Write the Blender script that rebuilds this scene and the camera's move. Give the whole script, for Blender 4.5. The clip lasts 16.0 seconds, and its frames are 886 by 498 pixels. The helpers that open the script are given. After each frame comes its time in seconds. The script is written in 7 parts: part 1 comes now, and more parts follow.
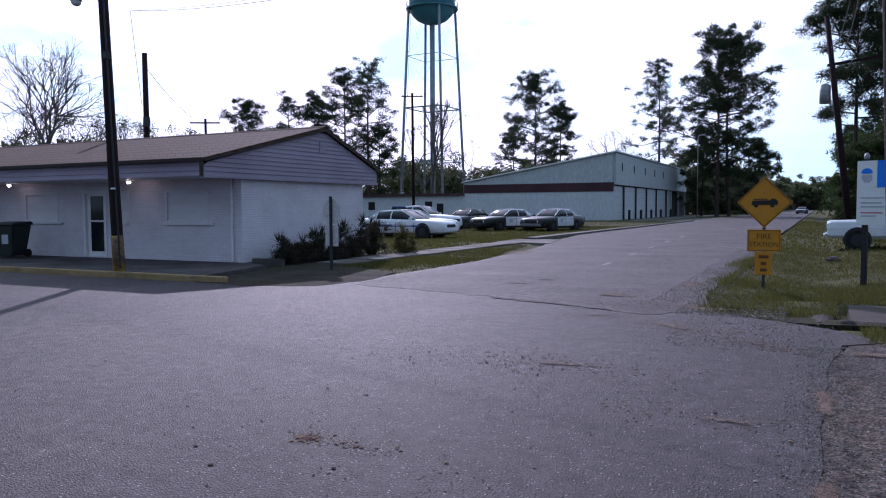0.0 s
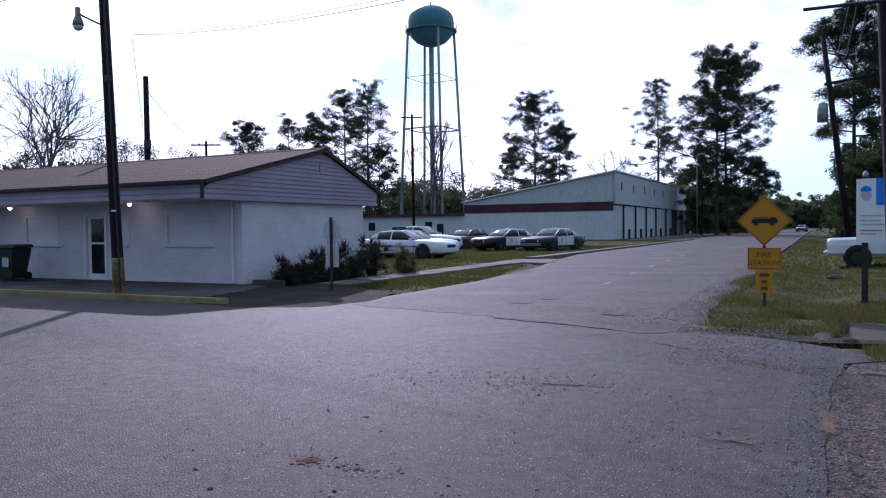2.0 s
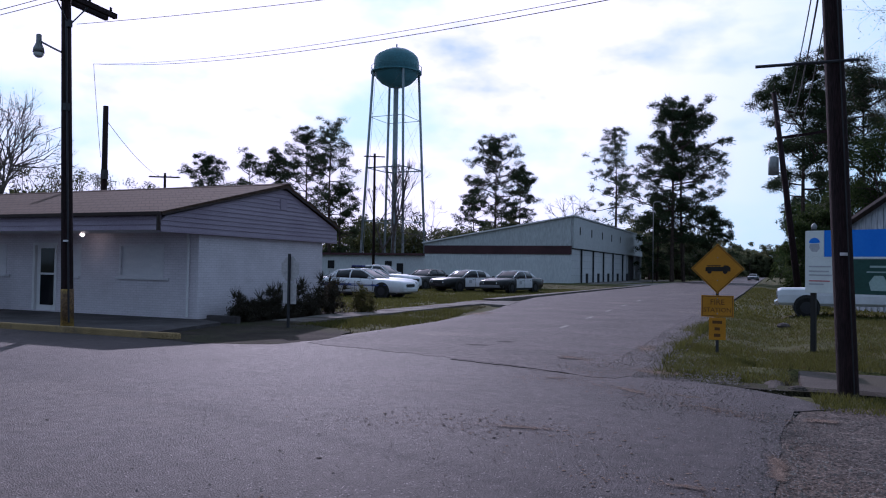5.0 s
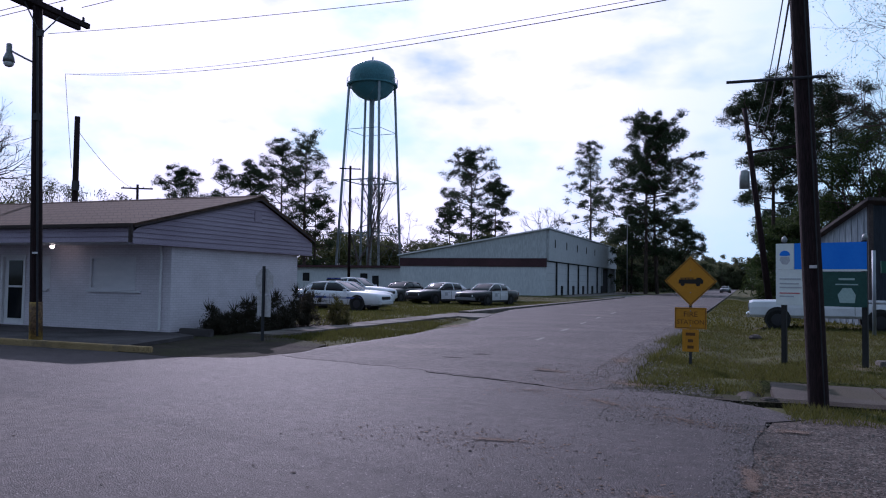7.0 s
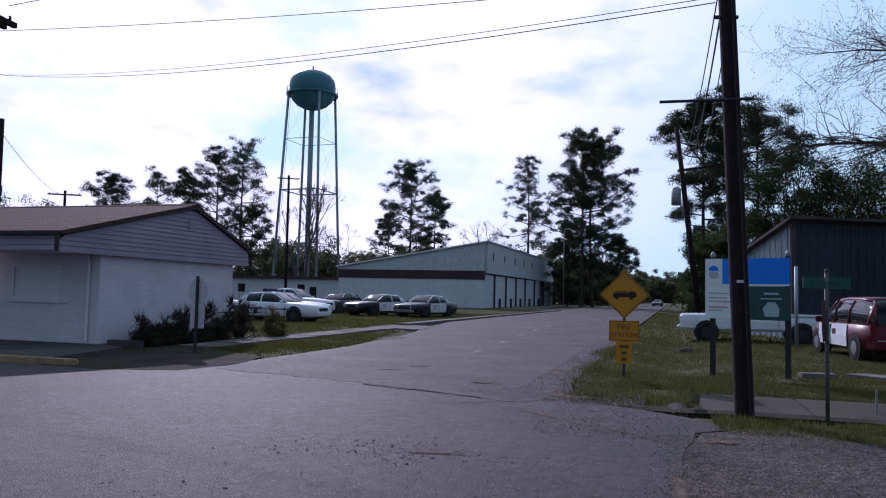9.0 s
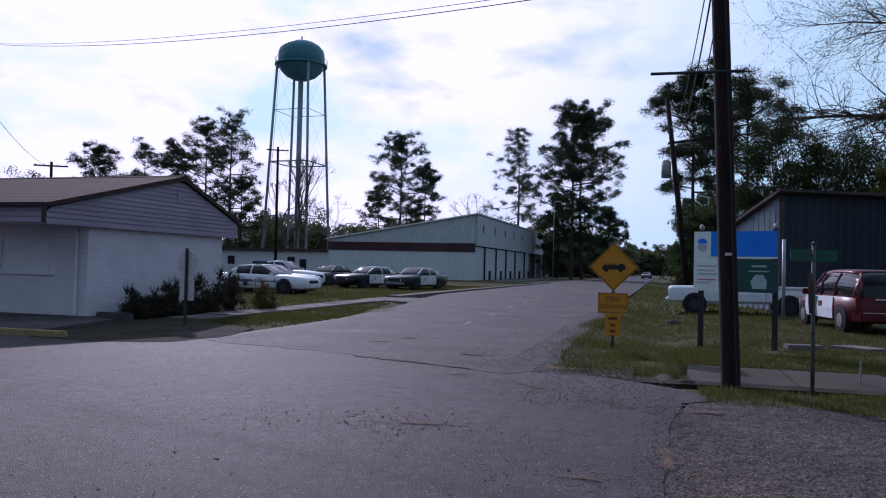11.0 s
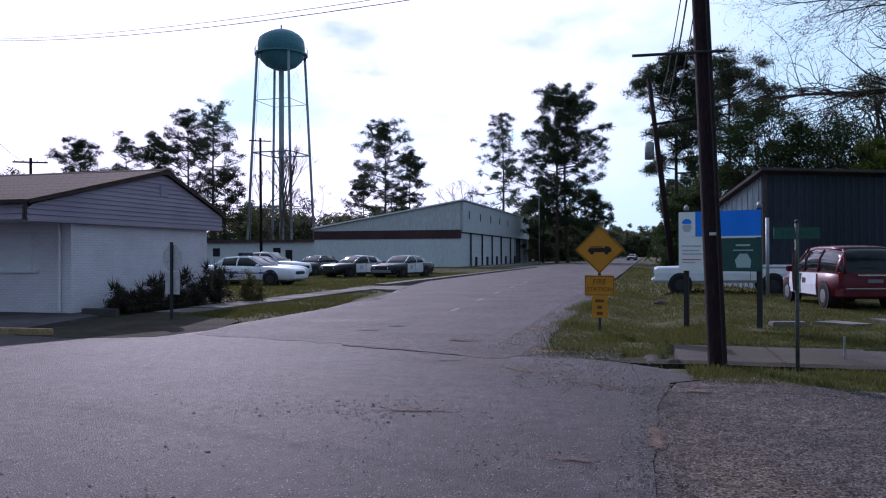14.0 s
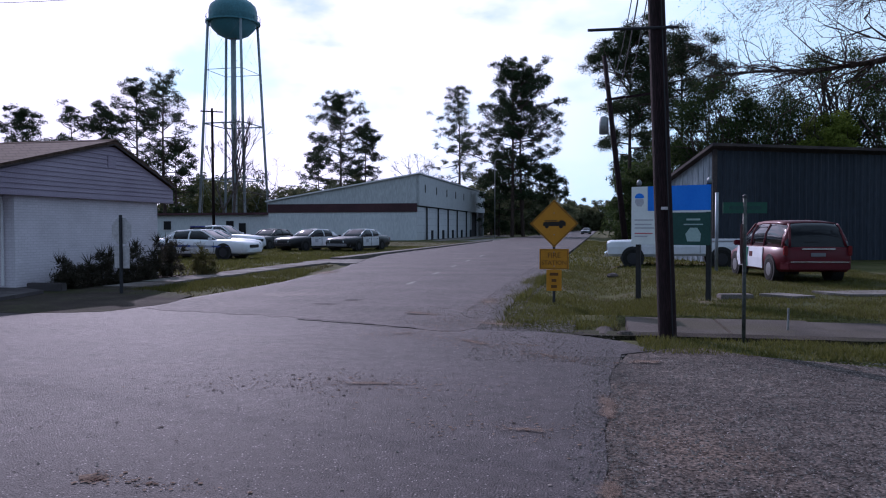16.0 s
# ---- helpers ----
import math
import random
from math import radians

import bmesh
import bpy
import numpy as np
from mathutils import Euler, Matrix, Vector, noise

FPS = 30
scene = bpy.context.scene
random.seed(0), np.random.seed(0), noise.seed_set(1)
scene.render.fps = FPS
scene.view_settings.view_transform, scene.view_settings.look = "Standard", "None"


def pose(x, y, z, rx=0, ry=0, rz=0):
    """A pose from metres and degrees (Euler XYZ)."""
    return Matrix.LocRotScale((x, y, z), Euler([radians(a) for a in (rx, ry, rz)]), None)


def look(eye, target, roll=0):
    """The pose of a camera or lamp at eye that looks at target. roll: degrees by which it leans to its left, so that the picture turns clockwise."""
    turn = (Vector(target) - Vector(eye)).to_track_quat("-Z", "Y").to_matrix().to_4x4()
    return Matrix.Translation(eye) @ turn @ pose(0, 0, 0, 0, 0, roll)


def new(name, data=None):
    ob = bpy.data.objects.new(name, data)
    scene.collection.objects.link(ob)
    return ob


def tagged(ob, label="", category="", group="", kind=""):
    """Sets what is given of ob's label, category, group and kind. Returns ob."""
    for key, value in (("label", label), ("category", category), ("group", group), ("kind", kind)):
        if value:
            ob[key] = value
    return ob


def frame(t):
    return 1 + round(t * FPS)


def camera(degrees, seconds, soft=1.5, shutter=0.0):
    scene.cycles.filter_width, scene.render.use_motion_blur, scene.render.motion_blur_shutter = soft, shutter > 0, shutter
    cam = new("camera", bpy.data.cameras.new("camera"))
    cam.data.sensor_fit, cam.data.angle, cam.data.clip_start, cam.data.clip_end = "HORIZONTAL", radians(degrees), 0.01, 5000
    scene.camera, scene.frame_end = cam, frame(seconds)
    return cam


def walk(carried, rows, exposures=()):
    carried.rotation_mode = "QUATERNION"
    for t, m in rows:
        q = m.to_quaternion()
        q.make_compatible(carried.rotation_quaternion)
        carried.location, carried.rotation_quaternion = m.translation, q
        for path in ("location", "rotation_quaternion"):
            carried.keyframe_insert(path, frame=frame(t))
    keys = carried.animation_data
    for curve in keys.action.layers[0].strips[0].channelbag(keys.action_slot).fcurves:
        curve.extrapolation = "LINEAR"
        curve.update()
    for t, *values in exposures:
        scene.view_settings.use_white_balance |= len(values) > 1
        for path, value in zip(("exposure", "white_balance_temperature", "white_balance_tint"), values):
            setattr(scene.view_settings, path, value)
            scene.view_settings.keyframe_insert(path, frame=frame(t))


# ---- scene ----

cam = camera(61.0, 16.0, soft=1.1)
PATH = [
    (0.0, pose(0, 0, 1.55, 86.89, 0.29, 26.64)), (0.5, pose(0, 0, 1.55, 87.30, 0.51, 26.37)),
    (1.0, pose(0, 0, 1.55, 87.70, 0.54, 26.64)), (1.5, pose(0, 0, 1.55, 88.05, 0.76, 26.91)),
    (2.0, pose(0, 0, 1.55, 88.43, 0.64, 26.65)), (2.5, pose(0, 0, 1.55, 89.50, 0.52, 26.65)),
    (3.0, pose(0, 0, 1.55, 92.71, -0.96, 25.86)), (3.5, pose(0, 0, 1.55, 93.43, -0.74, 25.76)),
    (4.0, pose(0, 0, 1.55, 90.84, -0.43, 24.95)), (6.5, pose(0, 0, 1.55, 92.85, -0.87, 22.48)),
    (7.0, pose(0, 0, 1.55, 92.46, -0.89, 21.73)), (7.5, pose(0, 0, 1.55, 92.51, -1.00, 19.38)),
    (8.0, pose(0, 0, 1.55, 92.46, -0.89, 16.76)), (8.5, pose(0, 0, 1.55, 92.71, -0.74, 16.55)),
    (9.0, pose(0, 0, 1.55, 93.46, -1.29, 17.06)), (11.5, pose(0, 0, 1.55, 90.77, -1.26, 16.16)),
    (12.0, pose(0, 0, 1.55, 90.31, -1.12, 15.92)), (12.5, pose(0, 0, 1.55, 89.82, -1.22, 15.04)),
    (13.0, pose(0, 0, 1.55, 89.62, -1.59, 15.01)), (13.5, pose(0, 0, 1.55, 89.65, -0.88, 15.20)),
    (14.0, pose(0, 0, 1.55, 90.39, 0.19, 15.28)), (14.5, pose(0, 0, 1.55, 90.57, 0.07, 15.54)),
    (15.0, pose(0, 0, 1.55, 90.34, -0.07, 14.86)), (15.5, pose(0, 0, 1.55, 90.28, -0.30, 13.29)),
    (16.0, pose(0, 0, 1.55, 88.37, 0.08, 11.93)),
]
walk(cam, PATH, [(0.0, -0.22, 5400, 36), (1.0, -0.15, 5400, 36), (2.5, -0.16, 5400, 36), (3.0, -0.38, 5450, 36), (3.5, -0.40, 5450, 36), (4.0, -0.54, 5450, 36), (6.5, -0.54, 5450, 36), (7.0, -0.55, 5450, 36), (9.0, -0.60, 5450, 36), (11.5, -0.68, 5450, 37),
                (12.5, -0.55, 5450, 37), (14.0, -0.36, 5500, 36), (16.0, -0.36, 5500, 37)])

# ---- sky and sun ----
SUN_EL, SUN_LEFT = 28.5, 35.4
world = bpy.data.worlds.new("sky")
scene.world = world
world.use_nodes = True
wn, wl = world.node_tree.nodes, world.node_tree.links
wn.clear()
w_out = wn.new("ShaderNodeOutputWorld")
w_bg = wn.new("ShaderNodeBackground")
w_sky = wn.new("ShaderNodeTexSky")
w_sky.sky_type = "NISHITA"
w_sky.sun_disc = False
w_sky.sun_elevation = radians(SUN_EL)
w_sky.sun_rotation = radians(-SUN_LEFT)
w_sky.dust_density = 2.5
w_tc = wn.new("ShaderNodeTexCoord")
w_map = wn.new("ShaderNodeMapping")
w_map.inputs["Scale"].default_value = (2.2, 2.2, 5.0)
w_n1 = wn.new("ShaderNodeTexNoise")
w_n1.inputs["Scale"].default_value = 1.6
w_n1.inputs["Detail"].default_value = 7
w_n1.inputs["Roughness"].default_value = 0.55
w_r1 = wn.new("ShaderNodeValToRGB")
w_r1.color_ramp.elements[0].position = 0.33
w_r1.color_ramp.elements[1].position = 0.50
w_n2 = wn.new("ShaderNodeTexNoise")
w_n2.inputs["Scale"].default_value = 3.1
w_n2.inputs["Detail"].default_value = 5
w_r2 = wn.new("ShaderNodeValToRGB")
w_r2.color_ramp.elements[0].position = 0.57
w_r2.color_ramp.elements[0].color = (15.0, 15.0, 15.0, 1)
w_r2.color_ramp.elements[1].position = 0.76
w_r2.color_ramp.elements[1].color = (7.8, 9.9, 10.3, 1)
w_mix = wn.new("ShaderNodeMixRGB")
wl.new(w_tc.outputs["Generated"], w_map.inputs["Vector"])
wl.new(w_map.outputs["Vector"], w_n1.inputs["Vector"])
wl.new(w_map.outputs["Vector"], w_n2.inputs["Vector"])
wl.new(w_n1.outputs["Fac"], w_r1.inputs["Fac"])
wl.new(w_n2.outputs["Fac"], w_r2.inputs["Fac"])
w_veil = wn.new("ShaderNodeMixRGB")
w_veil.inputs["Fac"].default_value = 0.98
w_veil.inputs["Color2"].default_value = (8.9, 12.7, 12.8, 1)
wl.new(w_sky.outputs["Color"], w_veil.inputs["Color1"])
wl.new(w_veil.outputs["Color"], w_mix.inputs["Color1"])
wl.new(w_r2.outputs["Color"], w_mix.inputs["Color2"])
# veil and clouds are brightest towards the sun
w_dot = wn.new("ShaderNodeVectorMath")
w_dot.operation = "DOT_PRODUCT"
w_dot.inputs[1].default_value = (-0.525, 0.739, 0.423)
w_glow = wn.new("ShaderNodeMapRange")
w_glow.inputs["From Min"].default_value, w_glow.inputs["From Max"].default_value = 0.1, 0.9
w_glow.inputs["To Min"].default_value, w_glow.inputs["To Max"].default_value = 0.44, 1.08
# broken cloud gathers round the sun, a clear pale veil lies away from it
w_near = wn.new("ShaderNodeMapRange")
w_near.inputs["From Min"].default_value, w_near.inputs["From Max"].default_value = 0.73, 0.91
w_cloud = wn.new("ShaderNodeMath")
w_cloud.operation = "MULTIPLY"
wl.new(w_dot.outputs["Value"], w_near.inputs["Value"])
wl.new(w_near.outputs["Result"], w_cloud.inputs[0])
wl.new(w_r1.outputs["Color"], w_cloud.inputs[1])
wl.new(w_cloud.outputs["Value"], w_mix.inputs["Fac"])
w_mul = wn.new("ShaderNodeMixRGB")
w_mul.blend_type = "MULTIPLY"
w_mul.inputs["Fac"].default_value = 1
wl.new(w_tc.outputs["Generated"], w_dot.inputs[0])
wl.new(w_dot.outputs["Value"], w_glow.inputs["Value"])
wl.new(w_mix.outputs["Color"], w_mul.inputs["Color1"])
wl.new(w_glow.outputs["Result"], w_mul.inputs["Color2"])
wl.new(w_mul.outputs["Color"], w_bg.inputs["Color"])
wl.new(w_bg.outputs["Background"], w_out.inputs["Surface"])
w_bg.inputs["Strength"].default_value = 0.10
sun = new("sun", bpy.data.lights.new("sun", "SUN"))
sun.data.energy, sun.data.angle, sun.data.color = 4.0, radians(0.8), (1.0, 0.93, 0.84)
sun_dir = Vector((-math.sin(radians(SUN_LEFT)) * math.cos(radians(SUN_EL)),
                  math.cos(radians(SUN_LEFT)) * math.cos(radians(SUN_EL)), math.sin(radians(SUN_EL))))
sun.matrix_world = look(sun_dir * 200, (0, 0, 0))


# ---- materials ----
def mat(name, c1, c2, scale=3.0, rough=0.8, bump=0.2, fine=60.0, metal=0.0, fine_mix=0.3, stretch=(1, 1, 1), c3=None, c3_at=0.62, spec=0.25, rand=0.0, mid=0.0):
    """Two-scale procedural surface: blotches from c1 to c2, fine grain, optional stains c3."""
    m = bpy.data.materials.new(name)
    m.use_nodes = True
    n, l = m.node_tree.nodes, m.node_tree.links
    b = n["Principled BSDF"]
    tc = n.new("ShaderNodeTexCoord")
    mp = n.new("ShaderNodeMapping")
    mp.inputs["Scale"].default_value = stretch
    l.new(tc.outputs["Object"], mp.inputs["Vector"])
    n1 = n.new("ShaderNodeTexNoise")
    n1.inputs["Scale"].default_value = scale
    n1.inputs["Detail"].default_value = 6
    n2 = n.new("ShaderNodeTexNoise")
    n2.inputs["Scale"].default_value = fine
    n2.inputs["Detail"].default_value = 3
    for k in (n1, n2):
        l.new(mp.outputs["Vector"], k.inputs["Vector"])
    r1 = n.new("ShaderNodeValToRGB")
    r1.color_ramp.elements[0].position, r1.color_ramp.elements[0].color = 0.35, (*c1, 1)
    r1.color_ramp.elements[1].position, r1.color_ramp.elements[1].color = 0.68, (*c2, 1)
    l.new(n1.outputs["Fac"], r1.inputs["Fac"])
    col = r1.outputs["Color"]
    if c3:
        n3 = n.new("ShaderNodeTexNoise")
        n3.inputs["Scale"].default_value = scale * 0.37
        n3.inputs["Detail"].default_value = 8
        n3.inputs["Roughness"].default_value = 0.65
        l.new(mp.outputs["Vector"], n3.inputs["Vector"])
        r3 = n.new("ShaderNodeValToRGB")
        r3.color_ramp.elements[0].position, r3.color_ramp.elements[1].position = c3_at - 0.06, c3_at + 0.06
        l.new(n3.outputs["Fac"], r3.inputs["Fac"])
        m3 = n.new("ShaderNodeMixRGB")
        l.new(r3.outputs["Color"], m3.inputs["Fac"])
        l.new(col, m3.inputs["Color1"])
        m3.inputs["Color2"].default_value = (*c3, 1)
        col = m3.outputs["Color"]
    mx = n.new("ShaderNodeMixRGB")
    mx.blend_type = "OVERLAY"
    mx.inputs["Fac"].default_value = fine_mix
    l.new(col, mx.inputs["Color1"])
    rg = n.new("ShaderNodeValToRGB")
    rg.color_ramp.elements[0].position, rg.color_ramp.elements[1].position = 0.32, 0.68
    l.new(n2.outputs["Fac"], rg.inputs["Fac"])
    l.new(rg.outputs["Color"], mx.inputs["Color2"])
    col = mx.outputs["Color"]
    if mid:
        n4 = n.new("ShaderNodeTexNoise")
        n4.inputs["Scale"].default_value, n4.inputs["Detail"].default_value = 6.0, 7
        n4.inputs["Roughness"].default_value = 0.75
        l.new(mp.outputs["Vector"], n4.inputs["Vector"])
        r4 = n.new("ShaderNodeValToRGB")
        r4.color_ramp.elements[0].position, r4.color_ramp.elements[1].position = 0.30, 0.70
        l.new(n4.outputs["Fac"], r4.inputs["Fac"])
        m4 = n.new("ShaderNodeMixRGB")
        m4.blend_type = "OVERLAY"
        m4.inputs["Fac"].default_value = mid
        l.new(col, m4.inputs["Color1"])
        l.new(r4.outputs["Color"], m4.inputs["Color2"])
        vo = n.new("ShaderNodeTexVoronoi")
        vo.inputs["Scale"].default_value = 34.0
        l.new(mp.outputs["Vector"], vo.inputs["Vector"])
        lt = n.new("ShaderNodeMath")
        lt.operation = "LESS_THAN"
        lt.inputs[1].default_value = 0.19
        l.new(vo.outputs["Distance"], lt.inputs[0])
        sc = n.new("ShaderNodeMixRGB")
        l.new(lt.outputs["Value"], sc.inputs["Fac"])
        l.new(m4.outputs["Color"], sc.inputs["Color1"])
        bw = n.new("ShaderNodeValToRGB")
        bw.color_ramp.elements[0].position, bw.color_ramp.elements[0].color = 0.55, (0.045, 0.038, 0.042, 1)
        bw.color_ramp.elements[1].position, bw.color_ramp.elements[1].color = 0.62, (0.30, 0.26, 0.265, 1)
        l.new(vo.outputs["Color"], bw.inputs["Fac"])
        l.new(bw.outputs["Color"], sc.inputs["Color2"])
        col = sc.outputs["Color"]
    if rand:
        oi = n.new("ShaderNodeObjectInfo")
        mr = n.new("ShaderNodeMapRange")
        mr.inputs["To Min"].default_value, mr.inputs["To Max"].default_value = 1 - rand, 1 + rand
        l.new(oi.outputs["Random"], mr.inputs["Value"])
        hv = n.new("ShaderNodeHueSaturation")
        l.new(mr.outputs["Result"], hv.inputs["Value"])
        l.new(col, hv.inputs["Color"])
        col = hv.outputs["Color"]
    l.new(col, b.inputs["Base Color"])
    b.inputs["Roughness"].default_value = rough
    b.inputs["Metallic"].default_value = metal
    b.inputs["Specular IOR Level"].default_value = spec
    if bump:
        bp = n.new("ShaderNodeBump")
        bp.inputs["Strength"].default_value = bump
        bp.inputs["Distance"].default_value = 0.02
        l.new(n2.outputs["Fac"], bp.inputs["Height"])
        l.new(bp.outputs["Normal"], b.inputs["Normal"])
    return m


def leafy(name, c1, c2, through_light=0.25):
    """Foliage: colour varies leaf by leaf, a little light passes through."""
    m = bpy.data.materials.new(name)
    m.use_nodes = True
    n, l = m.node_tree.nodes, m.node_tree.links
    b = n["Principled BSDF"]
    g = n.new("ShaderNodeNewGeometry")
    r = n.new("ShaderNodeValToRGB")
    r.color_ramp.elements[0].color, r.color_ramp.elements[1].color = (*c1, 1), (*c2, 1)
    l.new(g.outputs["Random Per Island"], r.inputs["Fac"])
    l.new(r.outputs["Color"], b.inputs["Base Color"])
    b.inputs["Roughness"].default_value = 0.65
    b.inputs["Specular IOR Level"].default_value = 0.08
    t = n.new("ShaderNodeBsdfTranslucent")
    l.new(r.outputs["Color"], t.inputs["Color"])
    mix = n.new("ShaderNodeMixShader")
    mix.inputs["Fac"].default_value = through_light
    l.new(b.outputs["BSDF"], mix.inputs[1])
    l.new(t.outputs["BSDF"], mix.inputs[2])
    l.new(mix.outputs["Shader"], n["Material Output"].inputs["Surface"])
    return m


def brick_paint(name, c, mortar, bw=0.2, bh=0.067, bump=0.5, rough=0.6):
    """Painted brick or coursed shingle: low relief of courses with blotchy paint."""
    m = mat(name, c, tuple(v * 0.86 for v in c), 1.3, rough, 0.0, 45, fine_mix=0.12, c3=tuple(v * 0.72 for v in c), c3_at=0.70)
    n, l = m.node_tree.nodes, m.node_tree.links
    b = n["Principled BSDF"]
    src = b.inputs["Base Color"].links[0].from_socket
    tc = n.new("ShaderNodeTexCoord")
    sep = n.new("ShaderNodeSeparateXYZ")
    add = n.new("ShaderNodeMath")
    cmb = n.new("ShaderNodeCombineXYZ")
    l.new(tc.outputs["Object"], sep.inputs["Vector"])
    l.new(sep.outputs["X"], add.inputs[0])
    l.new(sep.outputs["Y"], add.inputs[1])
    l.new(add.outputs["Value"], cmb.inputs["X"])
    l.new(sep.outputs["Z"], cmb.inputs["Y"])
    br = n.new("ShaderNodeTexBrick")
    br.inputs["Scale"].default_value = 1.0
    br.inputs["Brick Width"].default_value, br.inputs["Row Height"].default_value = bw, bh
    br.inputs["Mortar Size"].default_value = bh * 0.10
    br.inputs["Color1"].default_value = (1, 1, 1, 1)
    br.inputs["Color2"].default_value = (0.93, 0.93, 0.93, 1)
    br.inputs["Mortar"].default_value = (mortar, mortar, mortar, 1)
    l.new(cmb.outputs["Vector"], br.inputs["Vector"])
    mu = n.new("ShaderNodeMixRGB")
    mu.blend_type = "MULTIPLY"
    mu.inputs["Fac"].default_value = 1
    l.new(src, mu.inputs["Color1"])
    l.new(br.outputs["Color"], mu.inputs["Color2"])
    l.new(mu.outputs["Color"], b.inputs["Base Color"])
    bp = n.new("ShaderNodeBump")
    bp.inputs["Strength"].default_value, bp.inputs["Distance"].default_value = bump, 0.01
    l.new(br.outputs["Color"], bp.inputs["Height"])
    l.new(bp.outputs["Normal"], b.inputs["Normal"])
    return m


def plain(name, c, rough=0.5, metal=0.0, coat=0.0):
    m = mat(name, c, tuple(min(1, v * 1.12 + 0.004) for v in c), 2.0, rough, 0.0, 25, metal, 0.08)
    m.node_tree.nodes["Principled BSDF"].inputs["Coat Weight"].default_value = coat
    return m


def glow(name, c, power):
    m = plain(name, c, 0.4)
    b = m.node_tree.nodes["Principled BSDF"]
    b.inputs["Emission Color"].default_value, b.inputs["Emission Strength"].default_value = (*c, 1), power
    return m


def patchy(name, c1, c2, edge=0.5):
    """Loose dirt that thins out towards the rim of its patch."""
    m = mat(name, c1, c2, 3.0, 0.95, 0.6, 70, fine_mix=0.6)
    n, l = m.node_tree.nodes, m.node_tree.links
    tc = n.new("ShaderNodeTexCoord")
    ln = n.new("ShaderNodeVectorMath")
    ln.operation = "LENGTH"
    l.new(tc.outputs["Object"], ln.inputs[0])
    nz = n.new("ShaderNodeTexNoise")
    nz.inputs["Scale"].default_value, nz.inputs["Detail"].default_value = 4.0, 14
    nz.inputs["Roughness"].default_value = 0.88
    ge = n.new("ShaderNodeNewGeometry")
    l.new(ge.outputs["Position"], nz.inputs["Vector"])
    ma = n.new("ShaderNodeMath")
    ma.operation = "MULTIPLY_ADD"
    ma.inputs[1].default_value, ma.inputs[2].default_value = -0.36, edge + 0.14
    l.new(ln.outputs["Value"], ma.inputs[0])
    sb = n.new("ShaderNodeMath")
    sb.operation = "SUBTRACT"
    l.new(ma.outputs["Value"], sb.inputs[0])
    l.new(nz.outputs["Fac"], sb.inputs[1])
    rp = n.new("ShaderNodeMapRange")
    rp.inputs["From Min"].default_value, rp.inputs["From Max"].default_value = 0.0, 0.07
    rp.inputs["To Max"].default_value = 0.7
    l.new(sb.outputs["Value"], rp.inputs["Value"])
    l.new(rp.outputs["Result"], n["Principled BSDF"].inputs["Alpha"])
    return m


M_ASPHALT = mat("asphalt", (0.034, 0.0275, 0.030), (0.062, 0.0495, 0.054), 0.35, 0.66, 1.0, 70, fine_mix=0.75, c3=(0.076, 0.059, 0.057), c3_at=0.58, spec=0.15, mid=0.6)
M_SIDEROAD = mat("coarse_worn_asphalt", (0.047, 0.038, 0.040), (0.080, 0.064, 0.066), 0.6, 0.74, 1.0, 45, fine_mix=0.8, c3=(0.120, 0.094, 0.088), c3_at=0.63, spec=0.15, mid=0.8)
M_GRAVEL = mat("gravel", (0.050, 0.040, 0.038), (0.094, 0.075, 0.069), 0.7, 0.95, 1.0, 42, fine_mix=0.9, c3=(0.095, 0.068, 0.057), c3_at=0.55, mid=0.7, spec=0.1)
M_GROUND = mat("grassy_soil", (0.036, 0.040, 0.011), (0.068, 0.066, 0.022), 0.9, 0.95, 0.9, 40, fine_mix=0.7, c3=(0.085, 0.068, 0.038), c3_at=0.58, spec=0.1)
M_CONCRETE = mat("old_concrete", (0.12, 0.108, 0.102), (0.20, 0.18, 0.17), 1.4, 0.9, 0.35, 60, fine_mix=0.4, c3=(0.11, 0.09, 0.082), c3_at=0.56, spec=0.1)
M_PAVE = mat("dirty_brown_concrete", (0.050, 0.041, 0.038), (0.092, 0.077, 0.070), 1.2, 0.92, 0.4, 50, fine_mix=0.5, c3=(0.065, 0.055, 0.042), c3_at=0.54, spec=0.1)
M_DARKSLAB = mat("stained_concrete", (0.055, 0.047, 0.050), (0.10, 0.088, 0.092), 1.0, 0.85, 0.3, 50, fine_mix=0.4, c3=(0.05, 0.042, 0.042), c3_at=0.58, spec=0.1)
# soil colour kept extra dark to carry shade as well
M_SOILSHADE = mat("bare_soil_with_shade", (0.022, 0.017, 0.014), (0.050, 0.040, 0.033), 1.1, 0.95, 1.0, 40, fine_mix=0.7, c3=(0.035, 0.036, 0.016), c3_at=0.55, spec=0.1)
M_KERB = mat("yellow_kerb_paint", (0.24, 0.165, 0.085), (0.34, 0.24, 0.125), 2.2, 0.85, 0.4, 45, fine_mix=0.5, c3=(0.11, 0.088, 0.08), c3_at=0.61, spec=0.1)
M_BRICK = brick_paint("white_painted_brick", (0.70, 0.64, 0.71), 0.80)
M_BRICK.node_tree.nodes["Principled BSDF"].inputs["Specular IOR Level"].default_value = 0.2
M_SIDING = mat("lavender_vinyl_siding", (0.27, 0.215, 0.29), (0.33, 0.27, 0.35), 0.8, 0.55, 0.05, 30, fine_mix=0.15, rand=0.05)
M_SHINGLE = brick_paint("brown_shingles", (0.088, 0.056, 0.044), 0.55, 0.3, 0.14, 0.9, 0.95)
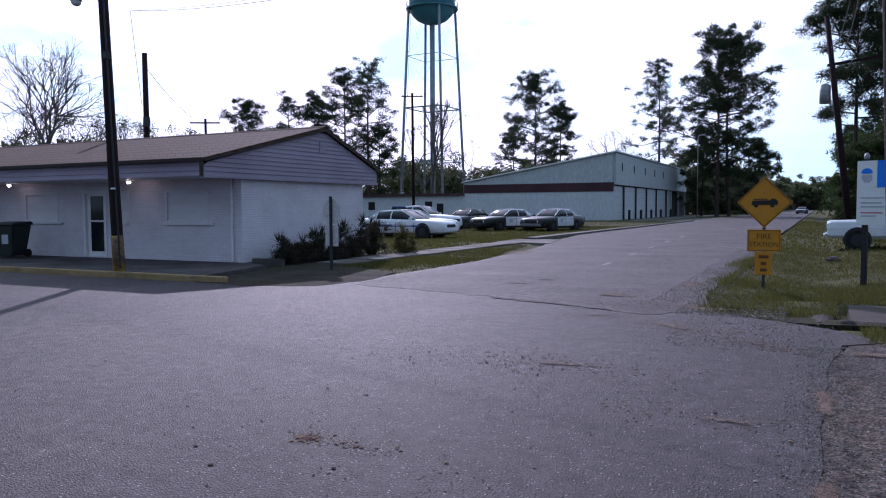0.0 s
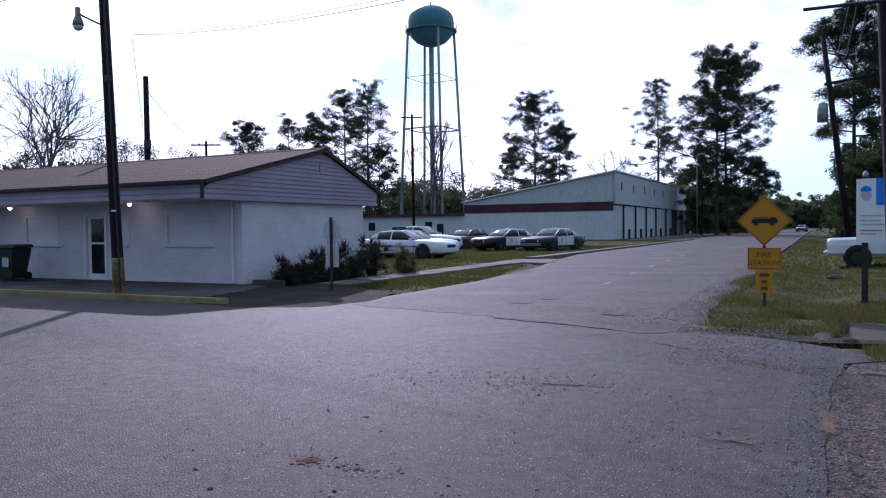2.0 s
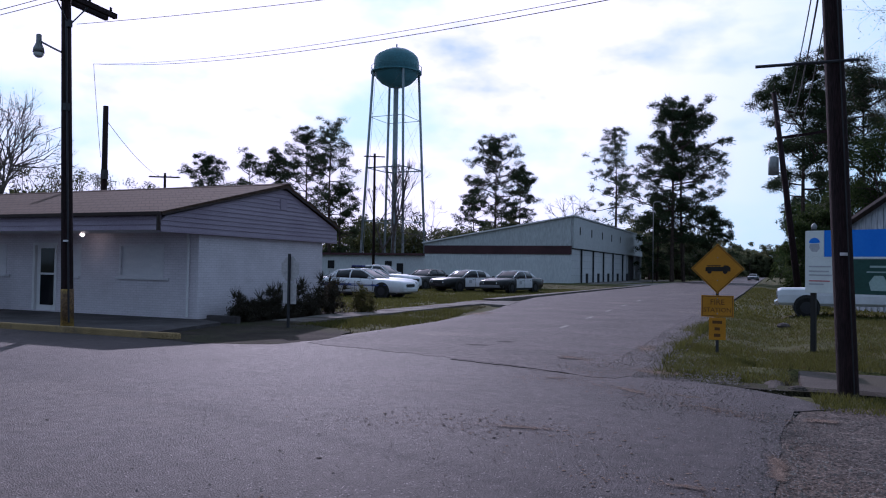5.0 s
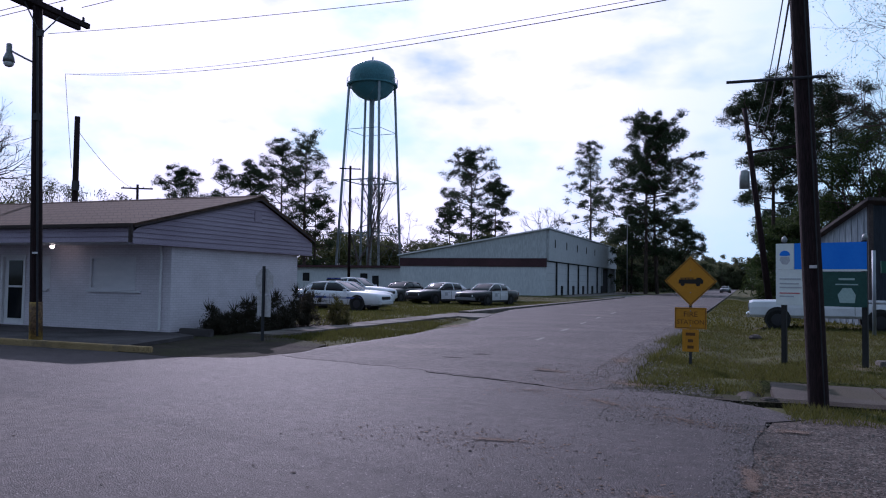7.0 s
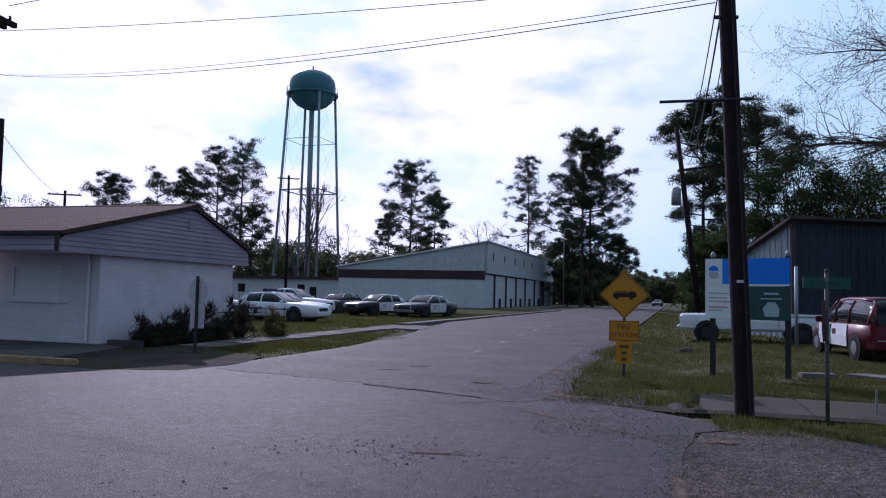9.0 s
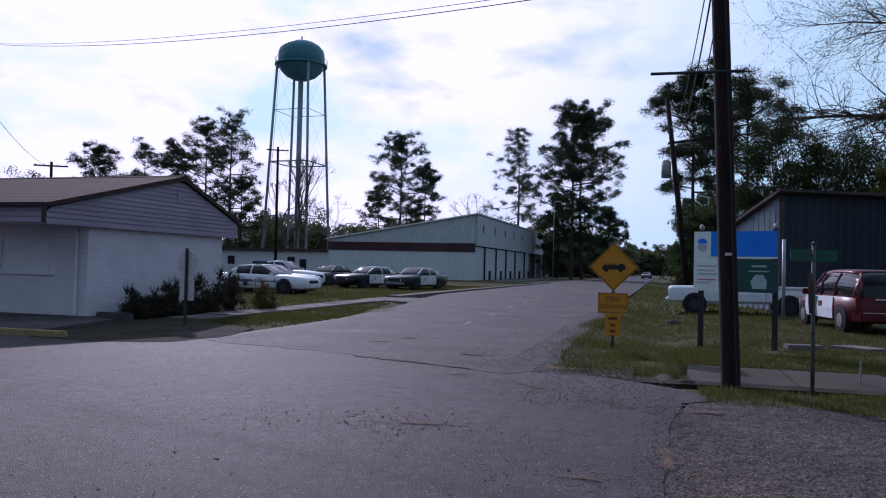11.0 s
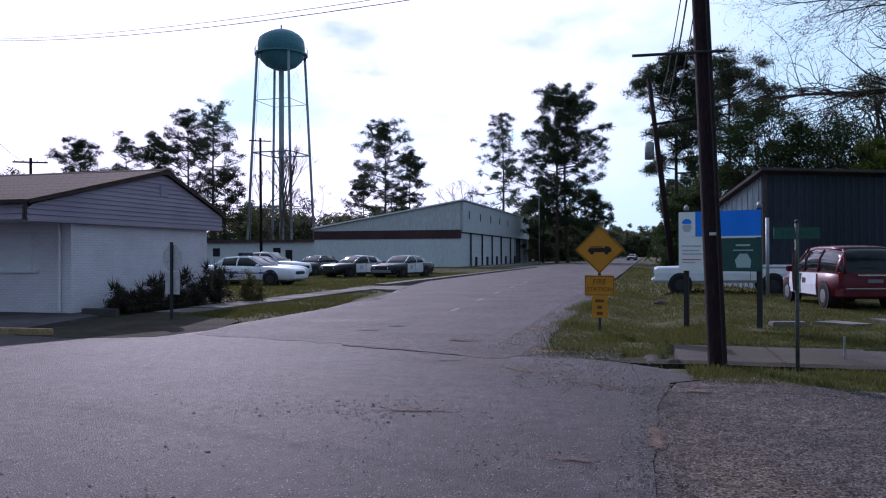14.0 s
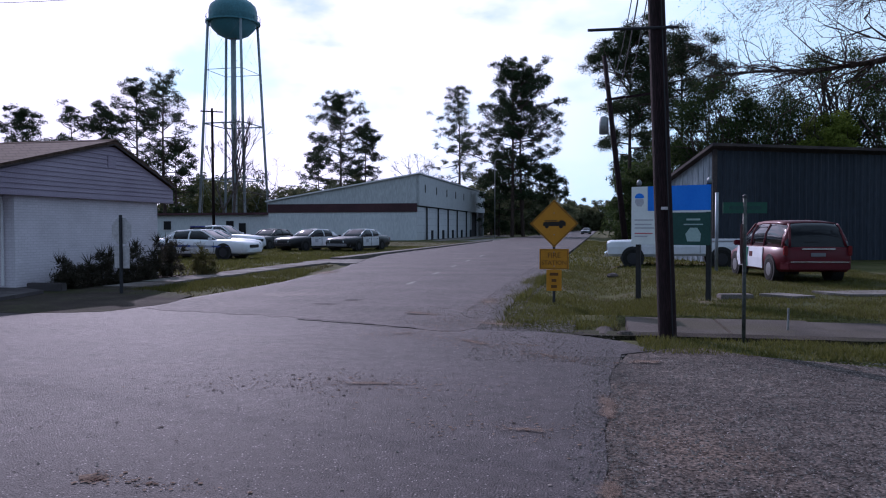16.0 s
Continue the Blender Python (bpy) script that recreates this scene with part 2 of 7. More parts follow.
M_SHINGLE.node_tree.nodes["Principled BSDF"].inputs["Specular IOR Level"].default_value = 0.08
M_GUTTER = plain("dark_brown_gutter", (0.035, 0.022, 0.022), 0.45)
M_TRIM = mat("white_trim_paint", (0.66, 0.64, 0.67), (0.74, 0.72, 0.75), 2, 0.55, 0.05, 30, fine_mix=0.15)
M_BOARD = mat("painted_board", (0.62, 0.60, 0.65), (0.70, 0.67, 0.72), 1.5, 0.65, 0.1, 30, fine_mix=0.15, stretch=(1, 1, 4))
M_GLASS = plain("dark_tinted_glass", (0.012, 0.014, 0.018), 0.06)
M_GLASS.node_tree.nodes["Principled BSDF"].inputs["Specular IOR Level"].default_value = 0.28
M_WOODPOLE = mat("creosoted_wood", (0.013, 0.006, 0.008), (0.025, 0.012, 0.014), 3, 0.9, 0.8, 14, fine_mix=0.6, stretch=(8, 8, 0.6))
M_YELLOWPOLE = mat("worn_yellow_paint", (0.40, 0.24, 0.05), (0.46, 0.31, 0.09), 3, 0.8, 0.5, 20, fine_mix=0.4, c3=(0.12, 0.07, 0.04), c3_at=0.58)
M_STEEL = mat("galvanised_steel", (0.20, 0.21, 0.22), (0.30, 0.31, 0.32), 4, 0.55, 0.1, 40, 0.5, 0.2)
M_DARKSTEEL = plain("dark_steel", (0.035, 0.035, 0.042), 0.5, 0.3)
M_SIGNPOST = mat("weathered_steel_post", (0.05, 0.054, 0.052), (0.085, 0.09, 0.086), 5, 0.6, 0.1, 30, 0.2, 0.3)
M_WIRE = plain("cable_rubber", (0.02, 0.02, 0.024), 0.6)
M_TEAL = mat("teal_tank_paint", (0.052, 0.175, 0.22), (0.072, 0.215, 0.265), 0.25, 0.5, 0.1, 6, fine_mix=0.2, c3=(0.050, 0.14, 0.17), c3_at=0.60)
M_TOWERLEG = mat("grey_green_tower_paint", (0.20, 0.25, 0.28), (0.27, 0.32, 0.35), 0.6, 0.6, 0.1, 10, fine_mix=0.2)
M_METALWALL = mat("white_sheet_metal", (0.56, 0.58, 0.62), (0.60, 0.62, 0.66), 0.35, 0.5, 0.15, 8, fine_mix=0.15, stretch=(1, 1, 0.25))
M_METALUP = mat("pale_grey_sheet_metal", (0.45, 0.47, 0.50), (0.49, 0.51, 0.54), 0.35, 0.5, 0.15, 8, fine_mix=0.15, stretch=(1, 1, 0.25))
M_MAROON = mat("maroon_band_paint", (0.050, 0.020, 0.026), (0.075, 0.030, 0.038), 0.6, 0.5, 0.05, 12, fine_mix=0.2)
M_DARK = plain("dark_opening", (0.015, 0.014, 0.018), 0.8)
M_BLUESHED = mat("blue_grey_corrugated_metal", (0.012, 0.018, 0.030), (0.024, 0.032, 0.048), 0.4, 0.55, 0.2, 10, fine_mix=0.25, stretch=(1, 1, 0.2))
# paler than the shed front because light on that side is in the colour
M_SHEDSIDE = mat("pale_lit_side_sheet", (0.24, 0.27, 0.31), (0.34, 0.37, 0.41), 0.6, 0.5, 0.2, 12, 0.3, 0.25, stretch=(1, 1, 0.15), c3=(0.16, 0.12, 0.10), c3_at=0.66)
M_RUSTROOF = mat("rusty_roof_edge", (0.05, 0.040, 0.045), (0.09, 0.07, 0.065), 1.2, 0.7, 0.2, 20, 0.2, 0.3)
M_SIGNYEL = mat("amber_sign_face", (0.46, 0.19, 0.010), (0.52, 0.22, 0.014), 3, 0.45, 0.02, 30, fine_mix=0.08)
M_SIGNBLACK = plain("black_sign_ink", (0.018, 0.014, 0.012), 0.6)
M_SIGNBROWN = plain("faded_brown_ink", (0.11, 0.045, 0.012), 0.6)
M_SIGNBACK = mat("bare_aluminium_sign_back", (0.50, 0.46, 0.48), (0.56, 0.52, 0.54), 3, 0.5, 0.05, 20, 0.2, 0.15)
M_GREENSIGN = plain("green_sign_face", (0.012, 0.075, 0.052), 0.4)
M_BOARDWHITE = mat("white_board_face", (0.62, 0.66, 0.68), (0.68, 0.71, 0.73), 2, 0.4, 0.02, 20, fine_mix=0.06)
M_BOARDBLUE = mat("bright_blue_board_face", (0.012, 0.17, 0.72), (0.02, 0.20, 0.76), 2, 0.5, 0.0, 20, fine_mix=0.05)
M_BOARDTEAL = mat("dark_green_board_face", (0.014, 0.055, 0.050), (0.02, 0.07, 0.062), 2, 0.4, 0.0, 20, fine_mix=0.1)
M_GREYPRINT = plain("grey_print", (0.36, 0.37, 0.42), 0.5)
M_REDPRINT = plain("red_print", (0.45, 0.12, 0.14), 0.5)
M_PALEPRINT = plain("pale_print", (0.28, 0.38, 0.38), 0.5)
M_STOPRED = plain("faded_red_sign", (0.075, 0.014, 0.018), 0.5)
M_CARWHITE = plain("white_car_paint", (0.60, 0.61, 0.66), 0.45, 0, 0.12)
M_CARBLACK = plain("black_car_paint", (0.008, 0.008, 0.011), 0.35, 0, 0.25)
M_CARGREY = plain("grey_car_paint", (0.15, 0.155, 0.18), 0.3, 0.3, 0.5)
M_CARRED = plain("dark_red_car_paint", (0.085, 0.003, 0.010), 0.38, 0.0, 0.05)
M_CARRED.node_tree.nodes["Principled BSDF"].inputs["Specular IOR Level"].default_value = 0.25
M_CARBLUE = plain("blue_stripe_film", (0.05, 0.08, 0.26), 0.35)
M_CARGREEN = plain("green_stripe_film", (0.03, 0.16, 0.12), 0.35)
M_TYRE = mat("tyre_rubber", (0.014, 0.014, 0.015), (0.026, 0.025, 0.025), 8, 0.85, 0.3, 50, spec=0.1)
M_RIM = mat("alloy_rim", (0.24, 0.24, 0.26), (0.32, 0.32, 0.34), 6, 0.4, 0.0, 30, 0.7, 0.1)
M_DARKRIM = plain("black_steel_rim", (0.03, 0.03, 0.035), 0.5, 0.4)
M_CHROME = plain("chrome", (0.62, 0.62, 0.65), 0.15, 1.0)
M_LENS = plain("clear_lamp_lens", (0.62, 0.64, 0.66), 0.1, 0.2)
M_TAIL = plain("red_tail_lens", (0.14, 0.008, 0.010), 0.2)
M_BLUELENS = plain("blue_beacon_lens", (0.04, 0.05, 0.20), 0.2)
M_PLASTIC = plain("black_plastic", (0.018, 0.018, 0.020), 0.55)
M_BIN = plain("dark_green_bin_plastic", (0.016, 0.022, 0.022), 0.55)
M_LAMPON = glow("lit_lamp", (1.0, 0.84, 0.60), 18.0)
M_LAMPGLASS = plain("lamp_glass", (0.50, 0.52, 0.55), 0.3)
M_BARK = mat("pine_bark", (0.040, 0.028, 0.024), (0.085, 0.060, 0.050), 2.2, 0.95, 0.9, 10, fine_mix=0.6, stretch=(3, 3, 0.8))
M_TWIG = mat("grey_bark", (0.075, 0.062, 0.058), (0.14, 0.12, 0.11), 3, 0.95, 0.5, 12, fine_mix=0.4)
M_PINE = leafy("pine_needles", (0.016, 0.030, 0.015), (0.052, 0.072, 0.036), 0.32)
M_PINEFAR = leafy("paler_pine_needles", (0.030, 0.048, 0.026), (0.070, 0.095, 0.050))
M_OAK = leafy("evergreen_oak_leaves", (0.014, 0.028, 0.010), (0.060, 0.082, 0.026), 0.4)
M_SPRING = leafy("fresh_spring_leaves", (0.095, 0.125, 0.020), (0.19, 0.23, 0.04), 0.5)
M_THICKET = leafy("thin_budding_leaves", (0.055, 0.065, 0.022), (0.12, 0.12, 0.05))
M_BUD = leafy("young_buds", (0.060, 0.052, 0.034), (0.12, 0.105, 0.060))
# shrub leaves: a dark tone for the house's shade, a paler one for sunlight
M_SHRUB = leafy("dusky_palmetto_leaves", (0.022, 0.022, 0.016), (0.075, 0.062, 0.046))
M_SHRUBLIT = leafy("sunlit_shrub_leaves", (0.05, 0.05, 0.018), (0.15, 0.13, 0.05))
# far foliage lightened in colour to stand for distance haze
M_FARTREE = leafy("hazy_distant_foliage", (0.075, 0.085, 0.045), (0.15, 0.155, 0.085), 0.5)
M_GRASS = leafy("grass_blades", (0.064, 0.066, 0.016), (0.120, 0.116, 0.036), 0.42)
M_DRYGRASS = leafy("dry_grass_blades", (0.055, 0.048, 0.018), (0.105, 0.088, 0.038), 0.3)
M_DIRT = patchy("red_soil_patch", (0.13, 0.080, 0.060), (0.22, 0.150, 0.118))
M_DIRTDARK = patchy("dark_broken_tar", (0.022, 0.018, 0.019), (0.06, 0.046, 0.042), 0.70)
M_REDSPOT = patchy("rust_red_soil", (0.13, 0.045, 0.035), (0.19, 0.075, 0.055), 0.62)
M_LANE = patchy("worn_lane_paint", (0.24, 0.22, 0.21), (0.34, 0.32, 0.31), 0.78)
M_STONE = mat("loose_stones", (0.085, 0.070, 0.068), (0.24, 0.205, 0.19), 9, 0.9, 0.2, 60, spec=0.1)


# ---- mesh helpers ----
class Mesh:
    """Collects vertices and faces for one part."""

    def __init__(self):
        self.v, self.f = [], []

    def add(self, verts, faces):
        k = len(self.v)
        self.v += [tuple(p) for p in verts]
        self.f += [tuple(k + i for i in q) for q in faces]
        return self

    def box(self, x0, y0, z0, x1, y1, z1):
        return self.add([(x0, y0, z0), (x1, y0, z0), (x1, y1, z0), (x0, y1, z0), (x0, y0, z1), (x1, y0, z1), (x1, y1, z1), (x0, y1, z1)],
                        [(3, 2, 1, 0), (4, 5, 6, 7), (0, 1, 5, 4), (1, 2, 6, 5), (2, 3, 7, 6), (3, 0, 4, 7)])

    def tube(self, points, radii, n=10, cap=True):
        pts = [Vector(p) for p in points]
        rings = []
        for i, p in enumerate(pts):
            d = (pts[min(i + 1, len(pts) - 1)] - pts[max(i - 1, 0)]).normalized()
            a = d.orthogonal().normalized() if abs(d.z) < 0.99 else Vector((1, 0, 0))
            a = (a - d * a.dot(d)).normalized()
            c = d.cross(a)
            r = radii[i] if isinstance(radii, (list, tuple)) else radii
            rings.append([p + (a * math.cos(2 * math.pi * k / n) + c * math.sin(2 * math.pi * k / n)) * r for k in range(n)])
        return self.loft(rings, cap)

    def loft(self, rings, cap=True):
        n = len(rings[0])
        faces = []
        for i in range(len(rings) - 1):
            for k in range(n):
                faces.append((i * n + k, i * n + (k + 1) % n, (i + 1) * n + (k + 1) % n, (i + 1) * n + k))
        if cap:
            faces += [tuple(reversed(range(n))), tuple(range((len(rings) - 1) * n, len(rings) * n))]
        return self.add([p for r in rings for p in r], faces)

    def lathe(self, profile, x=0, y=0, n=24):
        return self.loft([[(x + r * math.cos(2 * math.pi * k / n), y + r * math.sin(2 * math.pi * k / n), z) for k in range(n)] for r, z in profile])

    def prism(self, poly, axis, a, b):
        """A polygon in the two other axes, pushed from a to b along the axis."""
        def put(p, s):
            return (s, p[0], p[1]) if axis == "x" else (p[0], s, p[1]) if axis == "y" else (p[0], p[1], s)
        return self.loft([[put(p, a) for p in poly], [put(p, b) for p in poly]])


def part(name, me, material, parent=None, label="", bevel=0.0, smooth=False):
    data = bpy.data.meshes.new(name)
    if me.v:
        bm = bmesh.new()
        vs = [bm.verts.new(p) for p in me.v]
        for q in me.f:
            try:
                bm.faces.new([vs[i] for i in q])
            except ValueError:
                pass
        bmesh.ops.recalc_face_normals(bm, faces=bm.faces)
        if bevel:
            bmesh.ops.bevel(bm, geom=list(bm.edges), offset=bevel, segments=2, affect="EDGES", clamp_overlap=True)
        if smooth:
            for q in bm.faces:
                q.smooth = True
        bm.to_mesh(data)
        bm.free()
    data.materials.append(material)
    ob = new(name, data)
    if parent:
        ob.parent = parent
    if label:
        tagged(ob, label)
    return ob


def thing(name, label, category, m=None, group="", kind=""):
    ob = new(name)
    ob.empty_display_size = 0.2
    if m is not None:
        ob.matrix_basis = m
    return tagged(ob, label, category, group, kind)


def tri_mesh(name, tris, material, parent=None, label="", quads=False):
    """Fast mesh from an array of triangles or quads (n, 3 or 4, 3)."""
    tris = np.asarray(tris, dtype=np.float32)
    n, k = tris.shape[0], tris.shape[1]
    data = bpy.data.meshes.new(name)
    data.vertices.add(n * k)
    data.vertices.foreach_set("co", tris.ravel())
    data.loops.add(n * k)
    data.loops.foreach_set("vertex_index", np.arange(n * k, dtype=np.int32))
    data.polygons.add(n)
    data.polygons.foreach_set("loop_start", np.arange(0, n * k, k, dtype=np.int32))
    data.update(calc_edges=True)
    data.materials.append(material)
    ob = new(name, data)
    if parent:
        ob.parent = parent
    if label:
        tagged(ob, label)
    return ob


def structure(ob, label, category):
    return tagged(ob, label, category, "", "structure")


# ---- ground, roads and pavements ----
def on_road(x, y):
    return (y < 12.0 and x < 0.2) or (12.0 <= y and (-9.0 - max(0, min(3.3, (y - 20) * 0.2)) < x < -1.8))


def height(x, y):
    if on_road(x, y):
        return -0.10
    z = -0.035 + 0.035 * noise.noise(Vector((x * 0.35, y * 0.35, 0)))
    if 0.25 < x < 12.6 and 11.68 < y < 13.85:
        return -0.2
    if x > 0.2 and y < 9.6:
        return -0.09
    if y > 14 and -1.8 < x < 3:
        z -= 0.16 * math.exp(-((x - 0.1) / 0.7) ** 2)
    if -1.0 < x < 4.5 and 10.0 < y < 12.2:
        z -= 0.34 * math.exp(-((y - 11.45) / 0.30) ** 2) * min(1, (x + 1.0) / 0.5) * (1.0 if x < 1.2 else 0.45)
    if x < -12.0 and y > 17:
        z += 0.04
    return z


def ground_sheet():
    def steps(near0, near1, step, far):
        a = list(np.arange(near0, near1 + 1e-6, step))
        lo, hi, s = [], [], step
        x = near0
        while x > -far:
            s *= 1.35
            x -= s
            lo.append(x)
        s, x = step, near1
        while x < far:
            s *= 1.35
            x += s
            hi.append(x)
        return list(reversed(lo)) + a + hi
    xs, ys = steps(-16, 10, 0.22, 1500), steps(4, 28, 0.22, 2500)
    me = Mesh()
    me.v = [(x, y, height(x, y)) for y in ys for x in xs]
    n = len(xs)
    me.f = [(j * n + i, j * n + i + 1, (j + 1) * n + i + 1, (j + 1) * n + i) for j in range(len(ys) - 1) for i in range(n - 1)]
    return part("ground", me, M_GROUND, smooth=True)


structure(ground_sheet(), "patchy grass and bare soil stretching to the horizon", "ground")


def wobble(poly, amount, step=0.45, seed=0):
    """A polygon with ragged edges."""
    rnd = random.Random(seed)
    out = []
    for (x0, y0), (x1, y1) in zip(poly, poly[1:] + poly[:1]):
        d = math.hypot(x1 - x0, y1 - y0)
        k = max(1, min(40, int(d / step)))
        for i in range(k):
            s = i / k
            out.append((x0 + (x1 - x0) * s + rnd.uniform(-amount, amount), y0 + (y1 - y0) * s + rnd.uniform(-amount, amount)))
    return out


def slab(name, poly, z0, z1, material, bevel=0.0):
    return part(name, Mesh().prism(poly, "z", z0, z1), material, bevel=bevel)


ROAD = [(-160, -9.0), (0.0, -9.0), (-0.02, 2.0), (0.0, 3.6), (0.02, 4.5), (0.03, 5.4), (0.04, 6.3), (0.08, 7.3), (0.10, 8.4), (0.18, 8.9), (0.25, 9.4), (0.65, 9.8), (0.3, 10.5), (-0.3, 10.95), (-1.1, 11.35),
        (-1.6, 12.4), (-1.8, 14.4), (-1.75, 20), (-2.0, 43), (-2.2, 420), (-12.3, 420), (-12.3, 42), (-11.3, 35), (-9.7, 27), (-8.95, 20),
        (-8.9, 14.0), (-9.3, 12.6), (-10.6, 11.95), (-160, 11.95)]
structure(slab("road", wobble(ROAD, 0.03, seed=3), -0.12, 0.0, M_ASPHALT), "worn grey asphalt of two crossing streets with crumbling edges", "road")
structure(slab("side_road_surface", wobble([(-8.6, 12.9), (-6.2, 12.4), (-4.0, 11.7), (-2.4, 10.9), (-1.4, 11.6), (-1.9, 13.0), (-2.0, 20), (-2.2, 43), (-2.4, 400), (-12.0, 400), (-12.0, 42), (-11.0, 35), (-9.5, 27), (-8.7, 20)], 0.12, 0.3, seed=8), -0.05, 0.004, M_SIDEROAD),
          "coarser gravelly asphalt of the side street", "road")
structure(slab("gravel_lot", wobble([(-0.2, -9), (40, -9), (40, 8.4), (6, 8.6), (2.6, 9.2), (1.15, 10.2), (0.3, 9.6), (-0.2, 8)], 0.12, seed=5), -0.16, -0.009, M_GRAVEL),
          "reddish gravel lot beside the asphalt", "gravel")
structure(slab("kerb", [(-60, 12.0), (-11.6, 12.0), (-11.2, 12.1), (-11.25, 12.22), (-11.6, 12.22), (-60, 12.22)], -0.1, 0.12, M_KERB, 0.02),
          "kerb with worn yellow paint in front of the low house", "kerb")
structure(slab("porch_slab", [(-60, 12.222), (-12.1, 12.222), (-12.3, 13.0), (-12.9, 15.4), (-13.95, 15.9), (-13.95, 16.6), (-60, 16.6)], -0.1, 0.09, M_DARKSLAB),
          "stained concrete walk under the house's eaves", "pavement")


def pavement(name, x0, y0, x1, y1, z0, z1, nx, ny, label, seed, material):
    """Pavement of separate slabs with open joints."""
    rnd = random.Random(seed)
    root = thing(name, label, "pavement", kind="structure")
    for i in range(nx):
        for j in range(ny):
            a, b = x0 + (x1 - x0) * i / nx, x0 + (x1 - x0) * (i + 1) / nx
            c, d = y0 + (y1 - y0) * j / ny, y0 + (y1 - y0) * (j + 1) / ny
            dz = rnd.uniform(-0.012, 0.012)
            poly = [(a + 0.012, c + 0.012), (b - 0.012, c + 0.012), (b - 0.012, d - 0.012), (a + 0.012, d - 0.012)]
            part("slab", Mesh().prism(poly, "z", z0, z1 + dz), material, root, bevel=0.012)
    return root


# dark soil out to the shadow line deepens the house's weak cast shadow
structure(slab("soil_in_house_shade", wobble([(-14.0, 16.0), (-14.0, 12.4), (-11.1, 11.85), (-10.4, 11.7), (-9.0, 12.3), (-8.7, 14.0), (-9.2, 15.6), (-11.7, 17.4), (-12.95, 17.6), (-12.95, 22.5), (-14.0, 22.5)], 0.05, 0.4, seed=15), -0.12, 0.006, M_SOILSHADE),
          "bare soil beside the house and under the shrubs, darkened for the house's shadow", "soil")
pavement("pavement_side_road", -12.9, 17.5, -11.7, 31.5, -0.1, 0.035, 1, 9, "old concrete pavement slabs along the side road", 1, M_CONCRETE)
pavement("pavement_corner", 0.4, 11.75, 12.4, 13.75, -0.40, -0.05, 8, 1, "broad old concrete pavement slabs above a shallow ditch", 2, M_PAVE)
# the bank's dark strip also paints the shadow below the pavement's front edge
structure(slab("shaded_ditch_bank", wobble([(-1.45, 11.42), (-0.6, 11.24), (0.4, 11.22), (0.9, 11.3), (5.5, 11.35), (5.5, 11.72), (0.35, 11.72), (-0.5, 11.78), (-1.4, 11.75)], 0.05, 0.25, seed=16), -0.25, -0.028, M_SOILSHADE), "soil bank beside the ditch, darkened for the shade under the pavement edge", "soil")
structure(slab("driveway", wobble([(-13.2, 31.6), (-10.4, 31.0), (-11.2, 35.0), (-13.2, 34.6)], 0.08, seed=9), -0.1, 0.015, M_CONCRETE), "cracked concrete driveway apron", "driveway")
structure(slab("kerb_far", wobble([(-13.0, 34.8), (-12.3, 34.6), (-12.35, 62), (-12.35, 86), (-12.75, 86), (-12.75, 62)], 0.03, 1.2, seed=11), -0.1, 0.10, M_CONCRETE), "pale concrete kerb along the grass lot", "kerb")
structure(slab("garage_apron", [(-21.8, 87), (-12.3, 84), (-12.3, 142), (-21.8, 142)], -0.1, 0.012, M_CONCRETE), "concrete apron before the garage doors", "driveway")
structure(slab("van_parking_strip", wobble([(4.95, 19.5), (10.5, 21.0), (10.8, 20.1), (5.5, 18.6)], 0.06, seed=12), -0.1, 0.02, M_CONCRETE), "pale concrete parking strip in the grass", "pavement")
structure(slab("stepping_slab", wobble([(3.6, 18.5), (4.2, 17.9), (4.7, 18.2), (4.1, 18.9)], 0.04, seed=14), -0.1, 0.012, M_CONCRETE), "broken piece of paving in the grass", "pavement")


block = thing("concrete_block", "low weathered concrete block in the grass by the board", "block", pose(2.9, 17.65, -0.06, 0, 0, 10))
part("block", Mesh().box(-0.36, -0.16, 0, 0.36, 0.16, 0.13), M_CONCRETE, block, bevel=0.02)
rock = thing("rubble", "dark lump of rubble in the grass verge", "rubble", pose(0.36, 26.0, -0.14) @ Matrix.Diagonal((0.6, 0.6, 0.6, 1)))
part("lump", Mesh().loft([[(r * math.cos(k), 0.8 * r * math.sin(k) + 0.04 * math.cos(3 * k), z) for k in (0, 1.05, 2.1, 3.14, 4.2, 5.24)] for r, z in ((0.30, 0), (0.34, 0.10), (0.22, 0.22), (0.08, 0.26))]), M_RUSTROOF, rock, bevel=0.02)


def blob(name, x, y, rx, ry, turn, material, label, seed):
    """A thin irregular patch lying on the asphalt."""
    rnd = random.Random(seed)
    n = 28
    ring = [(math.cos(2 * math.pi * k / n) * rnd.uniform(1.2, 1.5), math.sin(2 * math.pi * k / n) * rnd.uniform(1.2, 1.5)) for k in range(n)]
    me = Mesh().add([(0, 0, 0.002)] + [(p[0], p[1], 0.0) for p in ring], [(0, k + 1, (k + 1) % n + 1) for k in range(n)])
    ob = part(name, me, material)
    ob.matrix_basis = pose(x, y, (0.0062 if y > 10.8 else 0.001) + 0.0005 * seed, 0, 0, turn) @ Matrix.Diagonal((rx, ry, 1, 1))
    return structure(ob, label, "dirt patch")


